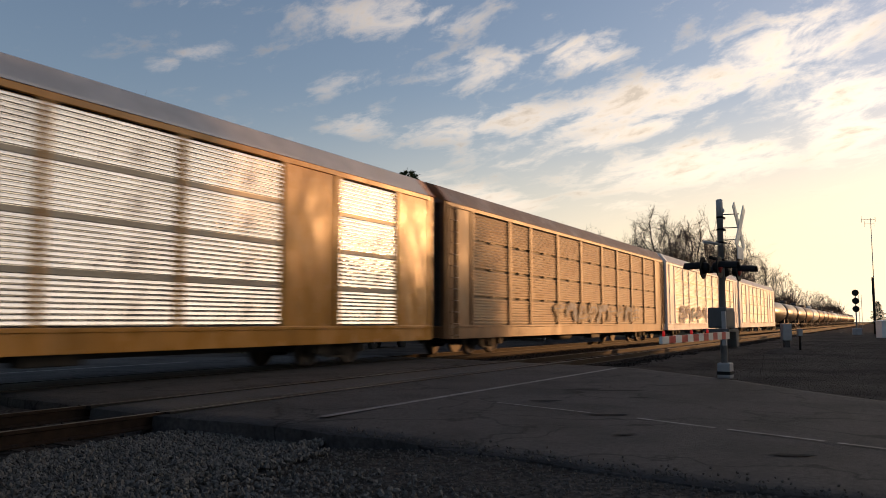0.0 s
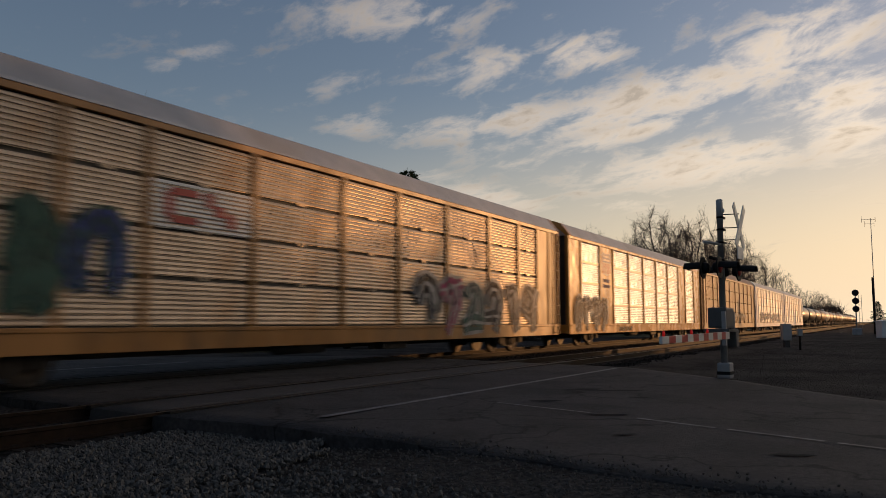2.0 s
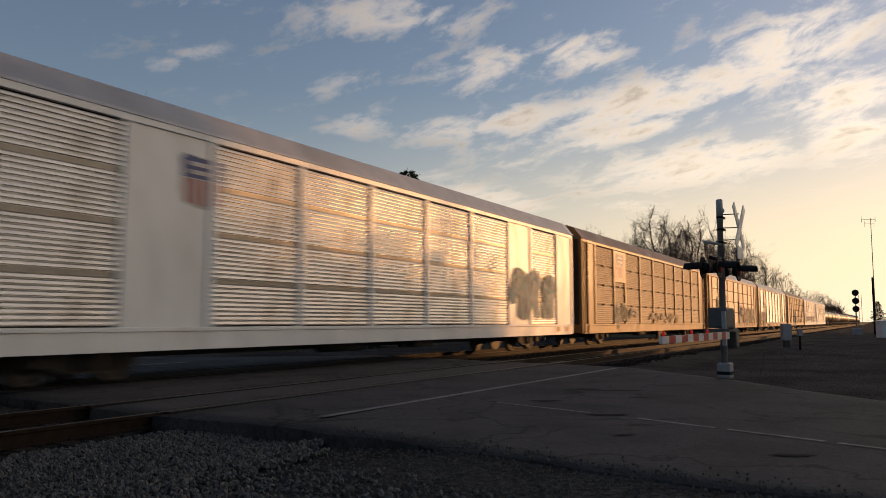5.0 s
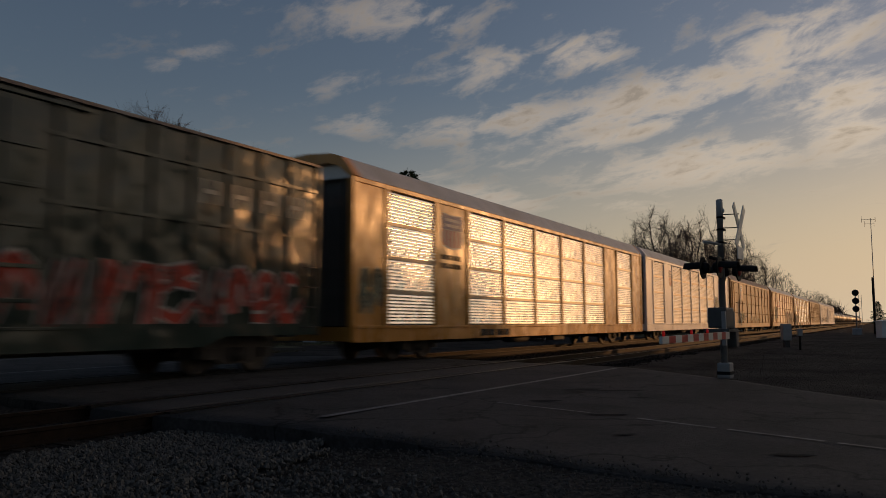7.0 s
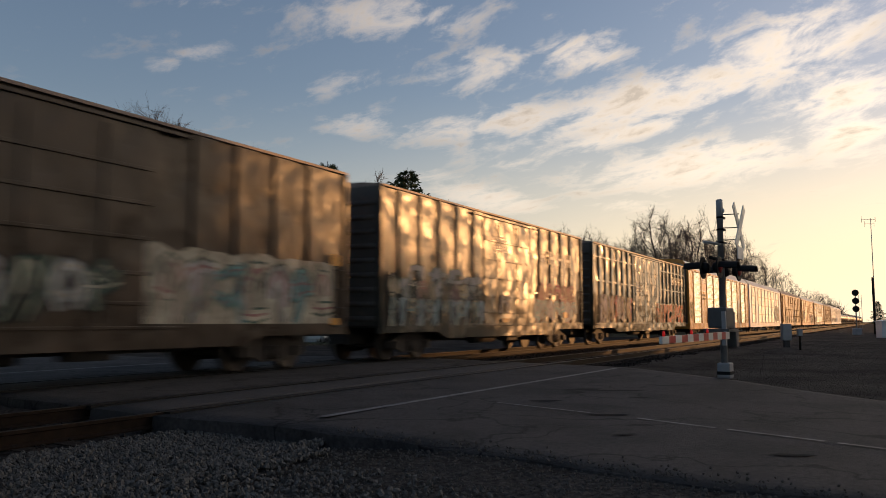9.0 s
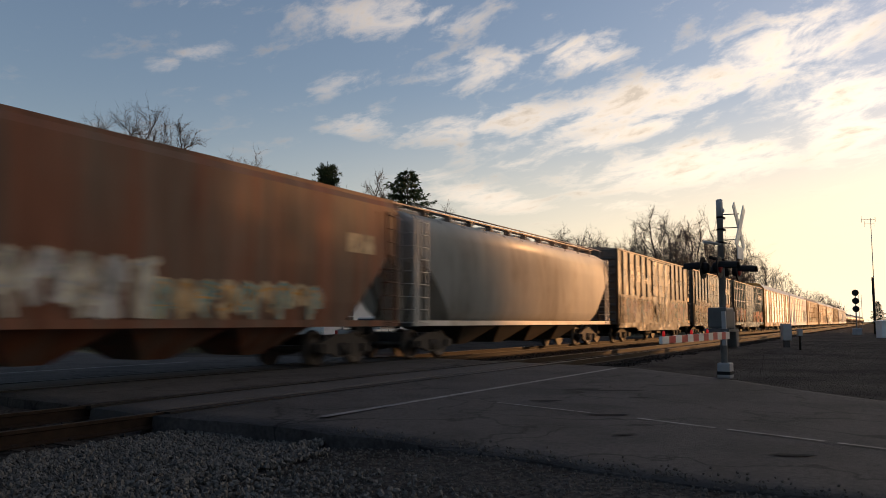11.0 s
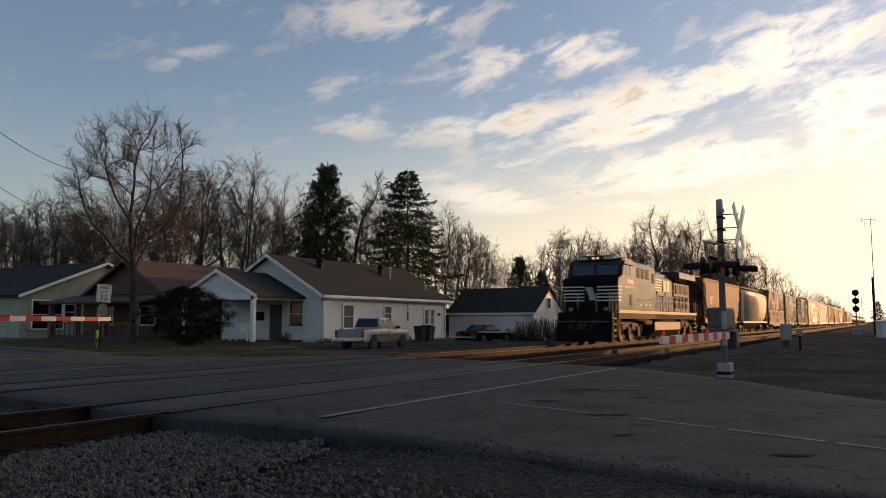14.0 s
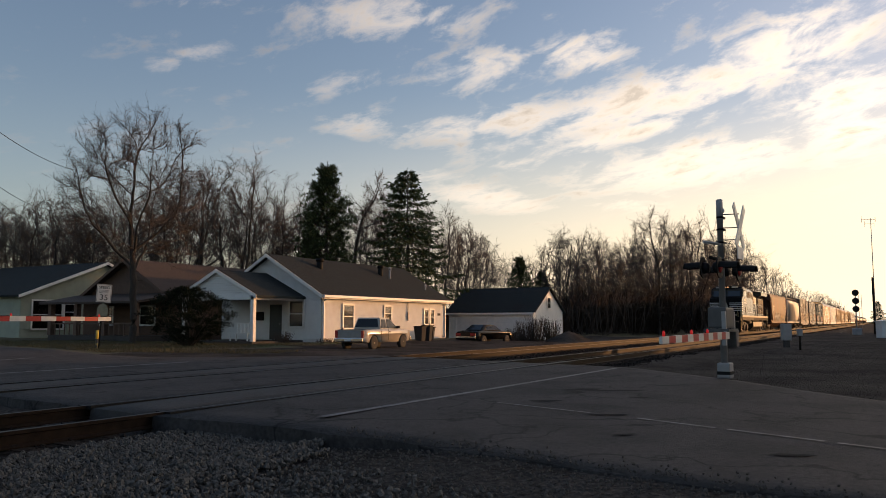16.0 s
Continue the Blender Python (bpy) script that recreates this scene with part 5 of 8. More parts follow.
def locomotive():
    car = thing("locomotive", "dusty black six-axle diesel locomotive with white nose stripes", "locomotive", group="freight train")
    # underframe, walkway and stripe
    bm = B()
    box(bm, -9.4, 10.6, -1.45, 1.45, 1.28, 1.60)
    part("underframe", bm, LOCO_SHADED, car)
    for s in (-1, 1):
        bm = B()
        box(bm, -8.8, 10.4, s * 1.50 - 0.03, s * 1.50 + 0.03, 1.56, 1.72)
        part("walkway_edge", bm, SILL, car, "pale painted walkway edge")
    # engine hood with doors
    bm = B()
    prism(bm, [(-0.98, 1.62), (-0.98, 3.85), (-0.80, 4.08), (0.80, 4.08), (0.98, 3.85), (0.98, 1.62)], -1.15, 5.6, "x")
    part("engine_hood", bm, LOCO, car)
    for i in range(9):
        x = -1.0 + 0.73 * i
        bm = B()
        box(bm, x, x + 0.66, -1.02, -0.97, 1.75, 2.75 if i % 3 else 3.1, 0.012)
        d = part("hood_door", bm, LOCO, car)
        bm = B()
        box(bm, x + 0.56, x + 0.60, -1.045, -1.02, 2.2, 2.34)
        part("door_latch", bm, M["black"], d)
    # stripes and lettering shapes on the hood
    for i in range(5):
        bm = B()
        z = 2.98 + 0.16 * i
        bm.faces.new([bm.verts.new(p) for p in ((0.25 + 0.06 * i, -1.024, z), (2.35 + 0.03 * i, -1.024, z), (2.35 + 0.03 * i, -1.024, z + 0.075), (0.25 + 0.06 * i, -1.024, z + 0.075))])
        part("hood_stripe", bm, LETTER["cream"], car)
    plain_blocks(car, 2.75, 2, 0.72, 0.16, 2.98, 0.72, -1.024, LETTER["cream"])
    # radiator section with wide wings
    bm = B()
    prism(bm, [(-1.05, 1.62), (-1.05, 3.62), (-1.15, 3.8), (1.15, 3.8), (1.05, 3.62), (1.05, 1.62)], 5.6, 10.35, "x")
    part("radiator_hood", bm, LOCO, car)
    bm = B()
    prism(bm, [(-1.50, 3.92), (-1.50, 4.26), (-1.40, 4.33), (1.40, 4.33), (1.50, 4.26), (1.50, 3.92), (1.0, 3.75), (-1.0, 3.75)], 5.3, 10.45, "x")
    part("radiator_wing", bm, LOCO, car)
    for i in range(3):
        bm = B()
        x = 6.0 + 1.4 * i
        box(bm, x, x + 1.25, -1.09, -1.04, 2.95, 3.55)
        part("radiator_screen", bm, M["blackpaint"], car, "black radiator screen")
    for i in range(4):
        for j in range(2):
            bm = B()
            x, z = 5.9 + 1.05 * i, 2.0 + 0.45 * j
            box(bm, x, x + 0.75, -1.09, -1.04, z, z + 0.36)
            part("vent", bm, M["blackpaint"], car)
    bm = B()
    lathe(bm, [(4.05, 0.55), (4.22, 0.55), (4.24, 0.4)], 16, "z", (2.2, 0, 0))
    box(bm, 3.4, 4.5, -0.45, 0.45, 4.05, 4.28, 0.04)
    part("exhaust_stack", bm, M["blackpaint"], car)
    # full-width equipment cab behind the driver's cab
    bm = B()
    prism(bm, [(-1.50, 1.62), (-1.50, 4.05), (-1.25, 4.32), (1.25, 4.32), (1.50, 4.05), (1.50, 1.62)], -5.45, -1.15, "x")
    part("equipment_cabinet", bm, LOCO, car)
    for i in range(3):
        x = -5.15 + 0.95 * i
        bm = B()
        box(bm, x, x + 0.55, -1.53, -1.49, 3.45, 4.0)
        g = part("grille", bm, M["blackpaint"], car, "black grille with bars")
        for j in range(2):
            bm = B()
            box(bm, x - 0.02, x + 0.57, -1.56, -1.53, 3.60 + 0.2 * j, 3.63 + 0.2 * j)
            part("bar", bm, LOCO, g)
    bm = B()
    box(bm, -1.9, -1.3, -1.53, -1.49, 3.3, 3.85)
    part("air_intake", bm, M["blackpaint"], car)
    bm = B()
    box(bm, -5.3, -1.3, -1.515, -1.50, 2.28, 2.31)
    part("panel_seam", bm, M["blackpaint"], car)
    plain_blocks(car, -4.6, 3, 0.28, 0.75, 1.98, 0.10, -1.506, LETTER["cream"], "data_panel")
    # cab and nose
    bm = B()
    pts = [(-5.45, 1.62), (-8.75, 1.62), (-8.75, 3.10), (-8.62, 3.30), (-7.95, 3.46), (-7.72, 4.12), (-7.42, 4.40), (-5.45, 4.40)]
    prism(bm, pts, -1.50, 1.50, "y")
    bmesh.ops.bevel(bm, geom=[e for e in bm.edges if all(v.co.z > 4.0 for v in e.verts)], offset=0.14, segments=2, affect="EDGES")
    part("cab", bm, LOCO, car)
    # plate over the nose in the darker black, for its shaded side
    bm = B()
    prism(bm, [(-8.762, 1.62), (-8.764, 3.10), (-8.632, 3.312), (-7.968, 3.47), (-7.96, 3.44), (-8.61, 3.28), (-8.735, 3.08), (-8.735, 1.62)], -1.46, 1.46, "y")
    part("nose_front", bm, LOCO_SHADED, car, "black nose face, darkened for shade")
    for i in range(5):
        z = 2.15 + 0.17 * i
        for y0, y1 in ((-1.5, -0.35), (0.35, 1.5)):
            bm = B()
            box(bm, -8.785, -8.77, y0, y1, z, z + 0.07)
            part("nose_stripe", bm, LETTER["white"], car)
        bm = B()
        box(bm, -8.77, -8.35 + 0.05 * i, -1.515, -1.502, z, z + 0.07)
        part("nose_stripe", bm, LETTER["white"], car)
    bm = B()
    prism(bm, [(-0.28, 2.2), (0.05, 2.2), (0.12, 2.5), (0.3, 2.85), (-0.1, 2.85), (-0.2, 2.55)], -8.787, -8.772, "x")
    part("nose_emblem", bm, LETTER["cream"], car)
    for y0, y1 in ((-1.25, -0.08), (0.08, 1.25)):
        bm = B()
        prism(bm, [(-7.97, 3.5), (-7.80, 4.02), (-7.76, 4.02), (-7.93, 3.5)], y0, y1, "y")
        part("windshield", bm, M["glass"], car, "dark windshield pane")
    for x0, x1 in ((-7.35, -6.75), (-6.65, -6.05)):
        bm = B()
        box(bm, x0, x1, -1.515, -1.49, 3.52, 4.0)
        part("side_window", bm, M["glass"], car)
    bm = B()
    box(bm, -7.5, -5.9, -1.64, -1.50, 4.03, 4.07)
    part("window_visor", bm, LOCO, car)
    bm = B()
    box(bm, -6.70, -6.28, -1.525, -1.49, 1.98, 2.52)
    part("side_door_window", bm, M["blackpaint"], car)
    plain_blocks(car, -7.2, 4, 0.25, 0.06, 3.08, 0.24, -1.506, LETTER["cream"], "number_bar")
    plain_blocks(car, -7.5, 9, 0.16, 0.04, 2.86, 0.08, -1.506, LETTER["cream"], "lettering_block")
    bm = B()
    box(bm, -7.85, -7.4, -0.95, 0.95, 4.25, 4.5, 0.05)
    box(bm, -6.9, -6.2, -0.5, 0.5, 4.36, 4.52, 0.05)
    part("roof_box", bm, LOCO, car)
    for y in (-0.75, 0.75):
        bm = B()
        box(bm, -7.87, -7.85, y - 0.28, y + 0.28, 4.30, 4.44)
        part("number_board", bm, LETTER["cream"], car)
    for y in (-0.12, 0.12):
        bm = B()
        lathe(bm, [(-7.88, 0.06), (-7.84, 0.07)], 12, "x", (0, y, 4.37))
        part("marker_lamp", bm, MARKER, car, "dim amber headlamp")
    for y in (-0.95, 0.95):
        bm = B()
        lathe(bm, [(-9.25, 0.10), (-9.15, 0.11)], 12, "x", (0, y, 1.75))
        part("ditch_light", bm, HEADLIGHT, car)
    # front platform, plow, steps
    bm = B()
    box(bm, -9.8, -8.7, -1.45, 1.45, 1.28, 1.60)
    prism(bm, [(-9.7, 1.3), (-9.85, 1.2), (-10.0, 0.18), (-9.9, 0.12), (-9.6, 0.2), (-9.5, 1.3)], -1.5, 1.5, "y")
    part("snow_plow", bm, LOCO_SHADED, car)
    bm = B()
    box(bm, -10.45, -9.8, -0.16, 0.16, 0.72, 1.02, 0.04)
    part("coupler", bm, M["truck"], car)
    for y in (-0.75, -0.55, 0.55, 0.75):
        bm = B()
        tube(bm, (-9.88, y, 1.25), (-10.25, y * 0.95, 0.95), 0.03, n=6)
        tube(bm, (-10.25, y * 0.95, 0.95), (-10.22, y * 0.7, 0.6), 0.03, n=6)
        part("air_hose", bm, M["black"], car)
    bm = B()
    box(bm, -10.12, -10.05, -1.35, 1.35, 1.10, 1.16)
    part("uncoupling_lever", bm, SILL, car)
    for x0, k in ((-9.45, -1), (10.05, 1)):
        for s in (-1, 1):
            for j in range(4):
                bm = B()
                box(bm, x0 - 0.28, x0 + 0.28, s * 1.35 - 0.14, s * 1.35 + 0.14, 0.38 + 0.30 * j, 0.42 + 0.30 * j)
                part("step", bm, RAILING, car, "pale-edged step")
            bm = B()
            tube(bm, (x0 - 0.3, s * 1.48, 0.4), (x0 - 0.3, s * 1.48, 2.55), 0.022, n=6)
            tube(bm, (x0 + 0.3, s * 1.48, 0.4), (x0 + 0.3, s * 1.48, 2.55), 0.022, n=6)
            part("step_rail", bm, RAILING, car)
    # walkway handrails
    for s in (-1, 1):
        for i in range(8):
            x = -1.0 + 1.62 * i
            bm = B()
            tube(bm, (x, s * 1.46, 1.62), (x, s * 1.46, 2.62), 0.018, n=6)
            part("stanchion", bm, LOCO, car)
        bm = B()
        tube(bm, (-1.1, s * 1.46, 2.62), (10.4, s * 1.46, 2.62), 0.02, n=6)
        part("handrail", bm, LOCO, car)
    for y in (-1.2, -0.5, 0.5, 1.2):
        bm = B()
        tube(bm, (-9.35, y, 1.6), (-9.35, y, 2.5), 0.022, n=6)
        part("front_rail", bm, RAILING, car)
    # fuel tank
    bm = B()
    prism(bm, [(-1.48, 1.15), (-1.48, 0.62), (-1.1, 0.26), (1.1, 0.26), (1.48, 0.62), (1.48, 1.15)], -1.4, 5.3, "x")
    part("fuel_tank", bm, TANK, car, "dusty fuel tank in tan lightened for low sun")
    bm = B()
    box(bm, -1.44, 5.34, -1.495, 1.495, 1.10, 1.16, 0.01)
    part("tank_rim", bm, LOCO_SHADED, car)
    bm = B()
    box(bm, -9.2, 10.2, -0.95, 0.95, 0.86, 1.30)
    for xc in (-6.1, 7.4):
        box(bm, xc - 1.2, xc + 1.2, -1.02, 1.02, 0.55, 1.0, 0.03)
    part("centre_beam", bm, LOCO_SHADED, car)
    for s in (-1, 1):
        for xa in (-8.9, 5.5):
            bm = B()
            box(bm, xa, xa + 0.5, s * 1.36 - 0.12, s * 1.36 + 0.12, 0.75, 1.28, 0.02)
            part("sand_pipe_box", bm, LOCO_SHADED, car)
        for xa, xb in ((-3.7, -1.6), (5.6, 6.6)):
            bm = B()
            tube(bm, (xa, s * 1.22, 1.08), (xb, s * 1.22, 1.08), 0.16, n=12)
            part("air_reservoir", bm, M["truck"], car)
        bm = B()
        box(bm, -8.8, -1.15, s * 1.485 - 0.02, s * 1.485 + 0.02, 1.28, 1.555)
        part("cab_skirt", bm, SKIRT, car, "brown-black dusty skirt under the cab")
    bm = B()
    for s in (-1, 1):
        tube(bm, (-1.2, s * 1.15, 1.24), (5.2, s * 1.15, 1.24), 0.05, n=8)
        tube(bm, (-6, s * 1.3, 1.22), (-2, s * 1.3, 1.22), 0.04, n=8)
    part("pipe", bm, M["black"], car)
    for xc in (-6.1, 7.4):
        for s in (-1, 1):
            bm = B()
            y = s * 1.10
            prism(bm, [(xc - 2.4, 0.62), (xc - 2.4, 0.95), (xc - 1.5, 1.08), (xc + 1.5, 1.08), (xc + 2.4, 0.95), (xc + 2.4, 0.62), (xc + 1.9, 0.55), (xc + 1.0, 0.72), (xc - 1.0, 0.72), (xc - 1.9, 0.55)], y - 0.08, y + 0.08, "y")
            for k in (-1.85, 0, 1.85):
                box(bm, xc + k - 0.22, xc + k + 0.22, y - 0.12 + s * 0.08, y + 0.12 + s * 0.08, 0.32, 0.85, 0.03)
                tube(bm, (xc + k + 0.5, y + s * 0.1, 0.5), (xc + k + 0.5, y + s * 0.1, 1.0), 0.11, n=10)
            fr = part("truck_frame", bm, material("loco_truck_grime", (0.022, 0.017, 0.014), 0.75, vary=0.35, scale=6) if (xc < 0 and s < 0) else bpy.data.materials["loco_truck_grime"], car, "grimy cast truck frame")
        for k in (-1.85, 0, 1.85):
            def wheels():
                w, r = B(), 0.53
                for s in (-1, 1):
                    lathe(w, [(s * 0.69, r + 0.025), (s * 0.72, r + 0.025), (s * 0.73, r), (s * 0.84, r - 0.005), (s * 0.84, r - 0.08), (s * 0.79, r - 0.1), (s * 0.78, 0.18), (s * 0.86, 0.15), (s * 0.86, 0.02)], 20, "y")
                tube(w, (0, -1.0, 0), (0, 1.0, 0), 0.09, n=8)
                return w
            part("wheelset", shared(("wheelset", "loco"), wheels, M["wheel"]), None, car, at=(xc + k, 0, 0.53))
    coupler(car, 10.6, 1)
    coupler(car, -9.8, -1)
    # the superstructure stands a little taller than the frame's own measure
    for ob in car.children_recursive:
        if ob.type == "MESH" and not ob.name.startswith(("wheelset", "truck_frame", "step", "snow_plow", "coupler", "fuel_tank")):
            if ob.matrix_basis.translation.z > 1.2:
                ob.matrix_basis.translation.z += 0.05 * (ob.matrix_basis.translation.z - 1.2)
            else:
                for v in ob.data.vertices:
                    v.co.z += 0.05 * max(0.0, v.co.z - 1.2)
    return car


RUN.append((locomotive(), -222.42 - 10.6))

# ---- crossing gates and signals ----
def gate_arm(parent, length, tip_z0, base_w=0.16, tip_w=0.11, n=None, lamps=(0.08, 0.40, 0.74)):
    """A striped arm along -x from the parent's place, with lamps on top."""
    n = n or max(3, round(length / 0.42))
    for i in range(n):
        a, b = -length * i / n, -length * (i + 1) / n
        wa, wb = base_w + (tip_w - base_w) * i / n, base_w + (tip_w - base_w) * (i + 1) / n
        bm = B()
        v = []
        for x, w in ((a, wa), (b, wb)):
            v.append([bm.verts.new((x, y, z)) for y, z in ((-0.025, -w / 2), (0.025, -w / 2), (0.025, w / 2), (-0.025, w / 2))])
        for k in range(4):
            bm.faces.new((v[0][k], v[0][(k + 1) % 4], v[1][(k + 1) % 4], v[1][k]))
        bm.faces.new(v[0][::-1]), bm.faces.new(v[1])
        part("red_stripe" if i % 2 else "white_stripe", bm, M["red"] if i % 2 else M["signwhite"], parent)
    for u in lamps:
        x = -length * (1 - u)
        bm = B()
        lathe(bm, [(tip_w / 2, 0.02), (tip_w / 2 + 0.02, 0.024), (tip_w / 2 + 0.06, 0.022), (tip_w / 2 + 0.085, 0.010)], 12, "z", (x, 0, 0))
        part("arm_lamp", bm, M["redlamp"], parent, "lit red lamp on the gate arm")
        bm = B()
        tube(bm, (x, 0.0, tip_w / 2 + 0.02), (x + 0.3, 0, tip_w / 2 + 0.01), 0.012, n=5)
        part("lamp_cable", bm, M["blackpaint"], parent)


def flasher(parent, x, y, z, face, lit=False):
    """A round crossing lamp on a black disc with a hood; it faces along face (+1: +y, -1: -y)."""
    bm = B()
    lathe(bm, [(-0.012, 0.215), (0.012, 0.215)], 24, "y", (x, y, z))
    disc = part("lamp_disc", bm, M["blackpaint"], parent, "black lamp disc")
    bm = B()
    lathe(bm, [(-face * 0.13, 0.05), (-face * 0.11, 0.10), (0, 0.125)], 16, "y", (x, y, z))
    part("lamp_housing", bm, M["blackpaint"], disc)
    bm = B()
    n = 12
    for i in range(n):
        a0, a1 = math.pi * i / n, math.pi * (i + 1) / n
        q = [(x + 0.125 * math.cos(a), y + face * d, z + 0.125 * math.sin(a) - (0.0 if d < 0.1 else 0.02)) for a, d in ((a0, 0.01), (a1, 0.01), (a1, 0.36), (a0, 0.36))]
        bm.faces.new([bm.verts.new(p) for p in q])
    bmesh.ops.remove_doubles(bm, verts=bm.verts[:], dist=0.001)
    bmesh.ops.solidify(bm, geom=bm.faces[:], thickness=0.006)
    part("hood", bm, M["blackpaint"], disc)
    bm = B()
    lathe(bm, [(face * 0.013, 0.11), (face * 0.03, 0.10), (face * 0.05, 0.05)], 16, "y", (x, y, z))
    part("lens", bm, M["redlamp"] if lit else M["red"], disc, "red glass lens")


def crossing_signal():
    t = thing("crossing_signal", "grey crossing signal mast with flashers and lowered striped gate", "crossing signal", pose(16.78, 2.85, -0.05, 0, 0, -6))
    H = 3.70
    bm = B()
    box(bm, -0.2, 0.2, -0.2, 0.2, -0.3, 0.03)
    part("foundation", bm, M["concrete"], t)
    bm = B()
    box(bm, -0.10, 0.19, -0.13, 0.13, 0.03, 0.34, 0.03)
    base = part("junction_base", bm, M["galvpole"], t)
    bm = B()
    box(bm, -0.105, 0.195, -0.135, 0.135, 0.10, 0.17, 0.01)
    part("black_band", bm, M["blackpaint"], base)
    bm = B()
    lathe(bm, [(0.2, 0.070), (H - 0.50, 0.058), (H - 0.50, 0.068), (H - 0.02, 0.066), (H, 0.045)], 20, "z")
    part("mast", bm, M["galvpole"], t, "grey galvanised steel mast")
    bm = B()
    lathe(bm, [(-0.03, 0.02), (-0.02, 0.045), (0.0, 0.05)], 14, "y", (0.02, -0.062, H - 0.24))
    part("bell", bm, M["signwhite"], t)
    for z in (2.42, 2.78, 3.05, 3.3):
        bm = B()
        lathe(bm, [(z, 0.076), (z + 0.04, 0.076)], 12, "z")
        box(bm, 0.06, 0.20, -0.06, 0.0, z, z + 0.04)
        part("clamp", bm, M["blackpaint"], t)
    bm = B()
    tube(bm, (-0.05, 0, 2.76), (-0.36, 0.24, 2.80), 0.03, n=8)
    part("side_bracket", bm, M["galvpole"], t)
    # crossbuck: two boards crossed, facing along the road
    cb = thing_part(t, "crossbuck", (0.10, -0.36, 3.12))
    for a in (50, -50):
        bm = B()
        box(bm, -0.55, 0.55, -0.010, 0.010, -0.085, 0.085, 0.004)
        part("board", bm, M["signwhite"], cb, "white crossbuck board", at=pose(0, 0.014 if a > 0 else -0.014, 0, 0, a, 0))
    bm = B()
    box(bm, -0.2, 0.2, -0.012, 0.012, -0.12, 0.12, 0.004)
    part("track_plate", bm, M["signwhite"], cb, at=pose(0, 0, -0.55))
    for z in (2.85, 3.1, 3.38):
        bm = B()
        tube(bm, (0.02, -0.05, z), (0.10, -0.36, z), 0.012, n=6)
        part("crossbuck_arm", bm, M["blackpaint"], t)
    bm = B()
    tube(bm, (-0.74, 0, 2.44), (0.74, 0, 2.44), 0.035, n=8)
    part("cross_arm", bm, M["blackpaint"], t)
    for x in (-0.70, 0.70):
        flasher(t, x, -0.16, 2.24, -1, lit=False)
        flasher(t, x, 0.16, 2.24, 1, lit=x < 0)
    bm = B()
    box(bm, -0.26, 0.32, -0.14, 0.24, 1.04, 1.46, 0.04)
    mech = part("gate_mechanism", bm, M["darkgalv"], t, "grey gate mechanism box")
    bm = B()
    box(bm, -0.34, 0.36, -0.2, 0.3, 0.97, 1.03)
    part("support_plate", bm, M["darkgalv"], mech)
    for x in (-0.30, 0.34):
        bm = B()
        box(bm, x - 0.03, x + 0.03, -0.14, -0.06, 0.70, 1.38)
        part("side_arm", bm, M["galvpole"], mech)
    bm = B()
    box(bm, 0.20, 0.42, -0.20, 0.06, 0.66, 1.0, 0.02)
    part("counterweight", bm, M["darkgalv"], mech)
    arm = thing_part(t, "gate_arm", pose(-0.10, -0.12, 0.90, 0, 0, 4.8))
    gate_arm(arm, 5.1, 0.84, n=13, base_w=0.15, tip_w=0.105, lamps=(0.035, 0.38, 0.62))
    bm = B()
    tube(bm, (0.14, 0.02, 0.30), (0.10, 0.03, 0.95), 0.022, n=6)
    part("cable_conduit", bm, M["blackpaint"], t)


def thing_part(parent, name, at):
    """A part made of pieces of its own: a small core mesh that parents them."""
    bm = B()
    box(bm, -0.03, 0.03, -0.02, 0.02, -0.03, 0.03)
    return part(name, bm, M["galvpole"], parent, at=at if isinstance(at, Matrix) else Matrix.Translation(at))


def far_gate():
    t = thing("crossing_gate", "lowered red and white striped crossing gate with lit lamps", "crossing gate", pose(8.4, 19.1, -0.1, 0, 0, 180))
    bm = B()
    lathe(bm, [(0.0, 0.08), (3.6, 0.07)], 14, "z")
    part("mast", bm, M["galvpole"], t)
    bm = B()
    box(bm, -0.3, 0.3, 0.08, 0.5, 0.9, 1.5, 0.04)
    part("gate_mechanism", bm, M["galvpole"], t)
    arm = thing_part(t, "gate_arm", (0, 0.0, 1.30))
    gate_arm(arm, 6.35, 1.3, lamps=(0.06, 0.46, 0.80), n=15)


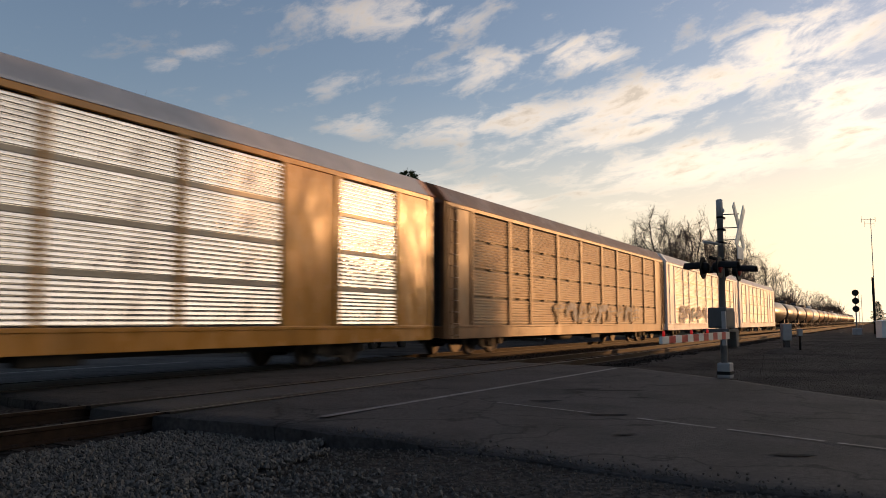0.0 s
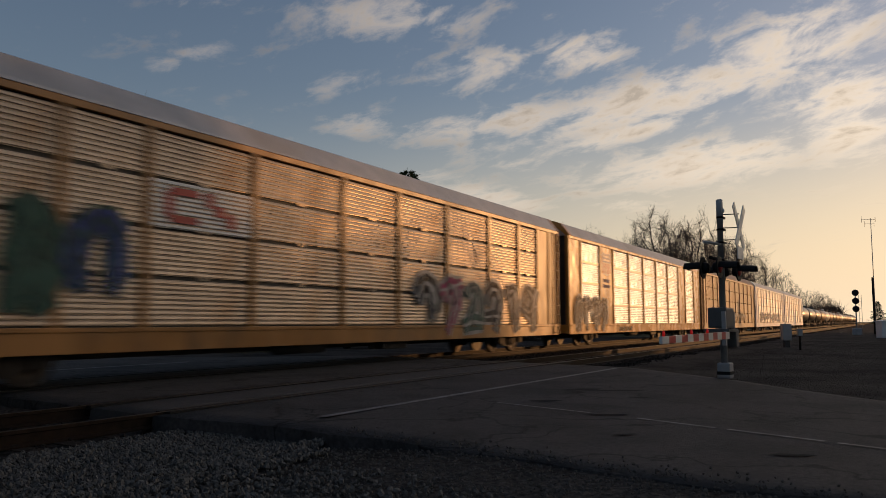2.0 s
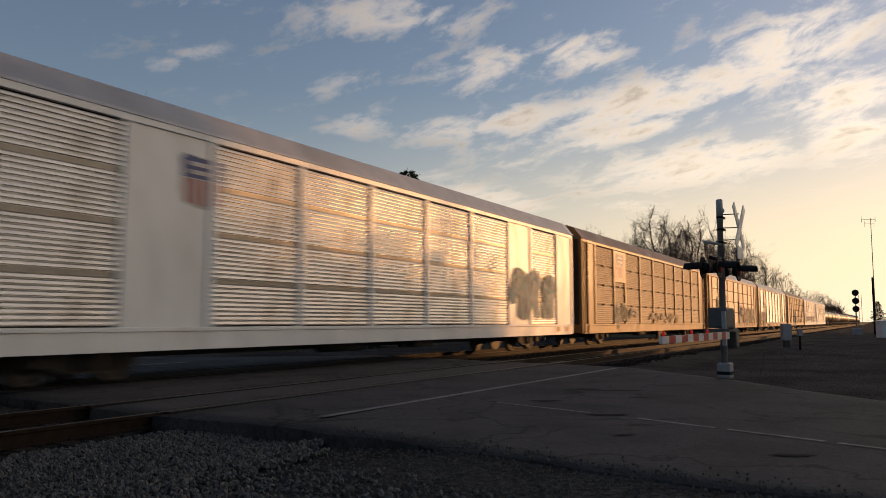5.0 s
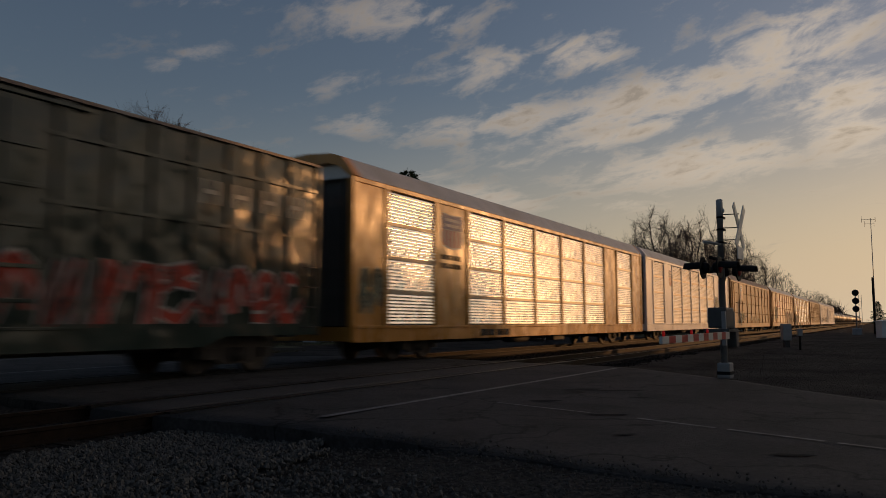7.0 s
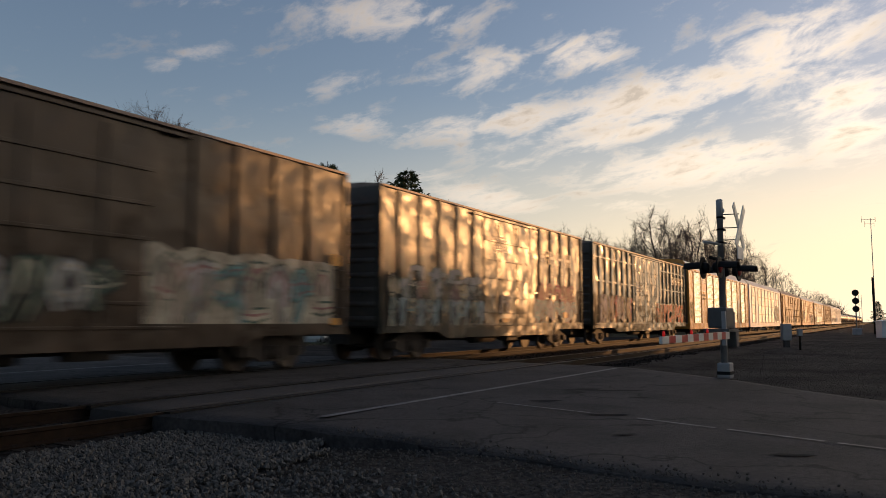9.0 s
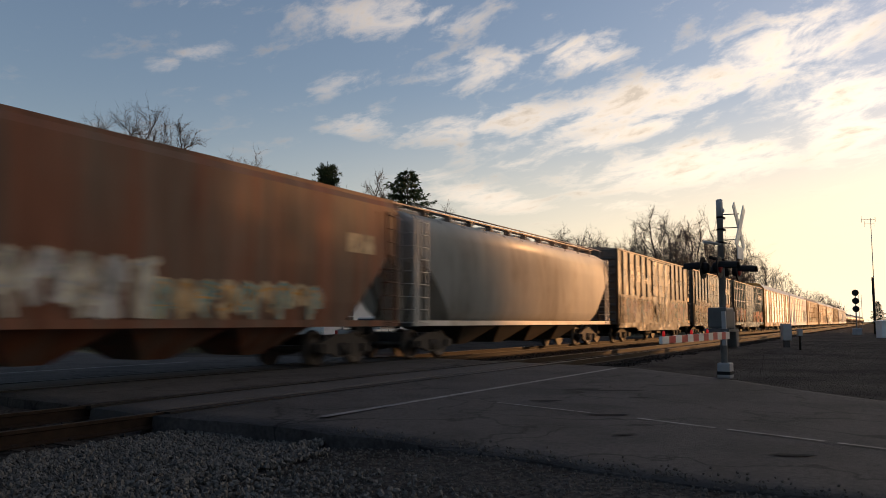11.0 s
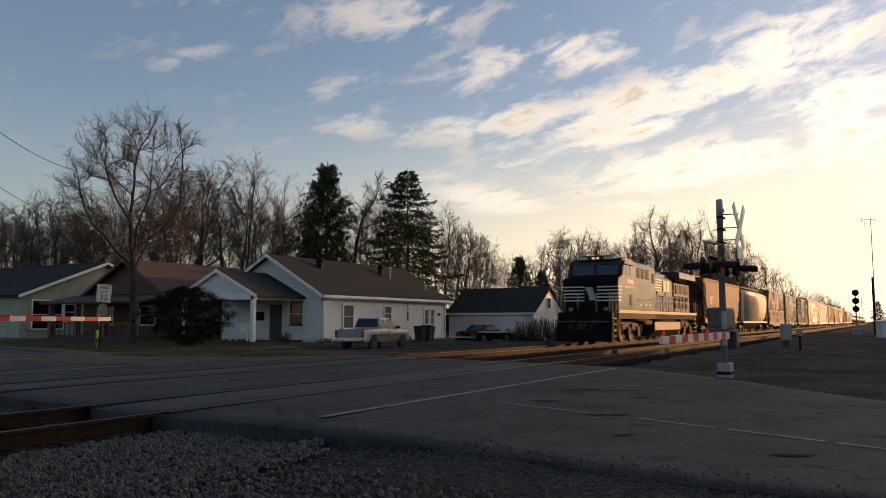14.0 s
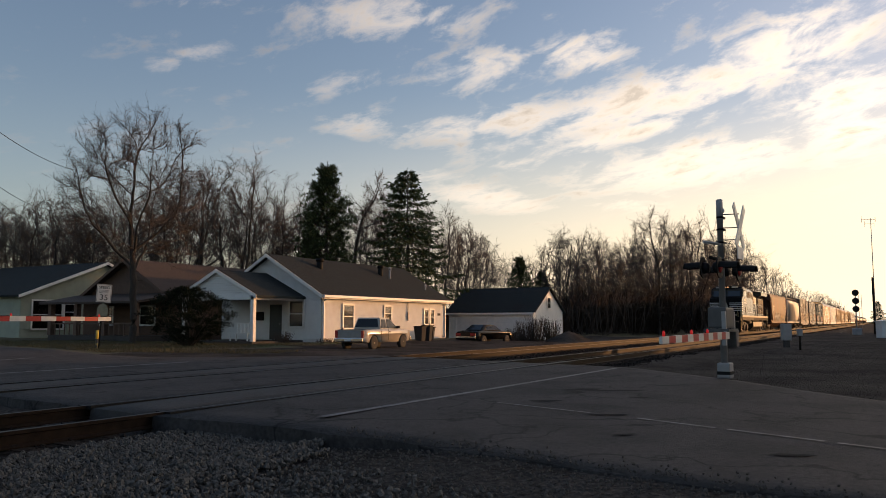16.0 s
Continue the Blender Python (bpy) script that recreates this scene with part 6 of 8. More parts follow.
def speed_sign():
    x, y = spot(34, -14.9)
    t = thing("speed_limit_sign", "white speed limit sign on a thin steel post", "road sign", pose(x, y, -0.05, 0, 3, HEAD - 90 + 34))
    bm = B()
    tube(bm, (0, 0.03, -0.2), (0, 0.03, 2.75), 0.03, n=6)
    part("post", bm, M["tie"], t)
    bm = B()
    box(bm, -0.305, 0.305, -0.008, 0.008, 2.02, 2.80, 0.004)
    plate = part("sign_plate", bm, M["signwhite"], t, "white plate with a black border")
    bm = B()
    for a in ((-0.285, 0.285, 2.04, 2.052), (-0.285, 0.285, 2.768, 2.78), (-0.285, -0.273, 2.04, 2.78), (0.273, 0.285, 2.04, 2.78)):
        box(bm, a[0], a[1], -0.012, -0.008, a[2], a[3])
    part("border", bm, M["blackpaint"], plate)
    for text, size, z in (("SPEED", 0.17, 2.66), ("LIMIT", 0.17, 2.48), ("35", 0.36, 2.22)):
        writing(text, size, M["blackpaint"], plate, "writing", pose(0, -0.013, z, 90, 0, 0))
    bm = B()
    prism(bm, [(-0.22, 1.42), (0.22, 1.42), (0.22, 1.75), (0.14, 1.90), (0.0, 1.98), (-0.14, 1.90), (-0.22, 1.75)], -0.008, 0.008, "y")
    part("small_plate", bm, material("weathered_green_plate", (0.16, 0.17, 0.13), 0.5, vary=0.2, scale=8), t, "weathered rounded plate")
    x, y = spot(33.0, -14.55)
    p = thing("marker_post", "low yellow marker post in the verge", "post", pose(x, y, -0.1))
    bm = B()
    tube(bm, (0, 0, -0.1), (0, 0, 0.75), 0.055, n=10)
    part("post", bm, M["yellowline"], p)
    bm = B()
    tube(bm, (0, 0, 0.50), (0, 0, 0.86), 0.058, n=10)
    part("reflector", bm, material("yellow_reflector", (0.6, 0.42, 0.06), 0.4), p)


def trackside():
    # relay cabinet on a post, junction post, wayside signal, radio mast, white shed
    t = thing("relay_cabinet", "grey metal relay cabinet on a concrete foot", "cabinet", pose(*spot(36, 15.75), -0.15, 0, 0, HEAD - 90))
    bm = B()
    box(bm, -0.2, 0.2, -0.15, 0.15, 0.42, 1.18, 0.02)
    part("cabinet_box", bm, M["galvpole"], t)
    bm = B()
    box(bm, -0.12, 0.12, -0.1, 0.1, -0.2, 0.42)
    part("pedestal", bm, M["concrete"], t)
    bm = B()
    box(bm, -0.17, 0.17, -0.157, -0.15, 0.46, 1.12)
    part("door", bm, M["galvpole"], t)
    t = thing("junction_post", "short grey junction box on a post", "cabinet", pose(*spot(36.5, 16.6), -0.15, 0, 0, HEAD - 90))
    bm = B()
    tube(bm, (0, 0, -0.1), (0, 0, 0.75), 0.05, n=10)
    part("post", bm, M["tie"], t)
    bm = B()
    box(bm, -0.11, 0.11, -0.09, 0.09, 0.62, 0.95, 0.02)
    part("junction_box", bm, M["galvpole"], t)
    t = thing("wayside_signal", "black three-light railway signal on a mast", "railway signal", pose(*spot(82, 43.3), -0.3, 0, 0, HEAD - 90 - 25))
    bm = B()
    tube(bm, (0, 0, 0), (0, 0, 4.6), 0.07, n=10)
    part("mast", bm, M["galvpole"], t)
    for z in (4.45, 3.6, 2.75):
        bm = B()
        lathe(bm, [(-0.12, 0.30), (0.0, 0.34), (0.08, 0.30)], 20, "y", (0, -0.12, z))
        part("signal_head", bm, M["blackpaint"], t, "round black signal head")
    bm = B()
    box(bm, -0.45, 0.45, -0.4, 0.4, -0.1, 0.75, 0.08)
    part("case", bm, M["galvpole"], t)
    bm = B()
    tube(bm, (0.3, 0, 0), (0.3, 0, 4.2), 0.02, n=5), tube(bm, (0.55, 0, 0), (0.55, 0, 4.2), 0.02, n=5)
    for i in range(11):
        tube(bm, (0.3, 0, 0.3 + 0.36 * i), (0.55, 0, 0.3 + 0.36 * i), 0.012, n=4)
    part("ladder", bm, M["galvpole"], t)
    t = thing("radio_mast", "slim steel radio mast with antennas", "mast", pose(*spot(84, 46.3), -0.3, 0, 0, HEAD - 90))
    bm = B()
    tube(bm, (0, 0, 0), (0, 0, 6.2), 0.11, n=8)
    part("lower_pole", bm, M["tie"], t)
    bm = B()
    tube(bm, (0.12, 0, 0), (0.12, 0, 12.6), 0.06, 0.035, n=8)
    part("upper_pole", bm, M["galvpole"], t)
    for z, w in ((12.5, 1.0), (12.0, 0.7)):
        bm = B()
        tube(bm, (0.12 - w, 0, z), (0.12 + w * 0.5, 0, z), 0.022, n=5)
        tube(bm, (0.12 - w, 0, z - 0.35), (0.12 - w, 0, z + 0.3), 0.018, n=5)
        tube(bm, (0.12 + w * 0.5, 0, z - 0.3), (0.12 + w * 0.5, 0, z + 0.25), 0.018, n=5)
        part("antenna", bm, M["galvpole"], t)
    t = thing("equipment_shed", "small white metal equipment shed by the track", "shed", pose(*spot(66, 37.9), -0.35, 0, 0, HEAD - 90 - 12))
    bm = B()
    box(bm, -1.1, 1.1, -0.8, 0.8, 0.1, 1.55, 0.03)
    part("wall", bm, M["trim"], t)
    bm = B()
    prism(bm, [(-1.2, 1.55), (0, 1.68), (1.2, 1.55), (1.2, 1.50), (-1.2, 1.50)], -0.9, 0.9, "y")
    part("roof", bm, M["trim"], t)


crossing_signal()
far_gate()
speed_sign()
trackside()


# ---- houses ----
def siding_wall(bm, x0, x1, z0, z1, y, step=0.135):
    """Lapped boards on a wall facing -y."""
    n = max(1, round((z1 - z0) / step))
    for i in range(n):
        a, b = z0 + (z1 - z0) * i / n, z0 + (z1 - z0) * (i + 1) / n
        v = [bm.verts.new(p) for p in ((x0, y - 0.05, a), (x1, y - 0.05, a), (x1, y - 0.008, b), (x0, y - 0.008, b), (x0, y, a), (x1, y, a))]
        bm.faces.new((v[0], v[1], v[2], v[3])), bm.faces.new((v[4], v[5], v[1], v[0]))


def gable_siding(bm, y0, y1, z0, zr, x, step=0.135, sgn=-1):
    """Lapped boards on a gable triangle facing along sgn x."""
    n = max(1, round((zr - z0) / step))
    ym, hw = (y0 + y1) / 2, (y1 - y0) / 2
    for i in range(n):
        a, b = z0 + (zr - z0) * i / n, z0 + (zr - z0) * (i + 1) / n
        wa, wb = hw * (1 - i / n), hw * (1 - (i + 1) / n)
        q = [(x + sgn * 0.05, ym - wa, a), (x + sgn * 0.05, ym + wa, a), (x + sgn * 0.008, ym + wb, b), (x + sgn * 0.008, ym - wb, b)]
        bm.faces.new([bm.verts.new(p) for p in q])


def side_siding(bm, y0, y1, z0, z1, x, step=0.135, sgn=-1):
    n = max(1, round((z1 - z0) / step))
    for i in range(n):
        a, b = z0 + (z1 - z0) * i / n, z0 + (z1 - z0) * (i + 1) / n
        bm.faces.new([bm.verts.new(p) for p in ((x + sgn * 0.05, y0, a), (x + sgn * 0.05, y1, a), (x + sgn * 0.008, y1, b), (x + sgn * 0.008, y0, b))])
        bm.faces.new([bm.verts.new(p) for p in ((x + sgn * 0.05, y0, a), (x + sgn * 0.05, y1, a), (x, y1, a), (x, y0, a))])


def window_in(parent, axis, u0, u1, z0, z1, at, curtain=False):
    """A sash window with frame, sill and two panes; axis y: on a wall facing -y, axis x: on a wall facing -x."""
    def put(name, a0, a1, b0, b1, d0, d1, mat, par):
        bm = B()
        if axis == "y":
            box(bm, a0, a1, at - d1, at - d0, b0, b1)
        else:
            box(bm, at - d1, at - d0, a0, a1, b0, b1)
        return part(name, bm, mat, par)
    w = put("window", u0, u1, z0, z1, -0.06, 0.006, M["blackpaint"] if not curtain else M["curtain"], parent)
    t = 0.09
    for n, a in (("jamb", (u0 - t, u0 + 0.02, z0 - t, z1 + t)), ("jamb", (u1 - 0.02, u1 + t, z0 - t, z1 + t)), ("head", (u0, u1, z1 - 0.02, z1 + t)), ("sill", (u0 - t, u1 + t, z0 - t, z0 + 0.02)), ("meeting_rail", (u0, u1, (z0 + z1) / 2 - 0.025, (z0 + z1) / 2 + 0.025))):
        put(n, *a, 0.0, 0.055, M["trim"], w)
    for a, b in ((z0, (z0 + z1) / 2), ((z0 + z1) / 2, z1)):
        put("pane", u0 + 0.03, u1 - 0.03, a + 0.03, b - 0.03, 0.018, 0.024, M["pane"], w)


def clear_pane():
    m = bpy.data.materials.new("window_pane")
    m.use_nodes = True
    b = m.node_tree.nodes["Principled BSDF"]
    b.inputs["Roughness"].default_value, b.inputs["Transmission Weight"].default_value, b.inputs["IOR"].default_value = 0.03, 1.0, 1.45
    return m


M["pane"] = clear_pane()
M["curtain"] = material("pale_blind", (0.45, 0.40, 0.33), 0.8, vary=0.15, scale=5)
M["brownroof"] = material("brown_shingles", (0.060, 0.042, 0.034), 0.9, vary=0.35, scale=9, bump=0.01, bump_scale=30, second=(0.045, 0.031, 0.025), patch_scale=0.5)
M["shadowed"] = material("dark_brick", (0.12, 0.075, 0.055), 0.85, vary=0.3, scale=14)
M["doorpaint"] = material("dark_door_paint", (0.03, 0.035, 0.035), 0.5, vary=0.15, scale=3)


def gable_roof(name, parent, x0, x1, y0, y1, ze, zr, mat, over=0.35, thick=0.12, ridge="x"):
    bm = B()
    if ridge == "x":
        ym = (y0 + y1) / 2
        k = (zr - ze) / (ym - y0)
        prof = [(y0 - over, ze - over * k), (ym, zr), (y1 + over, ze - over * k), (y1 + over, ze - over * k + thick), (ym, zr + thick), (y0 - over, ze - over * k + thick)]
        prism(bm, prof, x0 - over, x1 + over, "x")
    else:
        xm = (x0 + x1) / 2
        k = (zr - ze) / (xm - x0)
        prof = [(x0 - over, ze - over * k), (xm, zr), (x1 + over, ze - over * k), (x1 + over, ze - over * k + thick), (xm, zr + thick), (x0 - over, ze - over * k + thick)]
        prism(bm, prof, y0 - over, y1 + over, "y")
    return part(name, bm, mat, parent)


def rake_boards(parent, x, y0, y1, ze, zr, over, sgn=-1, mat=None):
    """White boards along the two slopes of a gable facing along x."""
    ym = (y0 + y1) / 2
    k = (zr - ze) / (ym - y0)
    for a, za, b in ((y0 - over, ze - over * k, ym), (y1 + over, ze - over * k, ym)):
        bm = B()
        prism(bm, [(a, za - 0.06), (b, zr - 0.06), (b, zr + 0.14), (a, za + 0.14)], x + sgn * 0.02, x + sgn * 0.06, "x")
        part("rake_board", bm, mat or M["trim"], parent)


def white_house():
    h = thing("house", "white clapboard bungalow with grey shingle roof and corner porch", "house")
    x0, x1, y0, y1, zb, ze, zr = 35.0, 49.2, 27.5, 35.1, -0.3, 2.72, 4.95
    bm = B()
    box(bm, x0, x1, y0, y1, zb, ze)
    prism(bm, [(y0, ze), ((y0 + y1) / 2, zr), (y1, ze)], x0, x1, "x")
    part("wall", bm, M["siding"], h)
    bm = B()
    siding_wall(bm, x0, x1, 0.15, ze, y0)
    side_siding(bm, y0, y1, 0.15, ze, x0)
    gable_siding(bm, y0, y1, ze, zr, x0)
    part("siding", bm, M["siding"], h, "white lapped siding")
    roof = gable_roof("roof", h, x0, x1, y0, y1, ze + 0.02, zr + 0.02, M["shingle"], 0.4)
    rake_boards(h, x0 - 0.4, y0, y1, ze, zr, 0.4)
    bm = B()
    k = (zr - ze) / 3.8
    box(bm, x0 - 0.4, x1 + 0.4, y0 - 0.55, y0 - 0.41, ze - 0.4 * k - 0.02, ze - 0.4 * k + 0.14, 0.03)
    part("gutter", bm, M["trim"], h)
    bm = B()
    box(bm, x0 - 0.35, x1 + 0.35, y0 - 0.42, y0, ze - 0.30, ze - 0.26)
    part("soffit", bm, M["trim"], h)
    for x in (x0 + 0.12, x1 - 0.12):
        bm = B()
        box(bm, x - 0.05, x + 0.05, y0 - 0.12, y0 - 0.03, 0.0, 2.3)
        tube(bm, (x, y0 - 0.07, 2.3), (x, y0 - 0.45, 2.5), 0.045, n=6)
        part("downpipe", bm, M["trim"], h)
    for a, b, z0, z1, c in ((36.95, 37.95, 0.75, 2.1, True), (41.3, 42.05, 1.2, 2.1, True), (46.2, 46.75, 0.95, 1.95, True), (47.0, 47.55, 0.95, 1.95, True)):
        window_in(h, "y", a, b, z0, z1, y0 - 0.052, c)
    window_in(h, "x", 28.75, 29.75, 0.85, 2.3, x0 - 0.052)
    bm = B()
    box(bm, 44.0, 44.12, y0 - 0.14, y0 - 0.04, 1.2, 1.75, 0.02)
    tube(bm, (44.06, y0 - 0.09, 1.7), (44.06, y0 - 0.09, 2.6), 0.03, n=6)
    part("electric_meter", bm, M["galvpole"], h)
    bm = B()
    box(bm, 48.1, 48.5, y0 - 0.05, y0 - 0.03, 1.55, 1.72)
    part("house_plate", bm, M["blackpaint"], h)
    # roof pipes
    for x, y, z0, z1, r in ((38.2, 30.2, 4.3, 5.0, 0.20), (44.6, 30.0, 4.2, 4.95, 0.18), (45.2, 29.6, 3.9, 4.85, 0.08), (48.0, 28.4, 3.2, 3.75, 0.05)):
        bm = B()
        tube(bm, (x, y, z0 - 0.4), (x, y, z1), r, n=10)
        tube(bm, (x, y, z1 - 0.18), (x, y, z1 + 0.02), r * 1.25, n=10)
        part("flue", bm, M["blackpaint"] if r > 0.1 else M["galvpole"], h)
    # porch on the road side: gable roof on posts
    px0, py0, py1, pe, pr = 31.0, 28.9, 34.2, 2.55, 3.85
    gable_roof("porch_roof", h, px0 + 0.25, x0 - 0.25, py0, py1, pe, pr, M["shingle"], 0.3)
    rake_boards(h, px0 - 0.05, py0, py1, pe, pr, 0.3)
    bm = B()
    gable_siding(bm, py0, py1, pe, pr, px0 + 0.1)
    box(bm, px0 + 0.02, px0 + 0.2, py0, py1, pe - 0.25, pe)
    box(bm, px0 + 0.02, x0, py0, py0 + 0.18, pe - 0.25, pe)
    part("porch_gable", bm, M["siding"], h)
    for y in (py0 + 0.1, py1 - 0.1):
        bm = B()
        box(bm, px0 + 0.03, px0 + 0.25, y - 0.11, y + 0.11, 0.05, pe - 0.2, 0.015)
        part("porch_post", bm, M["trim"], h)
    bm = B()
    box(bm, px0 - 0.1, x0, py0 - 0.1, py1 + 0.1, -0.3, 0.08)
    part("porch_floor", bm, M["concrete"], h)
    bm = B()
    box(bm, x0 - 0.06, x0 - 0.03, 30.35, 31.25, 0.1, 2.12, 0.01)
    door = part("door", bm, M["doorpaint"], h, "dark front door")
    bm = B()
    tube(bm, (x0 - 0.1, 30.45, 1.0), (x0 - 0.06, 30.45, 1.0), 0.035, n=8)
    part("door_knob", bm, M["galvpole"], door)
    bm = B()
    box(bm, x0 - 0.18, x0 - 0.03, 31.7, 32.2, 1.2, 1.7, 0.02)
    part("mail_box", bm, M["blackpaint"], h)
    # white bench on the porch
    b = thing("porch_bench", "white slatted porch bench", "bench", pose(32.2, 30.6, 0.08, 0, 0, 180))
    for i in range(5):
        bm = B()
        box(bm, -0.06, -0.03, -0.6 + 0.26 * i, -0.5 + 0.26 * i, 0.45, 0.95)
        part("slat", bm, M["trim"], b)
    bm = B()
    box(bm, -0.06, 0.45, -0.65, 0.65, 0.40, 0.45)
    box(bm, -0.07, -0.02, -0.65, 0.65, 0.93, 1.0)
    part("seat", bm, M["trim"], b)
    for x in (-0.03, 0.42):
        for y in (-0.62, 0.62):
            bm = B()
            box(bm, x - 0.03, x + 0.03, y - 0.03, y + 0.03, 0, 0.42)
            part("leg", bm, M["trim"], b)


def garage():
    cx, cy = spot(65, 7.5)
    g = thing("garage", "white two-door garage with dark shingle roof", "garage")
    x0, x1, y0, y1, zb, ze, zr = cx, cx + 6.8, cy, cy + 8.0, -0.6, 1.95, 4.0
    bm = B()
    box(bm, x0, x1, y0, y1, zb, ze)
    prism(bm, [(x0, ze), ((x0 + x1) / 2, zr), (x1, ze)], y0, y1, "y")
    part("wall", bm, M["siding"], g)
    bm = B()
    n = 11
    xm, hw = (x0 + x1) / 2, (x1 - x0) / 2
    for i in range(n):
        a, b = ze + (zr - ze) * i / n, ze + (zr - ze) * (i + 1) / n
        wa, wb = hw * (1 - i / n), hw * (1 - (i + 1) / n)
        bm.faces.new([bm.verts.new(p) for p in ((xm - wa, y0 - 0.028, a), (xm + wa, y0 - 0.028, a), (xm + wb, y0 - 0.006, b), (xm - wb, y0 - 0.006, b))])
    part("gable_siding", bm, M["siding"], g)
    gable_roof("roof", g, x0, x1, y0, y1, ze + 0.02, zr + 0.02, M["shingle"], 0.25, ridge="y")
    bm = B()
    box(bm, x0 - 0.36, x0 - 0.24, y0 - 0.25, y1 + 0.25, ze - 0.22, ze - 0.06)
    part("fascia", bm, M["trim"], g)
    for a, b in ((y0 + 0.7, y0 + 3.5), (y0 + 4.3, y0 + 7.2)):
        bm = B()
        for i in range(4):
            z = -0.5 + 0.52 * i
            box(bm, x0 - 0.05, x0 - 0.01, a, b, z + 0.015, z + 0.51, 0.008)
        d = part("garage_door", bm, M["trim"], g, "white panelled garage door")
        bm = B()
        for p in ((a - 0.12, a, -0.5, 1.68), (b, b + 0.12, -0.5, 1.68), (a - 0.12, b + 0.12, 1.58, 1.72)):
            box(bm, x0 - 0.06, x0 - 0.02, *p)
        part("door_trim", bm, M["trim"], g)
    window_in(g, "y", xm - 0.35, xm + 0.35, 2.3, 3.2, y0 - 0.03)


def bungalow(name, at, w, d, ze, zr, roofmat, wallmat, label, porch=True, opening=None):
    """A plain one-storey house whose gable faces the road, with a deep porch."""
    h = thing(name, label, "house", at)
    bm = B()
    box(bm, 0, d, 0, w, -0.4, ze)
    prism(bm, [(0, ze), (w / 2, zr), (w, ze)], 0, d, "x")
    part("wall", bm, wallmat, h)
    bm = B()
    gable_siding(bm, 0, w, ze, zr, 0)
    side_siding(bm, 0, w, 0.3, ze, 0)
    siding_wall(bm, 0, d, 0.3, ze, 0)
    part("siding", bm, wallmat, h)
    gable_roof("roof", h, 0, d, 0, w, ze + 0.02, zr + 0.02, roofmat, 0.5)
    rake_boards(h, -0.5, 0, w, ze, zr, 0.5, mat=M["shadowed"] if wallmat == M["shadowed"] else M["trim"])
    for y in (w * 0.2, w * 0.65):
        window_in(h, "x", y, y + 1.3, 0.9, 2.0, -0.052)
    # a dark sash panel stands in for the shaded porch opening
    if opening:
        window_in(h, "x", *opening, 0.3, 2.2, -0.052)
    if porch:
        bm = B()
        box(bm, -2.6, 0, 0.2, w - 0.2, -0.4, 0.25)
        part("porch_floor", bm, M["concrete"], h)
        bm = B()
        prism(bm, [(-3.0, ze - 0.35), (-3.0, ze - 0.22), (0, ze + 0.35), (0, ze + 0.2)], -0.3, w + 0.3, "y")
        part("porch_roof", bm, roofmat, h)
        for y in (0.4, w * 0.36, w * 0.66, w - 0.4):
            bm = B()
            box(bm, -2.7, -2.4, y - 0.15, y + 0.15, 0.25, ze - 0.25)
            part("porch_post", bm, M["shadowed"] if wallmat == M["shadowed"] else M["trim"], h)
        bm = B()
        for i in range(18):
            y = 0.4 + (w - 0.8) * i / 17
            box(bm, -2.6, -2.56, y - 0.03, y + 0.03, 0.25, 0.95)
        box(bm, -2.62, -2.52, 0.4, w - 0.4, 0.92, 1.0)
        part("porch_rail", bm, M["shadowed"] if wallmat == M["shadowed"] else M["trim"], h)
    return h


white_house()
garage()
bungalow("house", pose(33.5, 37.5, 0.05), 8.6, 12, 2.5, 4.9, M["brownroof"], M["shadowed"], "brown-roofed bungalow with a deep dark porch")
bungalow("house", pose(44.0, 50.0, 0.35, 0, 0, 90), 12.4, 12, 2.6, 5.0, M["shingle"], M["palegreen"], "pale green sided bungalow with a grey roof", False, (9.3, 11.6))
bungalow("house", pose(*spot(75, -40), 0.2), 9, 12, 2.5, 4.9, M["brownroof"], M["siding"], "small pale house half hidden by trees", porch=False)

# ---- trees ----
def mesh_raw(name, verts, faces, mat, smooth=False):
    me = bpy.data.meshes.new(name)
    me.from_pydata(verts, [], faces)
    me.materials.append(mat)
    if smooth:
        me.polygons.foreach_set("use_smooth", [True] * len(me.polygons))
    return me


def limb(verts, faces, pts, r0, r1, n):
    """A tapering limb through points."""
    base = None
    for i, p in enumerate(pts):
        d = (pts[min(i + 1, len(pts) - 1)] - pts[max(i - 1, 0)])
        q = d.to_track_quat("Z", "Y")
        r = r0 + (r1 - r0) * i / (len(pts) - 1)
        k = len(verts)
        for j in range(n):
            a = 2 * math.pi * j / n
            verts.append(p + q @ Vector((r * math.cos(a), r * math.sin(a), 0)))
        if base is not None:
            for j in range(n):
                faces.append((base + j, base + (j + 1) % n, k + (j + 1) % n, k + j))
        base = k


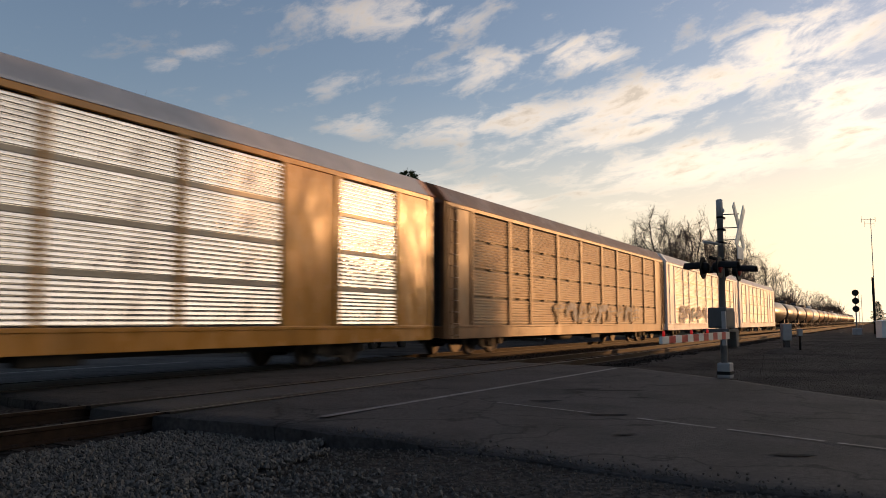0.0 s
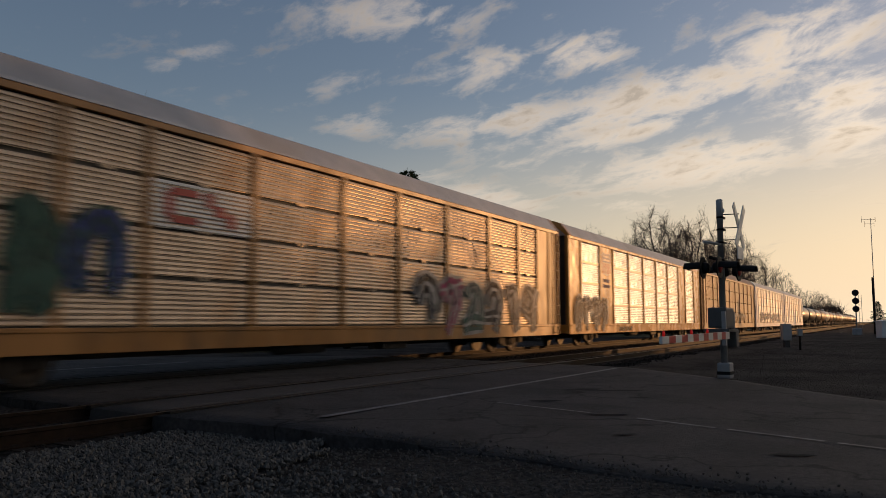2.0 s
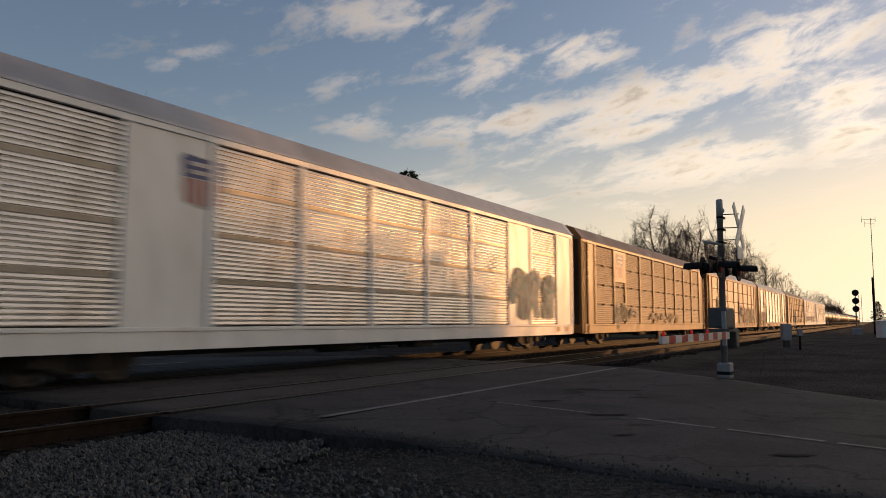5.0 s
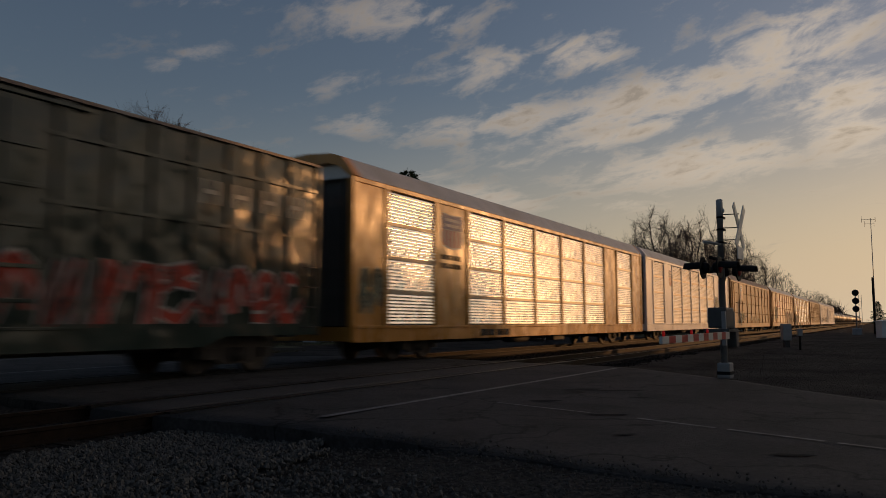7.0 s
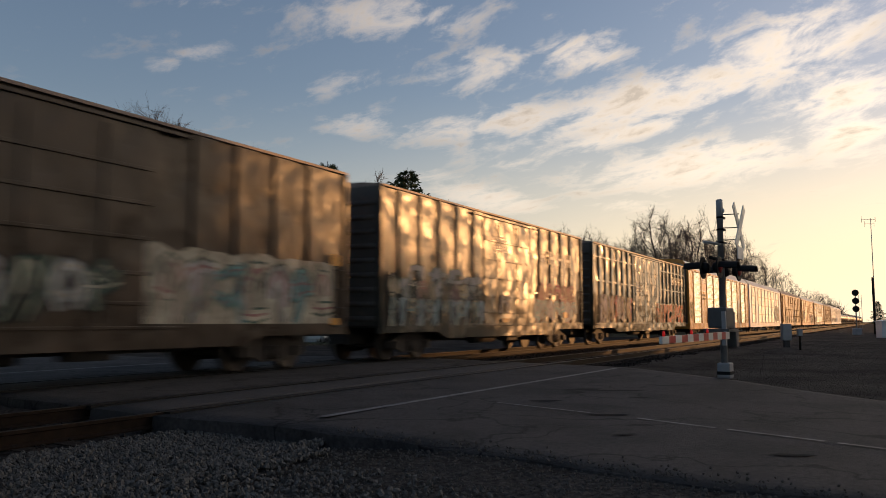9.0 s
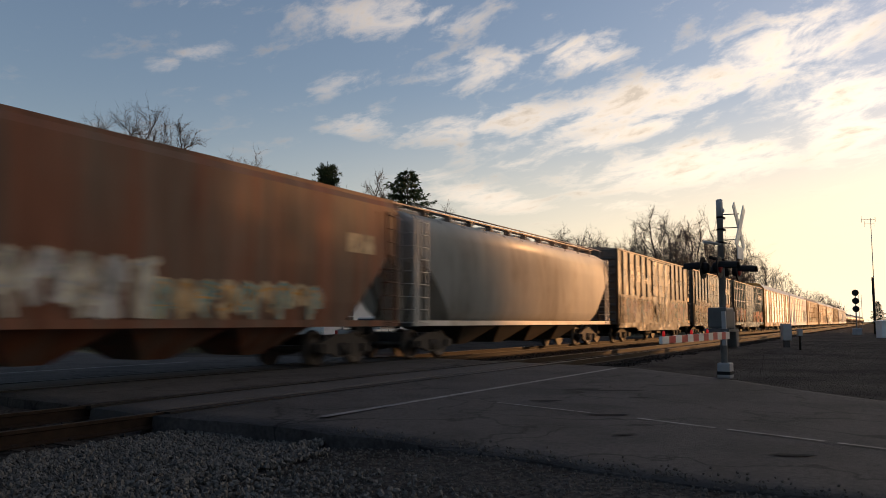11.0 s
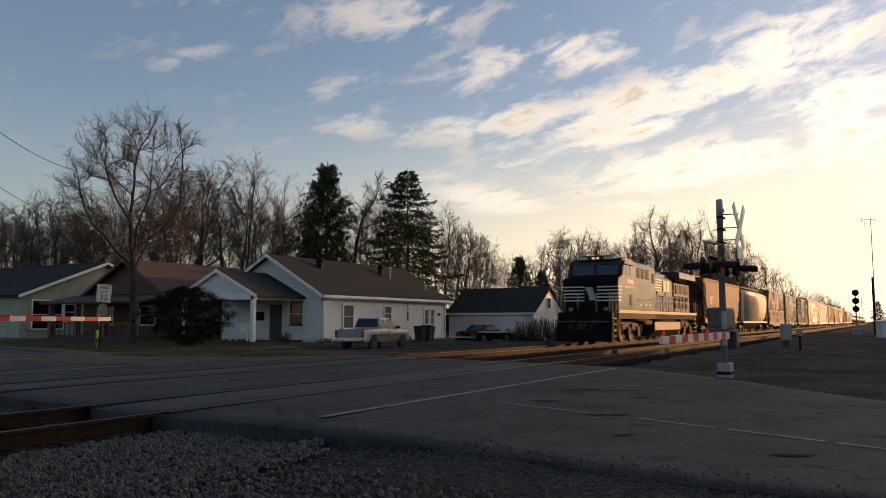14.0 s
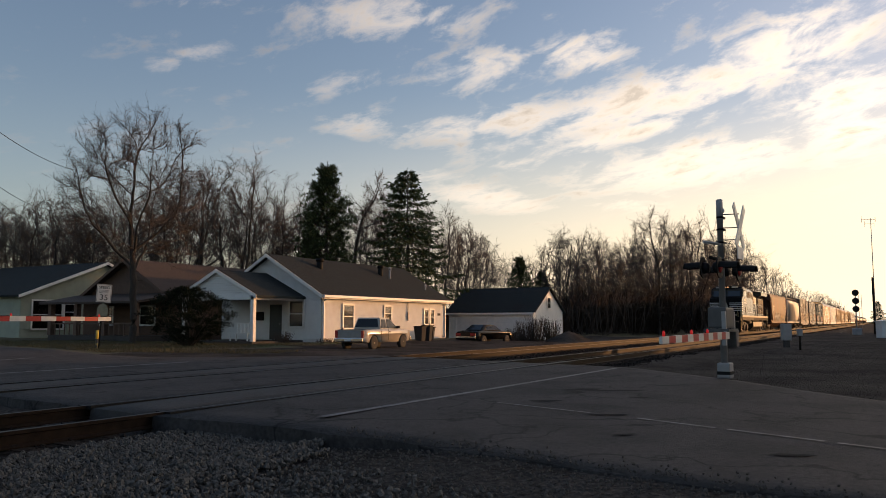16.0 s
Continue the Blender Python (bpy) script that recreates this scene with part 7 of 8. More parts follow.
def grown_tree(seed, height, crown, points, stems=1, start=0.25, step=0.42, sprigs=1, lean=(0, 0), tip=0.02, clumps=0, flat=0.16, twig=1.0):
    """A leafless tree grown towards points scattered in its crown: limbs thicken where they gather. crown: (reach, height of its
    middle, half height). Gives the meshes of trunk and crown."""
    rnd = np.random.default_rng(seed)
    reach, mid, half = crown
    want = []
    centres = [rnd.normal(0, 0.55, 3) for _ in range(clumps)]
    while len(want) < points:
        p = rnd.uniform(-1, 1, 3)
        q = np.linalg.norm(p)
        if q > 1 or q < 0.25 or (clumps and min(np.linalg.norm(p - c) for c in centres) > 0.42):
            continue
        edge = 0.84 + 0.28 * noise.noise((p[0] * 1.6 / q + seed, p[1] * 1.6 / q, p[2] * 1.6 / q))
        # narrower at the top and the foot of the crown
        want.append((p[0] * reach * edge + lean[0] * (mid + half * p[2]) / height, p[1] * reach * edge + lean[1] * (mid + half * p[2]) / height, mid + half * p[2] * edge * 1.08))
    want = np.array(want)
    nodes, parent = [], []
    for k in range(stems):
        a, prev = k * 2.4 + seed, -1
        r = 0.0 if stems == 1 else 0.12 * reach
        n = max(2, int((mid - half * 0.9 if start is None else height * start) / step))
        bend = rnd.normal(0, 0.10, 2)
        for i in range(n + 1):
            u = i / n
            nodes.append((r * math.cos(a) * (0.4 + 1.6 * u) + lean[0] * u * start + bend[0] * math.sin(u * 3), r * math.sin(a) * (0.4 + 1.6 * u) + lean[1] * u * start + bend[1] * math.sin(u * 3), -0.3 + height * start * u))
            parent.append(prev)
            prev = len(nodes) - 1
    nodes = [np.array(p) for p in nodes]
    best = np.full(len(want), 1e9)
    who = np.zeros(len(want), int)
    fresh = list(range(len(nodes)))
    forks = {}
    for turn in range(110):
        for k in fresh:
            d = np.linalg.norm(want - nodes[k], axis=1)
            m = d < best
            best[m], who[m] = d[m], k
        live = best > step * 1.3
        if not live.any():
            break
        fresh = []
        for k in np.unique(who[live]):
            v = want[live & (who == k)] - nodes[k]
            d = (v / np.linalg.norm(v, axis=1)[:, None]).mean(0)
            back = nodes[k] - nodes[parent[k]] if parent[k] >= 0 else np.array((0, 0, 1.0))
            d = d + 0.55 * back / np.linalg.norm(back) + rnd.normal(0, 0.12, 3) + np.array((0, 0, flat))
            forks[k] = forks.get(k, 0) + 1
            if forks[k] > 3:
                best[live & (who == k)] = 0.0
                continue
            nodes.append(nodes[k] + d / np.linalg.norm(d) * step)
            parent.append(int(k))
            fresh.append(len(nodes) - 1)
    kids = [[] for _ in nodes]
    for k, p in enumerate(parent):
        if p >= 0:
            kids[p].append(k)
    load = np.zeros(len(nodes))
    for k in range(len(nodes) - 1, -1, -1):
        load[k] = 1.0 if not kids[k] else sum(load[c] for c in kids[k])
    rad = tip * load ** 0.50
    tv, tf, cv, cf = [], [], [], []
    pts = [Vector(p) for p in nodes]
    todo = [k for k, p in enumerate(parent) if p < 0]
    while todo:
        k = todo.pop()
        chain = [k] if parent[k] < 0 else [parent[k], k]
        while kids[chain[-1]]:
            order = sorted(kids[chain[-1]], key=lambda c: -load[c])
            todo += order[1:]
            chain.append(order[0])
        thick = rad[chain[1]] if len(chain) > 1 else tip
        vs, fs, n = (tv, tf, 7) if thick > 0.055 else (cv, cf, 3)
        base = None
        for i, c in enumerate(chain):
            d = pts[chain[min(i + 1, len(chain) - 1)]] - pts[chain[max(i - 1, 0)]]
            q = d.to_track_quat("Z", "Y")
            r = min(rad[c], thick) if i == 0 else rad[c]
            if i == len(chain) - 1:
                r *= 0.5
            at = len(vs)
            for j in range(n):
                vs.append(pts[c] + q @ Vector((r * math.cos(6.2832 * j / n), r * math.sin(6.2832 * j / n), 0)))
            if base is not None:
                for j in range(n):
                    fs.append((base + j, base + (j + 1) % n, at + (j + 1) % n, at + j))
            base = at
    # shoots along the thin wood, each forking twice into fine twigs
    middle = Vector((lean[0] * mid / height, lean[1] * mid / height, mid - half * 0.5))

    def shoot(a, d, length, r, level):
        d = (d + Vector(rnd.normal(0, 0.16, 3)) + Vector((0, 0, 0.10))).normalized()
        w = d.orthogonal().normalized() * r
        u = d.cross(w)
        at = len(cv)
        cv.extend((a + w, a - w * 0.5 + u * 0.87, a - w * 0.5 - u * 0.87, a + d * length))
        cf.extend(((at, at + 1, at + 3), (at + 1, at + 2, at + 3), (at + 2, at, at + 3)))
        if level:
            for i in range(4 if level == 2 else 3):
                f = 0.15 + 0.8 * (i + float(rnd.random())) / (4 if level == 2 else 3)
                side = (d * 0.9 + Vector(rnd.normal(0, 0.62, 3))).normalized()
                shoot(a + d * length * f, side, length * float(rnd.uniform(0.45, 0.75)), r * (1 - 0.45 * f), level - 1)
    for k, p in enumerate(parent):
        if p < 0 or load[k] > 5:
            continue
        d0 = (pts[k] - pts[p]).normalized()
        away = (pts[k] - middle).normalized()
        for _ in range(sprigs + (1 if not kids[k] else 0)):
            d = (d0 * 0.6 + away * 0.55 + Vector(rnd.normal(0, 0.45, 3))).normalized()
            shoot(pts[p].lerp(pts[k], float(rnd.random())), d, float(rnd.uniform(0.5, 1.25)) * twig, tip * 0.85, 2)
    return mesh_raw("trunk", tv, tf, M["bark"], True), mesh_raw("crown", cv, cf, M["twig"], True)


TREES = {}


def plant_bare(kind, at, height, turn, label, group="bare trees", squash=1.0):
    tr, cr, h0 = TREES[kind]
    t = thing("tree", label, "tree", pose(at[0], at[1], -0.2, 0, 0, turn), group)
    s = height / h0
    t.scale = (s * squash, s * squash, s)
    part("trunk", tr, None, t)
    part("crown", cr, None, t, "bare brown twigs")
    return t


for kind, h, a in (("wide", 13.4, dict(seed=5, crown=(4.5, 8.2, 4.8), points=420, start=0.24, step=0.45, sprigs=2, tip=0.017, twig=1.0)),
                   ("crowned", 14, dict(seed=19, crown=(3.9, 8.2, 5.2), points=300, start=0.18, step=0.55, tip=0.022, sprigs=2, twig=1.1)),
                   ("vase", 15, dict(seed=8, crown=(3.2, 8.6, 5.8), points=290, stems=3, start=0.16, step=0.55, tip=0.022, flat=0.3, sprigs=2, twig=1.1)),
                   ("tall", 16, dict(seed=14, crown=(2.1, 10.0, 5.6), points=170, stems=2, start=0.26, step=0.55, flat=0.35, twig=1.1)),
                   ("airy", 15.5, dict(seed=11, crown=(3.0, 11.2, 4.0), points=190, start=0.38, step=0.55, clumps=6, lean=(2.0, 0.8), tip=0.027, twig=0.9)),
                   ("loose", 12, dict(seed=23, crown=(2.8, 6.8, 4.8), points=200, stems=2, start=0.18, step=0.5, twig=1.1)),
                   ("round", 14, dict(seed=3, crown=(4.1, 8.0, 5.4), points=220, start=0.20, step=0.55, twig=1.3)),
                   ("multi", 9, dict(seed=21, crown=(2.6, 4.7, 3.8), points=230, stems=5, start=0.12, step=0.42, tip=0.016, twig=0.85)),
                   ("thicket", 7, dict(seed=33, crown=(2.7, 3.5, 3.1), points=230, stems=7, start=0.08, step=0.40, tip=0.015, twig=0.75))):
    TREES[kind] = (*grown_tree(height=h, **a), h)


def column(px_side, depth):
    return spot(depth, px_side * depth)


# (direction from the axis, distance, height, kind, turn)
for k, (s, d, h, kind, turn) in enumerate((
        (-0.398, 42, 13.2, "wide", 215),
        (-0.560, 85, 11.4, "crowned", 10), (-0.535, 78, 11.2, "loose", 80), (-0.500, 90, 13.0, "crowned", 20), (-0.470, 80, 10.8, "multi", 200), (-0.435, 92, 13.0, "crowned", 130),
        (-0.575, 66, 9.4, "crowned", 70), (-0.545, 70, 9.0, "vase", 150), (-0.515, 66, 9.6, "loose", 260), (-0.485, 72, 9.2, "crowned", 330), (-0.455, 68, 9.8, "vase", 15), (-0.420, 70, 9.6, "crowned", 95), (-0.385, 74, 10.4, "vase", 185), (-0.350, 78, 11.4, "crowned", 275),
        (-0.245, 76, 11.4, "crowned", 35), (-0.215, 70, 10.4, "vase", 125), (-0.170, 76, 11.0, "crowned", 225), (-0.095, 78, 11.6, "vase", 305), (-0.010, 74, 10.6, "vase", 55), (0.030, 78, 9.6, "crowned", 145), (-0.070, 72, 11.0, "crowned", 5),
        (-0.335, 64, 12.2, "vase", 60), (-0.312, 70, 12.8, "crowned", 200), (-0.370, 82, 12.6, "loose", 280), (-0.262, 64, 12.8, "vase", 20), (-0.290, 84, 12.0, "multi", 140), (-0.225, 80, 12.0, "loose", 75),
        (-0.196, 66, 11.6, "tall", 250), (-0.178, 84, 11.5, "multi", 310), (-0.128, 71, 12.9, "airy", -60), (-0.080, 82, 10.8, "multi", 15),
        (0.012, 76, 10.4, "multi", 50), (0.028, 86, 11.0, "thicket", 100), (0.045, 78, 9.0, "multi", 170), (0.066, 84, 7.6, "thicket", 10), (0.090, 92, 8.4, "thicket", 280), (0.112, 96, 8.6, "multi", 30),
        (0.150, 88, 10.6, "crowned", 200), (0.178, 90, 11.0, "thicket", 40), (0.196, 94, 11.0, "vase", 330), (0.216, 92, 10.0, "thicket", 120), (0.238, 98, 10.6, "crowned", 70), (0.258, 100, 10.4, "thicket", 260),
        (0.276, 96, 13.6, "crowned", 300), (0.296, 104, 12.4, "vase", 150), (0.318, 104, 13.2, "crowned", 20), (0.340, 110, 14.2, "loose", 210), (0.362, 118, 13.2, "vase", 110), (0.384, 124, 13.2, "crowned", 330),
        (0.402, 130, 14.0, "multi", 45), (0.418, 138, 14.6, "loose", 250), (0.432, 150, 13.0, "multi", 190), (0.446, 168, 12.6, "round", 90), (0.460, 190, 12.4, "multi", 10), (0.474, 220, 12.0, "round", 300),
        (0.486, 260, 12.5, "multi", 210), (0.497, 300, 13.5, "round", 60), (0.506, 330, 14.0, "multi", 350), (0.515, 380, 13.0, "round", 140))):
    label = "tall spreading bare tree with twisting limbs" if k == 0 else "leafless winter tree with dense brown twigs"
    x, y = column(s, d)
    plant_bare(kind, (x, max(y, 21.5)), h * (1.0 if not k or d > 200 else 1.25 if s < 0 else 1.16), turn, label, squash=1.15 if s < 0 and k else 1.0)

# the thick wood along the far side of the line
for k in range(20):
    s = 0.150 + 0.0135 * k
    d = 86 + 170 * max(0.0, s - 0.20) + (5, -3, 9)[k % 3]
    x, y = column(s, d)
    plant_bare(("multi", "thicket", "loose")[k % 3], (x, max(y, 21.0)), (9.6, 8.8, 10.8)[k % 3] * (1.0 if k < 8 else 1.22), 67 * k, "leafless winter tree in a dense thicket by the line", squash=1.15)


def undergrowth():
    """A low tangled belt of brush behind the yards."""
    rnd = random.Random(5)
    verts, faces = [], []
    spans = [(-0.60, -0.22, 88, 5.0), (-0.22, 0.02, 78, 5.2), (0.02, 0.16, 92, 4.8), (0.15, 0.30, 104, 9.0), (0.30, 0.42, 128, 10.5), (0.42, 0.47, 200, 11.0), (0.45, 0.525, 420, 14.0)]
    for s0, s1, d, h in spans:
        for i in range(3400 if s0 < 0.1 else 7500):
            s, dd = rnd.uniform(s0, s1), d + rnd.uniform(-8, 10)
            x, y = spot(dd, s * dd)
            if y < 20:
                continue
            hh = h * rnd.uniform(0.3, 1.0)
            p = Vector((x, y, -0.3 + rnd.uniform(0, 0.5) * hh))
            q = p + Vector((rnd.gauss(0, 0.35), rnd.gauss(0, 0.35), 0.6)).normalized() * hh * rnd.uniform(0.35, 0.6)
            r = rnd.uniform(0.025, 0.075) * d / 90
            w = Vector((rnd.gauss(0, 1), rnd.gauss(0, 1), 0)).normalized() * r
            u = Vector((-w.y, w.x, 0))
            k = len(verts)
            verts += [p + w, p - w * 0.5 + u, p - w * 0.5 - u, q]
            faces += [(k, k + 1, k + 3), (k + 1, k + 2, k + 3), (k + 2, k, k + 3)]
    ob = part("brush", mesh_raw("brush", verts, faces, M["brush"]), None)
    tagged(ob, "tangle of leafless brush behind the yards", "brush", kind="stuff")


undergrowth()


# ---- evergreens ----
def leafy(verts, faces, c, d, length, width, rnd):
    """One flat spray of needles from c along d."""
    w = d.cross(Vector((rnd.gauss(0, 1), rnd.gauss(0, 1), rnd.gauss(0, 1)))).normalized() * width
    k = len(verts)
    verts += [c - w * 0.4, c + d * length * 0.55 - w, c + d * length, c + d * length * 0.5 + w]
    faces.append((k, k + 1, k + 2, k + 3))


def spruce(seed, height, radius):
    """A Norway spruce: loose whorls of long limbs that sag and lift at the tip, hung with sprays."""
    rnd = random.Random(seed)
    tv, tf, cv, cf = [], [], [], []
    limb(tv, tf, [Vector((0, 0, -0.3)), Vector((0.1, 0, height * 0.5)), Vector((0, 0.05, height))], height * 0.016, 0.02, 8)
    z = height * 0.24
    while z < height * 0.975:
        u = z / height
        reach = radius * (1 - u) ** 0.72 + 0.12
        a0 = rnd.uniform(0, 6.283)
        for j in range(7):
            if rnd.random() < 0.10:
                continue
            a = a0 + j * 6.283 / 7 + rnd.uniform(-0.35, 0.35)
            L = max(0.25, reach * rnd.choice((0.55, 0.8, 0.95, 1.0, 1.12, 1.3)))
            out, zz = Vector((math.cos(a), math.sin(a), 0)), z + rnd.uniform(-0.15, 0.15)
            up = 0.30 if u > 0.75 else 0.05
            pts = [Vector((0, 0, zz)) + out * L * t + Vector((0, 0, L * (up * t - 0.42 * t * t + 0.30 * t ** 4))) for t in (0, 0.25, 0.5, 0.75, 1.0)]
            limb(tv, tf, pts, 0.014 + 0.03 * (1 - u), 0.008, 4)
            cross = Vector((-out.y, out.x, 0))
            for t in range(int(14 + L * 30)):
                f = rnd.uniform(0.10, 1.0)
                k = min(3, int(f * 4))
                c = pts[k].lerp(pts[k + 1], f * 4 - k)
                side = rnd.choice((-1, 1))
                wide = 0.55 * L * (1 - f) * rnd.random() + 0.05
                c = c + cross * side * wide + Vector((0, 0, -0.12 * wide))
                sd = (out * rnd.uniform(0.2, 0.9) + cross * side * rnd.uniform(0.1, 0.8) + Vector((0, 0, rnd.uniform(-0.9, 0.25)))).normalized()
                leafy(cv, cf, c, sd, rnd.uniform(0.22, 0.5), rnd.uniform(0.03, 0.065), rnd)
        z += rnd.uniform(0.42, 0.66) * (0.72 + 0.4 * (1 - u))
    return mesh_raw("trunk", tv, tf, M["bark"], True), mesh_raw("crown", cv, cf, M["needle"])


def pine(seed, height, radius):
    """A white pine: a ragged column of upswept plumes, with several leaders at the top."""
    rnd = random.Random(seed)
    tv, tf, cv, cf = [], [], [], []
    limb(tv, tf, [Vector((0, 0, -0.3)), Vector((0.15, 0.1, height * 0.5)), Vector((0, 0, height * 0.96))], height * 0.018, 0.03, 8)
    for i in range(300):
        u = (i + rnd.random()) / 300
        z = height * (0.05 + 0.86 * u)
        prof = min(1.0, 1.5 * (1 - u) ** 0.75 + 0.13) * (0.86 + 0.3 * noise.noise((u * 7, seed, 2)))
        L = radius * prof * rnd.choice((0.45, 0.7, 0.9, 1.0, 1.1, 1.22))
        a = rnd.uniform(0, 6.283)
        out = Vector((math.cos(a), math.sin(a), 0))
        lift = rnd.uniform(0.35, 0.75)
        pts = [Vector((0, 0, z)) + out * L * t + Vector((0, 0, L * lift * t * t * 1.3)) for t in (0, 0.35, 0.7, 1.0)]
        limb(tv, tf, pts, 0.035 * (1.3 - u), 0.012, 4)
        for c in range(int(5 + L * 3)):
            f = rnd.uniform(0.35, 1.0)
            k = min(2, int(f * 3))
            cc = pts[k].lerp(pts[k + 1], f * 3 - k) + Vector((rnd.gauss(0, 0.16), rnd.gauss(0, 0.16), rnd.gauss(0.05, 0.12)))
            for q in range(13):
                d = (out * 0.6 + Vector((rnd.gauss(0, 0.6), rnd.gauss(0, 0.6), rnd.gauss(0.75, 0.45)))).normalized()
                leafy(cv, cf, cc + d * rnd.uniform(0, 0.15), d, rnd.uniform(0.2, 0.42), rnd.uniform(0.018, 0.035), rnd)
    return mesh_raw("trunk", tv, tf, M["bark"], True), mesh_raw("crown", cv, cf, M["needle"])


def plant_evergreen(meshes, at, label, turn=0, scale=1.0):
    t = thing("evergreen_tree", label, "tree", pose(at[0], at[1], -0.1, 0, 0, turn), "evergreens")
    t.scale = (scale, scale, scale)
    part("trunk", meshes[0], None, t)
    part("crown", meshes[1], None, t, "dark green needles")


pine_mesh = pine(4, 14.9, 2.5)
spruce_mesh = spruce(9, 14.2, 5.2)
plant_evergreen(pine_mesh, column(-0.150, 63), "tall ragged dark green pine")
plant_evergreen(spruce_mesh, column(-0.046, 65), "tall drooping dark spruce")
plant_evergreen(pine_mesh, column(0.098, 78), "small dark pine among bare trees", 120, 0.55)
plant_evergreen(pine_mesh, column(0.126, 90), "small dark pine among bare trees", 40, 0.5)
plant_evergreen(spruce_mesh, column(0.556, 130), "small conifer beside the tracks", 40, 0.33)


M["bushleaf"] = material("dark_shrub_leaves", (0.014, 0.018, 0.011), 0.9, spec=0.05, vary=0.4, scale=3, per_piece=0.2)


def bush():
    x, y = spot(37, -12.0)
    t = thing("shrub", "large dense dark evergreen shrub in the front yard", "shrub", pose(x, y, -0.05))
    rnd = random.Random(6)
    cv, cf, tv, tf = [], [], [], []
    for i in range(420):
        a, u = rnd.uniform(0, 6.283), rnd.uniform(0.05, 1)
        r = 2.0 * (min(1.0, 0.22 + 1.5 * u) * max(0.05, 1 - max(0.0, u - 0.45) ** 2 * 2.9)) * rnd.choice((0.5, 0.75, 0.9, 1.0, 1.05, 1.12))
        c = Vector((r * math.cos(a), r * math.sin(a), 0.1 + 2.55 * u + 0.2 * noise.noise((math.cos(a) * 2, math.sin(a) * 2, u * 2))))
        if i % 10 == 0:
            limb(tv, tf, [Vector((0, 0, -0.1)), c * 0.5, c], 0.04, 0.01, 4)
        for q in range(40):
            d = (Vector((rnd.gauss(0, 1), rnd.gauss(0, 1), rnd.gauss(0.4, 0.8))) + c.normalized() * 0.5).normalized()
            leafy(cv, cf, c + d * rnd.uniform(0, 0.22), d, rnd.uniform(0.06, 0.14), rnd.uniform(0.014, 0.03), rnd)
    part("stem_clump", mesh_raw("stems", tv, tf, M["bark"]), None, t)
    part("foliage", mesh_raw("foliage", cv, cf, M["bushleaf"]), None, t)


bush()


def dry_shrubs():
    """Leafless shrubs by the walls: fans of thin upright stems."""
    for i, (sd, d, h, w) in enumerate(((-0.205, 43.2, 0.9, 0.5), (0.104, 63, 1.5, 0.9), (0.120, 63.3, 1.9, 1.0), (0.138, 63.8, 1.6, 0.8), (-0.150, 44.0, 0.5, 0.4), (0.088, 62, 0.9, 0.7))):
        x, y = column(sd, d)
        rnd = random.Random(70 + i)
        verts, faces = [], []
        for k in range(170):
            a, r = rnd.uniform(0, 6.283), w * math.sqrt(rnd.random())
            p = Vector((0.5 * r * math.cos(a), 0.5 * r * math.sin(a), -0.2))
            q = Vector((1.1 * r * math.cos(a) + rnd.gauss(0, 0.1), 1.1 * r * math.sin(a) + rnd.gauss(0, 0.1), h * rnd.uniform(0.5, 1.05)))
            limb(verts, faces, [p, p.lerp(q, 0.5) + Vector((rnd.gauss(0, 0.04), rnd.gauss(0, 0.04), 0.05)), q], 0.016, 0.006, 3)
        t = thing("leafless_shrub", "leafless brown shrub by a white wall", "shrub", pose(x, y, -0.3), "leafless shrubs")
        part("stem_clump", mesh_raw("stems", verts, faces, M["twig"]), None, t)


dry_shrubs()


# ---- grass, stones ----
def grass_tufts():
    rnd = random.Random(8)
    verts, faces = [], []
    n = 0
    while n < 24000:
        d, s = rnd.uniform(29, 48), rnd.uniform(-0.57, -0.08)
        x, y = spot(d, s * d)
        if y < 19.5 or x < edge_at(RIGHT_EDGE, y) + 0.4 or (x > 30.9 and y > 27.4) or (x > 24 and y < 25.5):
            continue
        z = ground_z(x, y)
        h = rnd.uniform(0.04, 0.13)
        a = rnd.uniform(0, 3.14)
        w = Vector((math.cos(a), math.sin(a), 0)) * rnd.uniform(0.006, 0.016)
        p = Vector((x, y, z - 0.01))
        k = len(verts)
        verts += [p - w, p + w, p + Vector((rnd.gauss(0, 0.04), rnd.gauss(0, 0.04), h))]
        faces.append((k, k + 1, k + 2))
        n += 1
    tagged(part("grass", mesh_raw("grass", verts, faces, M["grass"]), None), "short dry winter grass on the verge", "grass", kind="stuff")


grass_tufts()


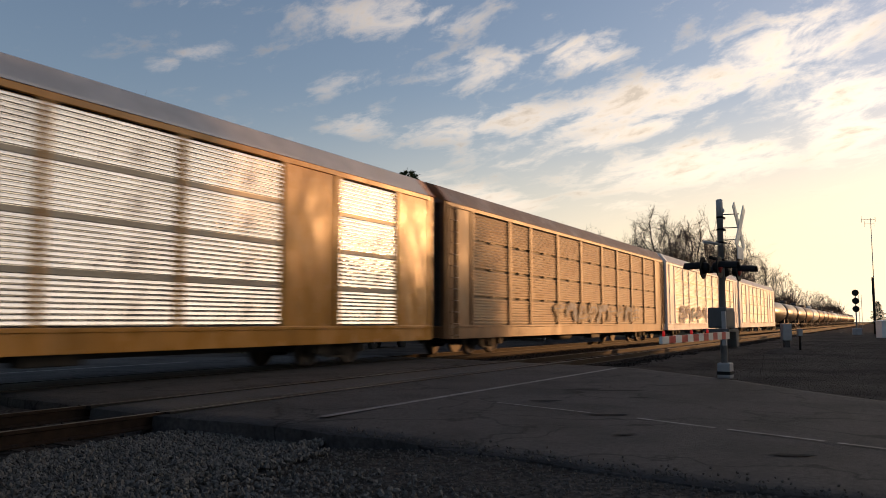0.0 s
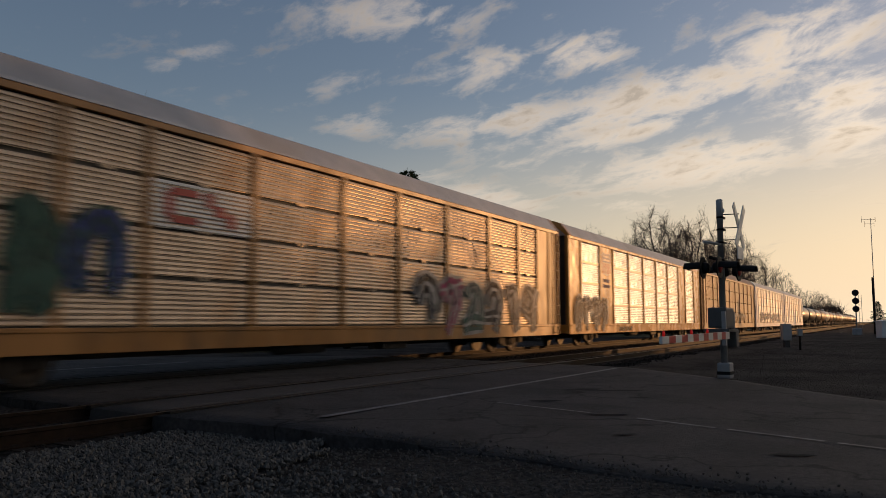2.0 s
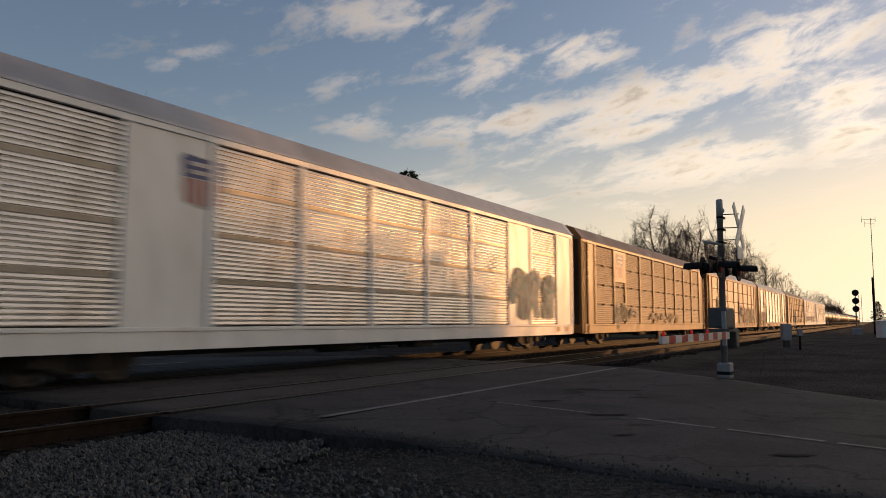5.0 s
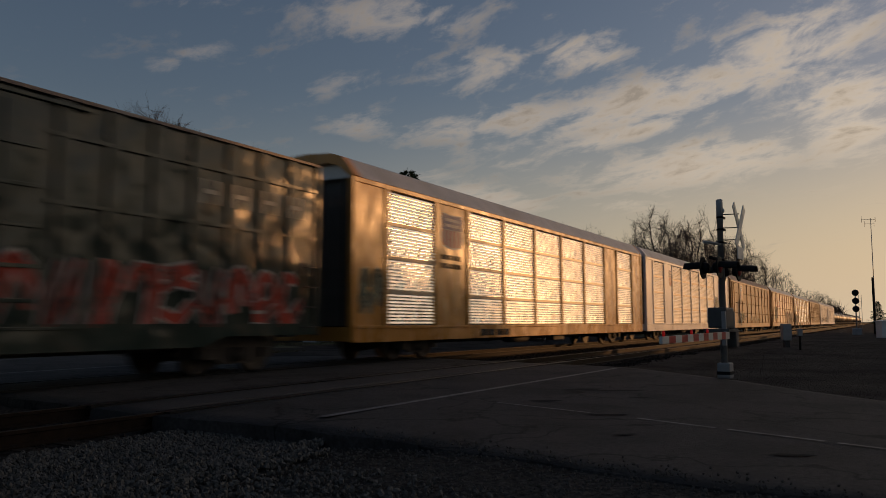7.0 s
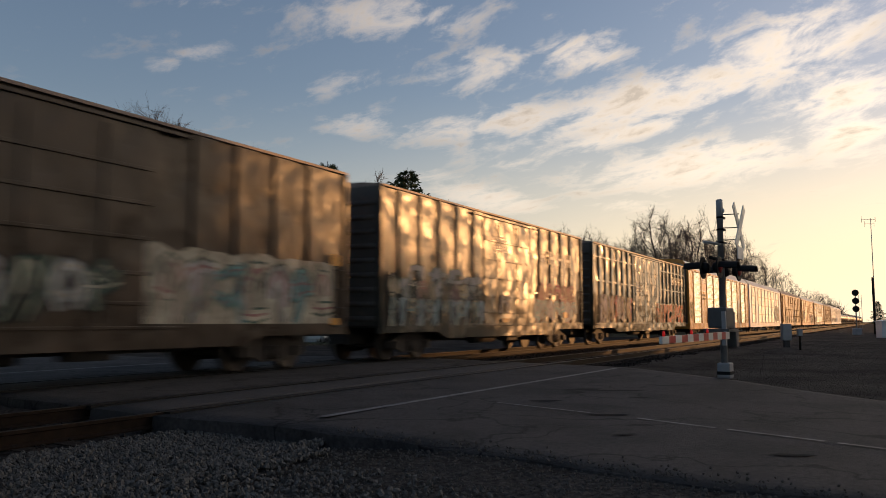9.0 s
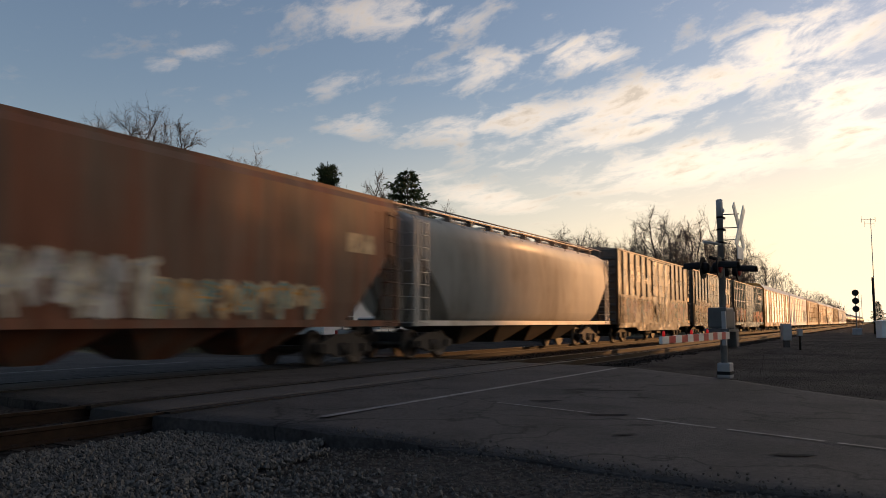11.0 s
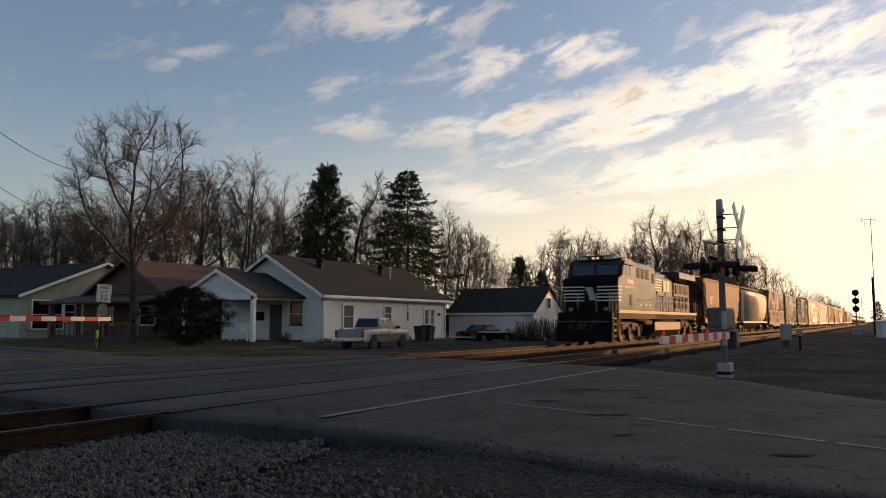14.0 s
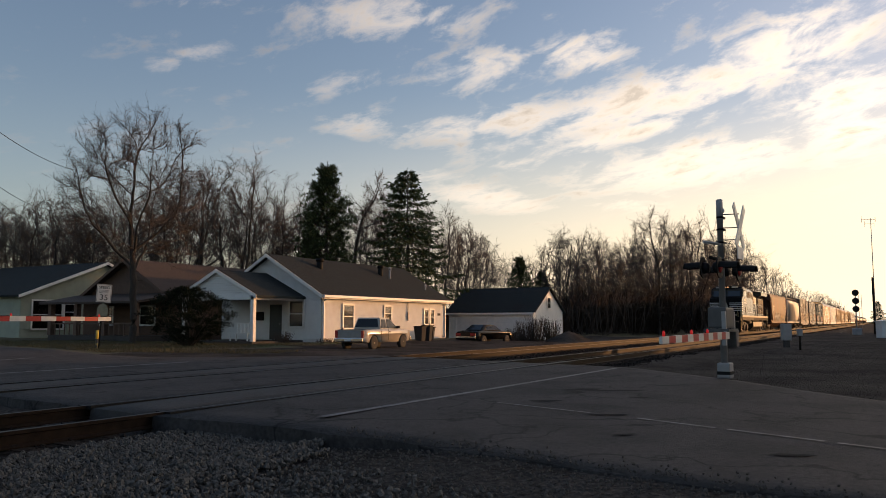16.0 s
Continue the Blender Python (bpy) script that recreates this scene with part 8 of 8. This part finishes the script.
def stones(name, count, place, size, mat, label, seed):
    rnd = random.Random(seed)
    base = [Vector(p) for p in ((1, 0, 0), (-1, 0, 0), (0, 1, 0), (0, -1, 0), (0, 0, 1), (0, 0, -1), (0.6, 0.6, 0.55), (-0.6, 0.55, 0.6), (0.55, -0.6, 0.6), (-0.6, -0.6, 0.5))]
    tris = [(0, 6, 4), (6, 2, 4), (2, 7, 4), (7, 1, 4), (1, 9, 4), (9, 3, 4), (3, 8, 4), (8, 0, 4), (0, 2, 6), (2, 1, 7), (1, 3, 9), (3, 0, 8), (0, 5, 2), (2, 5, 1), (1, 5, 3), (3, 5, 0)]
    verts, faces = [], []
    for i in range(count):
        x, y, z = place(rnd)
        s = size * rnd.uniform(0.55, 1.35)
        q = Euler((rnd.uniform(0, 6.3), rnd.uniform(0, 6.3), rnd.uniform(0, 6.3))).to_matrix()
        k = len(verts)
        st = Vector((s * rnd.uniform(0.8, 1.3), s * rnd.uniform(0.65, 1.0), s * rnd.uniform(0.5, 0.85)))
        for b in base:
            v = Vector((b.x * st.x, b.y * st.y, b.z * st.z)) * rnd.uniform(0.78, 1.16)
            verts.append(q @ v + Vector((x, y, z)))
        faces += [(k + a, k + b, k + c) for a, b, c in tris]
    tagged(part(name, mesh_raw(name, verts, faces, mat), None), label, name.replace("_", " "), kind="stuff")


def near_stone_place(rnd):
    while True:
        x, y = rnd.uniform(1.4, 6.8), rnd.uniform(1.2, 7.4)
        edge = edge_at(LEFT_EDGE, y)
        # coarse stone thins out towards the road and the camera's right
        if x > edge + 0.05 - 0.5 * (y < 5):
            continue
        if y < 4.6 and rnd.random() < (x - 3.6) * 0.45 + (4.6 - y) * 0.14:
            continue
        if abs(y - RAILS[0]) < 0.16:
            continue
        return x, y, ground_z(x, y) + 0.01 + (0.055 if y > 4.2 else 0.0) * min(1, (y - 4.2)) + rnd.uniform(-0.01, 0.03)


def fine_place(rnd):
    while True:
        x, y = rnd.uniform(2.5, 8.2), rnd.uniform(-1.5, 5.0)
        if x > edge_at(LEFT_EDGE, y) + abs(rnd.gauss(0, 0.25)):
            continue
        return x, y, max(ground_z(x, y), -0.004 if x > edge_at(LEFT_EDGE, y) else -9) + 0.003


def track_stones(rnd):
    x = 20.5 + 42 * rnd.random() ** 1.5
    y = rnd.uniform(5.6, 15.8)
    return x, y, -0.195 - 0.12 * max(0.0, abs(y - (NEAR_Y if y < 11 else FAR_Y)) - 1.5) + rnd.uniform(-0.01, 0.02)


def left_track_stones(rnd):
    x, y = rnd.uniform(-1, 6.4), rnd.uniform(6.9, 16)
    return x, y, -0.21 + rnd.uniform(-0.02, 0.025)


def bank_stones(rnd):
    x = 14 + 46 * rnd.random() ** 1.3
    y = rnd.uniform(-1.5, 6.3)
    x = max(x, edge_at(RIGHT_EDGE, y) + abs(rnd.gauss(0, 0.8)))
    return x, y, ground_z(x, y) + 0.01


stones("crushed_stone", 20000, near_stone_place, 0.024, M["stone"], "coarse pale crushed stone beside the track", 1)
stones("fine_gravel", 9000, fine_place, 0.014, M["darkstone"], "fine dark gravel along the road edge", 2)
stones("track_ballast", 9000, track_stones, 0.042, M["ballast"], "dark grey crushed stone between the rails", 3)
stones("left_ballast", 3500, left_track_stones, 0.042, M["ballast"], "dark oily crushed stone between the rails", 4)
stones("bank_gravel", 12000, bank_stones, 0.011, M["bankstone"], "grey gravel on the trackside bank", 6)


# ---- vehicles ----
M["pickup"] = material("beige_car_paint", (0.44, 0.405, 0.355), 0.2, vary=0.06, scale=3, spec=0.6, dents=0.012, dent_scale=2.5)
M["blackcar"] = material("black_car_paint", (0.006, 0.006, 0.007), 0.14, vary=0.1, scale=3, spec=0.18, dents=0.0)
M["chrome"] = material("chrome", (0.6, 0.6, 0.6), 0.15, metal=1.0, vary=0.05, scale=4)
M["rim"] = material("alloy_rim", (0.42, 0.41, 0.40), 0.35, metal=0.3, vary=0.1, scale=8)
M["tyre"] = material("rubber_tyre", (0.02, 0.02, 0.02), 0.85, vary=0.2, scale=12)
M["softtop"] = material("cloth_top", (0.03, 0.028, 0.028), 0.9, vary=0.2, scale=20)


def car_wheel(parent, x, y, r, s):
    bm = B()
    lathe(bm, [(-0.10, r - 0.12), (-0.10, r - 0.03), (-0.07, r), (0.07, r), (0.10, r - 0.03), (0.10, r - 0.12)], 24, "y")
    w = part("tyre", bm, M["tyre"], parent, at=(x, y, r))
    bm = B()
    lathe(bm, [(s * 0.02, r - 0.12), (s * 0.085, r - 0.12), (s * 0.06, r - 0.16), (s * 0.08, 0.06), (s * 0.10, 0.04)], 20, "y")
    part("rim", bm, M["rim"], w)
    for i in range(6):
        a = math.pi * i / 3
        bm = B()
        lathe(bm, [(s * 0.066, 0.035), (s * 0.078, 0.03)], 8, "y", (0.13 * math.cos(a), 0, 0.13 * math.sin(a)))
        part("rim_hole", bm, M["blackpaint"], w)


def body_with_arches(outline_top, x0, x1, z0, wheels, r, y):
    """Side outline of a car body as (x, z), with round wheel arches cut from below."""
    pts = [(x0, z0 + 0.06)]
    for xc in wheels:
        for i in range(9):
            a = math.pi - math.pi * i / 8
            pts.append((xc + (r + 0.07) * math.cos(a), max(z0, 0.33 + (r + 0.07) * math.sin(a))))
    pts.append((x1, z0 + 0.06))
    return pts + outline_top


def tumblehome(bm, levels, mid, amount):
    """Curve the sides of a body inwards above and below its waist."""
    for z in levels:
        bmesh.ops.bisect_plane(bm, geom=bm.verts[:] + bm.edges[:] + bm.faces[:], plane_co=(0, 0, z), plane_no=(0, 0, 1))
    for x in (-2.0, 2.0):
        bmesh.ops.bisect_plane(bm, geom=bm.verts[:] + bm.edges[:] + bm.faces[:], plane_co=(x, 0, 0), plane_no=(1, 0, 0))
    for v in bm.verts:
        v.co.y *= 1 - amount * (v.co.z - mid) ** 2 - (0.07 if abs(v.co.x) > 2.2 else 0.0)
    for f in bm.faces:
        f.smooth = abs(f.normal.y) > 0.6


def pickup():
    x, y = 32.75, 22.35
    t = thing("pickup_truck", "beige compact extended-cab pickup truck on a gravel drive", "pickup truck", pose(x, y, -0.24, 0, 0, 4))
    L, W, r = 4.75, 1.65, 0.35
    bm = B()
    top = [(2.36, 0.78), (2.30, 0.92), (1.15, 1.02), (-2.33, 0.98), (-2.36, 0.6)]
    prism(bm, body_with_arches(top, -2.36, 2.36, 0.36, (-1.42, 1.50), r, 0), -W / 2, W / 2, "y")
    bmesh.ops.recalc_face_normals(bm, faces=bm.faces)
    tumblehome(bm, (0.5, 0.6, 0.7, 0.8, 0.9), 0.68, 0.55)
    part("body", bm, M["pickup"], t)
    bm = B()
    hw = W / 2 - 0.06
    a = [(1.12, 1.0), (0.42, 1.52), (0.25, 1.57), (-0.62, 1.57), (-0.78, 1.0)]
    v0 = [bm.verts.new((px, -(hw if pz < 1.2 else hw - 0.14), pz)) for px, pz in a]
    v1 = [bm.verts.new((px, (hw if pz < 1.2 else hw - 0.14), pz)) for px, pz in a]
    for i in range(len(a)):
        j = (i + 1) % len(a)
        bm.faces.new((v0[i], v0[j], v1[j], v1[i]))
    bm.faces.new(v0[::-1]), bm.faces.new(v1)
    bmesh.ops.bevel(bm, geom=bm.edges[:], offset=0.03, segments=2, affect="EDGES")
    part("cab", bm, M["pickup"], t)

    def pane(pts, name="window"):
        bm = B()
        vs = [bm.verts.new(p) for p in pts]
        bm.faces.new(vs)
        bmesh.ops.solidify(bm, geom=bm.faces[:], thickness=0.012)
        part(name, bm, M["glass"], t)
    for s in (-1, 1):
        yb, yt = s * (hw + 0.012), s * (hw - 0.115)
        pane([(0.92, yb - s * 0.0, 1.06), (0.40, yt, 1.48), (-0.02, yt, 1.48), (-0.02, yb, 1.06)])
        pane([(-0.12, yb, 1.06), (-0.12, yt, 1.48), (-0.52, yt, 1.48), (-0.68, yb, 1.06)])
    pane([(1.10, -hw + 0.1, 1.06), (1.10, hw - 0.1, 1.06), (0.50, hw - 0.22, 1.50), (0.50, -hw + 0.22, 1.50)], "windshield")
    pane([(-0.795, -hw + 0.1, 1.10), (-0.795, hw - 0.1, 1.10), (-0.665, hw - 0.22, 1.50), (-0.665, -hw + 0.22, 1.50)], "rear_window")
    bm = B()
    box(bm, -2.25, -0.90, -W / 2 + 0.09, W / 2 - 0.09, 0.985, 0.99)
    part("bed_opening", bm, M["blackpaint"], t)
    bm = B()
    box(bm, -2.375, -2.36, -W / 2 + 0.18, W / 2 - 0.18, 0.56, 0.97, 0.01)
    part("tailgate", bm, material("grey_tailgate", (0.24, 0.23, 0.22), 0.45, vary=0.1, scale=4), t, "grey tailgate")
    for s in (-1, 1):
        bm = B()
        box(bm, -2.38, -2.34, s * (W / 2 - 0.09) - 0.07, s * (W / 2 - 0.09) + 0.07, 0.6, 0.95)
        part("tail_light", bm, M["red"], t)
        for xw in (-1.42, 1.50):
            car_wheel(t, xw, s * (W / 2 - 0.09), r, s)
        bm = B()
        box(bm, 0.85, 1.0, s * (W / 2 + 0.02) - 0.08, s * (W / 2 + 0.02) + 0.08, 1.04, 1.16, 0.02)
        part("mirror", bm, M["blackpaint"], t)
        bm = B()
        box(bm, -0.72, -0.70, s * W / 2 - 0.004, s * W / 2 + 0.004, 0.45, 1.0)
        box(bm, -0.06, -0.04, s * W / 2 - 0.004, s * W / 2 + 0.004, 0.45, 1.0)
        part("door_seam", bm, M["blackpaint"], t)
        bm = B()
        box(bm, 0.05, 0.2, s * W / 2 - 0.02, s * W / 2 + 0.02, 0.84, 0.88)
        part("door_handle", bm, M["blackpaint"], t)
    bm = B()
    box(bm, -2.52, -2.36, -W / 2 + 0.05, W / 2 - 0.05, 0.42, 0.58, 0.02)
    part("rear_bumper", bm, M["chrome"], t)
    bm = B()
    box(bm, 2.34, 2.46, -W / 2 + 0.02, W / 2 - 0.02, 0.42, 0.6, 0.02)
    part("front_bumper", bm, M["chrome"], t)
    bm = B()
    box(bm, -2.528, -2.52, -0.17, 0.17, 0.44, 0.56)
    part("plate", bm, M["signwhite"], t)


def black_car():
    x, y = spot(55.5, 3.0)
    t = thing("black_sedan", "black sedan with a dark cloth roof by the garage", "car", pose(x, y, -0.44, 0, 0, -8))
    W, r = 1.78, 0.32
    bm = B()
    top = [(2.4, 0.62), (2.3, 0.78), (1.0, 0.92), (-1.6, 0.96), (-2.35, 0.88), (-2.42, 0.55)]
    prism(bm, body_with_arches(top, -2.42, 2.4, 0.3, (-1.45, 1.45), r, 0), -W / 2, W / 2, "y")
    bmesh.ops.recalc_face_normals(bm, faces=bm.faces)
    tumblehome(bm, (0.4, 0.5, 0.6, 0.7, 0.8), 0.58, 0.7)
    part("body", bm, M["blackcar"], t)
    bm = B()
    hw = W / 2 - 0.1
    a = [(0.95, 0.9), (0.25, 1.34), (-0.85, 1.36), (-1.5, 0.94)]
    v0 = [bm.verts.new((px, -(hw if pz < 1.1 else hw - 0.18), pz)) for px, pz in a]
    v1 = [bm.verts.new((px, (hw if pz < 1.1 else hw - 0.18), pz)) for px, pz in a]
    for i in range(4):
        bm.faces.new((v0[i], v0[(i + 1) % 4], v1[(i + 1) % 4], v1[i]))
    bm.faces.new(v0[::-1]), bm.faces.new(v1)
    bmesh.ops.bevel(bm, geom=bm.edges[:], offset=0.05, segments=2, affect="EDGES")
    part("roof", bm, M["softtop"], t, "dark cloth roof")
    for s in (-1, 1):
        bm = B()
        yb, yt = s * (hw + 0.006), s * (hw - 0.15)
        bm.faces.new([bm.verts.new(p) for p in ((0.78, yb, 0.98), (0.22, yt, 1.28), (-0.75, yt, 1.28), (-1.1, yb, 0.98))])
        bmesh.ops.solidify(bm, geom=bm.faces[:], thickness=0.01)
        part("side_window", bm, M["glass"], t)
        for xw in (-1.45, 1.45):
            car_wheel(t, xw, s * (W / 2 - 0.1), r, s)
        bm = B()
        box(bm, -2.44, -2.40, s * 0.62 - 0.2, s * 0.62 + 0.2, 0.62, 0.78)
        part("tail_light", bm, M["red"], t)
    bm = B()
    bm.faces.new([bm.verts.new(p) for p in ((-1.43, -0.6, 1.0), (-1.43, 0.6, 1.0), (-0.95, 0.5, 1.33), (-0.95, -0.5, 1.33))])
    bmesh.ops.translate(bm, verts=bm.verts[:], vec=(-0.03, 0, 0.02))
    part("rear_window", bm, M["glass"], t)
    bm = B()
    box(bm, -2.5, -2.38, -W / 2 + 0.04, W / 2 - 0.04, 0.42, 0.56, 0.03)
    part("bumper", bm, M["chrome"], t)


def bins():
    for i, (x, y, h) in enumerate(((43.3, 26.0, 1.05), (44.0, 25.9, 1.1), (44.7, 26.1, 1.0))):
        b = thing("wheelie_bin", "dark plastic wheeled bin against the house", "bin", pose(x, y, -0.2, 0, 0, 10 * i), "wheelie bins")
        bm = B()
        v = [bm.verts.new((sx * w, sy * w, z)) for z, w in ((0.05, 0.22), (h - 0.06, 0.30)) for sx, sy in ((-1, -1), (1, -1), (1, 1), (-1, 1))]
        for k in range(4):
            bm.faces.new((v[k], v[(k + 1) % 4], v[4 + (k + 1) % 4], v[4 + k]))
        bm.faces.new(v[:4][::-1]), bm.faces.new(v[4:])
        part("body", bm, M["softtop"], b)
        bm = B()
        box(bm, -0.33, 0.33, -0.36, 0.33, h - 0.06, h, 0.02)
        part("lid", bm, M["blackpaint"], b)
        for s in (-1, 1):
            bm = B()
            lathe(bm, [(-0.03, 0.1), (0.03, 0.1)], 14, "x")
            part("wheel", bm, M["tyre"], b, at=(s * 0.2, 0.24, 0.1))


pickup()
black_car()
bins()


# ---- overhead wires ----
def wire(a, b, sag, label):
    cu = bpy.data.curves.new("overhead_wire", "CURVE")
    cu.dimensions, cu.bevel_depth, cu.bevel_resolution = "3D", 0.013, 2
    sp = cu.splines.new("POLY")
    n = 24
    sp.points.add(n)
    for i in range(n + 1):
        u = i / n
        p = Vector(a).lerp(Vector(b), u)
        sp.points[i].co = (p.x, p.y, p.z - sag * 4 * u * (1 - u), 1)
    cu.materials.append(M["blackpaint"])
    tagged(new("overhead_wire", cu), label, "wire", "overhead wires")


for d0, s0, z0, d1, s1, z1, sag in ((26, -0.62, 8.3, 46, -0.455, 10.0, 0.5), (30, -0.62, 7.4, 52, -0.50, 8.6, 0.5), (30, -0.62, 7.0, 60, -0.50, 8.2, 0.6)):
    wire((*spot(d0, s0 * d0), z0), (*spot(d1, s1 * d1), z1), sag, "thin black overhead wire")


# ---- unseen trees added right of the view to shade and dapple the crossing ----
def shade_tree(k, x, y, h, kind):
    plant_bare(kind, (x, y), h, 37 * k, "unseen leafless tree added to dapple the low sun", "roadside trees", 1.2)


SUN_ALONG, SUN_ACROSS = Vector((math.cos(SUN_AZ), math.sin(SUN_AZ))), Vector((-math.sin(SUN_AZ), math.cos(SUN_AZ)))
rnd = random.Random(17)
for k in range(34):
    u, a = 14 + 8.2 * (k % 15) / 14 + rnd.uniform(-0.7, 0.7), 62 + 9 * (k // 15) + rnd.uniform(-3, 3)
    p = SUN_ALONG * a + SUN_ACROSS * u
    if p.y < -3:
        shade_tree(k, p.x, p.y, rnd.uniform(6.5, 10.0), ("thicket", "multi", "round")[k % 3])


def unseen_shade_building():
    """A plain building added out of view; its bulk keeps the low sun off the crossing."""
    p = SUN_ALONG * 82 + SUN_ACROSS * -4
    t = thing("warehouse", "plain tall brick block added out of view to block the sun", "building", pose(p.x, p.y, -0.3, 0, 0, math.degrees(SUN_AZ)))
    bm = B()
    box(bm, -5, 9, -22, 20.2, 0, 11.6)
    part("wall", bm, M["shadowed"], t)
    bm = B()
    box(bm, -5.2, 9.2, -22.2, 20.4, 11.6, 11.9)
    part("roof", bm, M["shingle"], t)


unseen_shade_building()


def off_view_shade_hedge():
    """A clipped hedge added out of view to shade the ground at the right."""
    bm = B()
    rows = []
    for i in range(90):
        x = 44 + i * 1.0
        w = 0.8 + 0.25 * noise.noise((i * 0.6, 0, 2))
        h = 2.75 + 0.35 * noise.noise((i * 0.45, 4, 1))
        rows.append([bm.verts.new((x, -11 + u * w, z * h - 0.3)) for u, z in ((-1, 0), (-1.1, 0.6), (-0.6, 0.97), (0, 1.03), (0.6, 0.97), (1.1, 0.6), (1, 0))])
    for p, q in zip(rows, rows[1:]):
        for k in range(6):
            bm.faces.new((p[k], q[k], q[k + 1], p[k + 1]))
    tagged(part("hedge", bm, M["needle"]), "long dark hedge added out of view to shade the shoulder", "hedge")


off_view_shade_hedge()


def gravel_heaps():
    for i, (sd, d, w, h) in enumerate(((0.437, 33.5, 1.6, 0.28), (0.160, 60, 2.6, 0.85))):
        x, y = column(sd, d)
        bm = B()
        rings = []
        for k in range(7):
            r = w * (1 - k / 6.2)
            rings.append([bm.verts.new((r * math.cos(a) * (1 + 0.2 * noise.noise((math.cos(a), math.sin(a), k * 0.5 + i))), r * 0.7 * math.sin(a), h * (k / 6) ** 0.8 + 0.04 * noise.noise((a * 2, k, i)))) for a in [2 * math.pi * j / 28 for j in range(28)]])
        for p, q in zip(rings, rings[1:]):
            for j in range(28):
                bm.faces.new((p[j], p[(j + 1) % 28], q[(j + 1) % 28], q[j])).smooth = True
        bm.faces.new(rings[-1])
        t = part("gravel_heap", bm, M["gravel"], at=pose(x, y, ground_z(x, y) - 0.03))
        tagged(t, "low dark heap of gravel on the ground", "gravel heap", "gravel heaps")


gravel_heaps()


# ---- what moves ----
def motions():
    for car, x0 in RUN:
        walk(car, [(t, pose(run_x(x0, t), FAR_Y, 0)) for t in range(0, 17, 2)])
        if x0 > 110:
            continue
        # the wheels roll, one short turn for each step of the film
        for w in [o for o in car.children_recursive if o.name.startswith("wheelset")]:
            c = w.matrix_basis.translation.copy()
            r = c.z
            walk(w, [(i / FPS, pose(c.x, c.y, c.z, 0, math.degrees((run_x(0, i / FPS) - run_x(0, 0)) / r), 0)) for i in range(0, 16 * FPS + 1)])


motions()
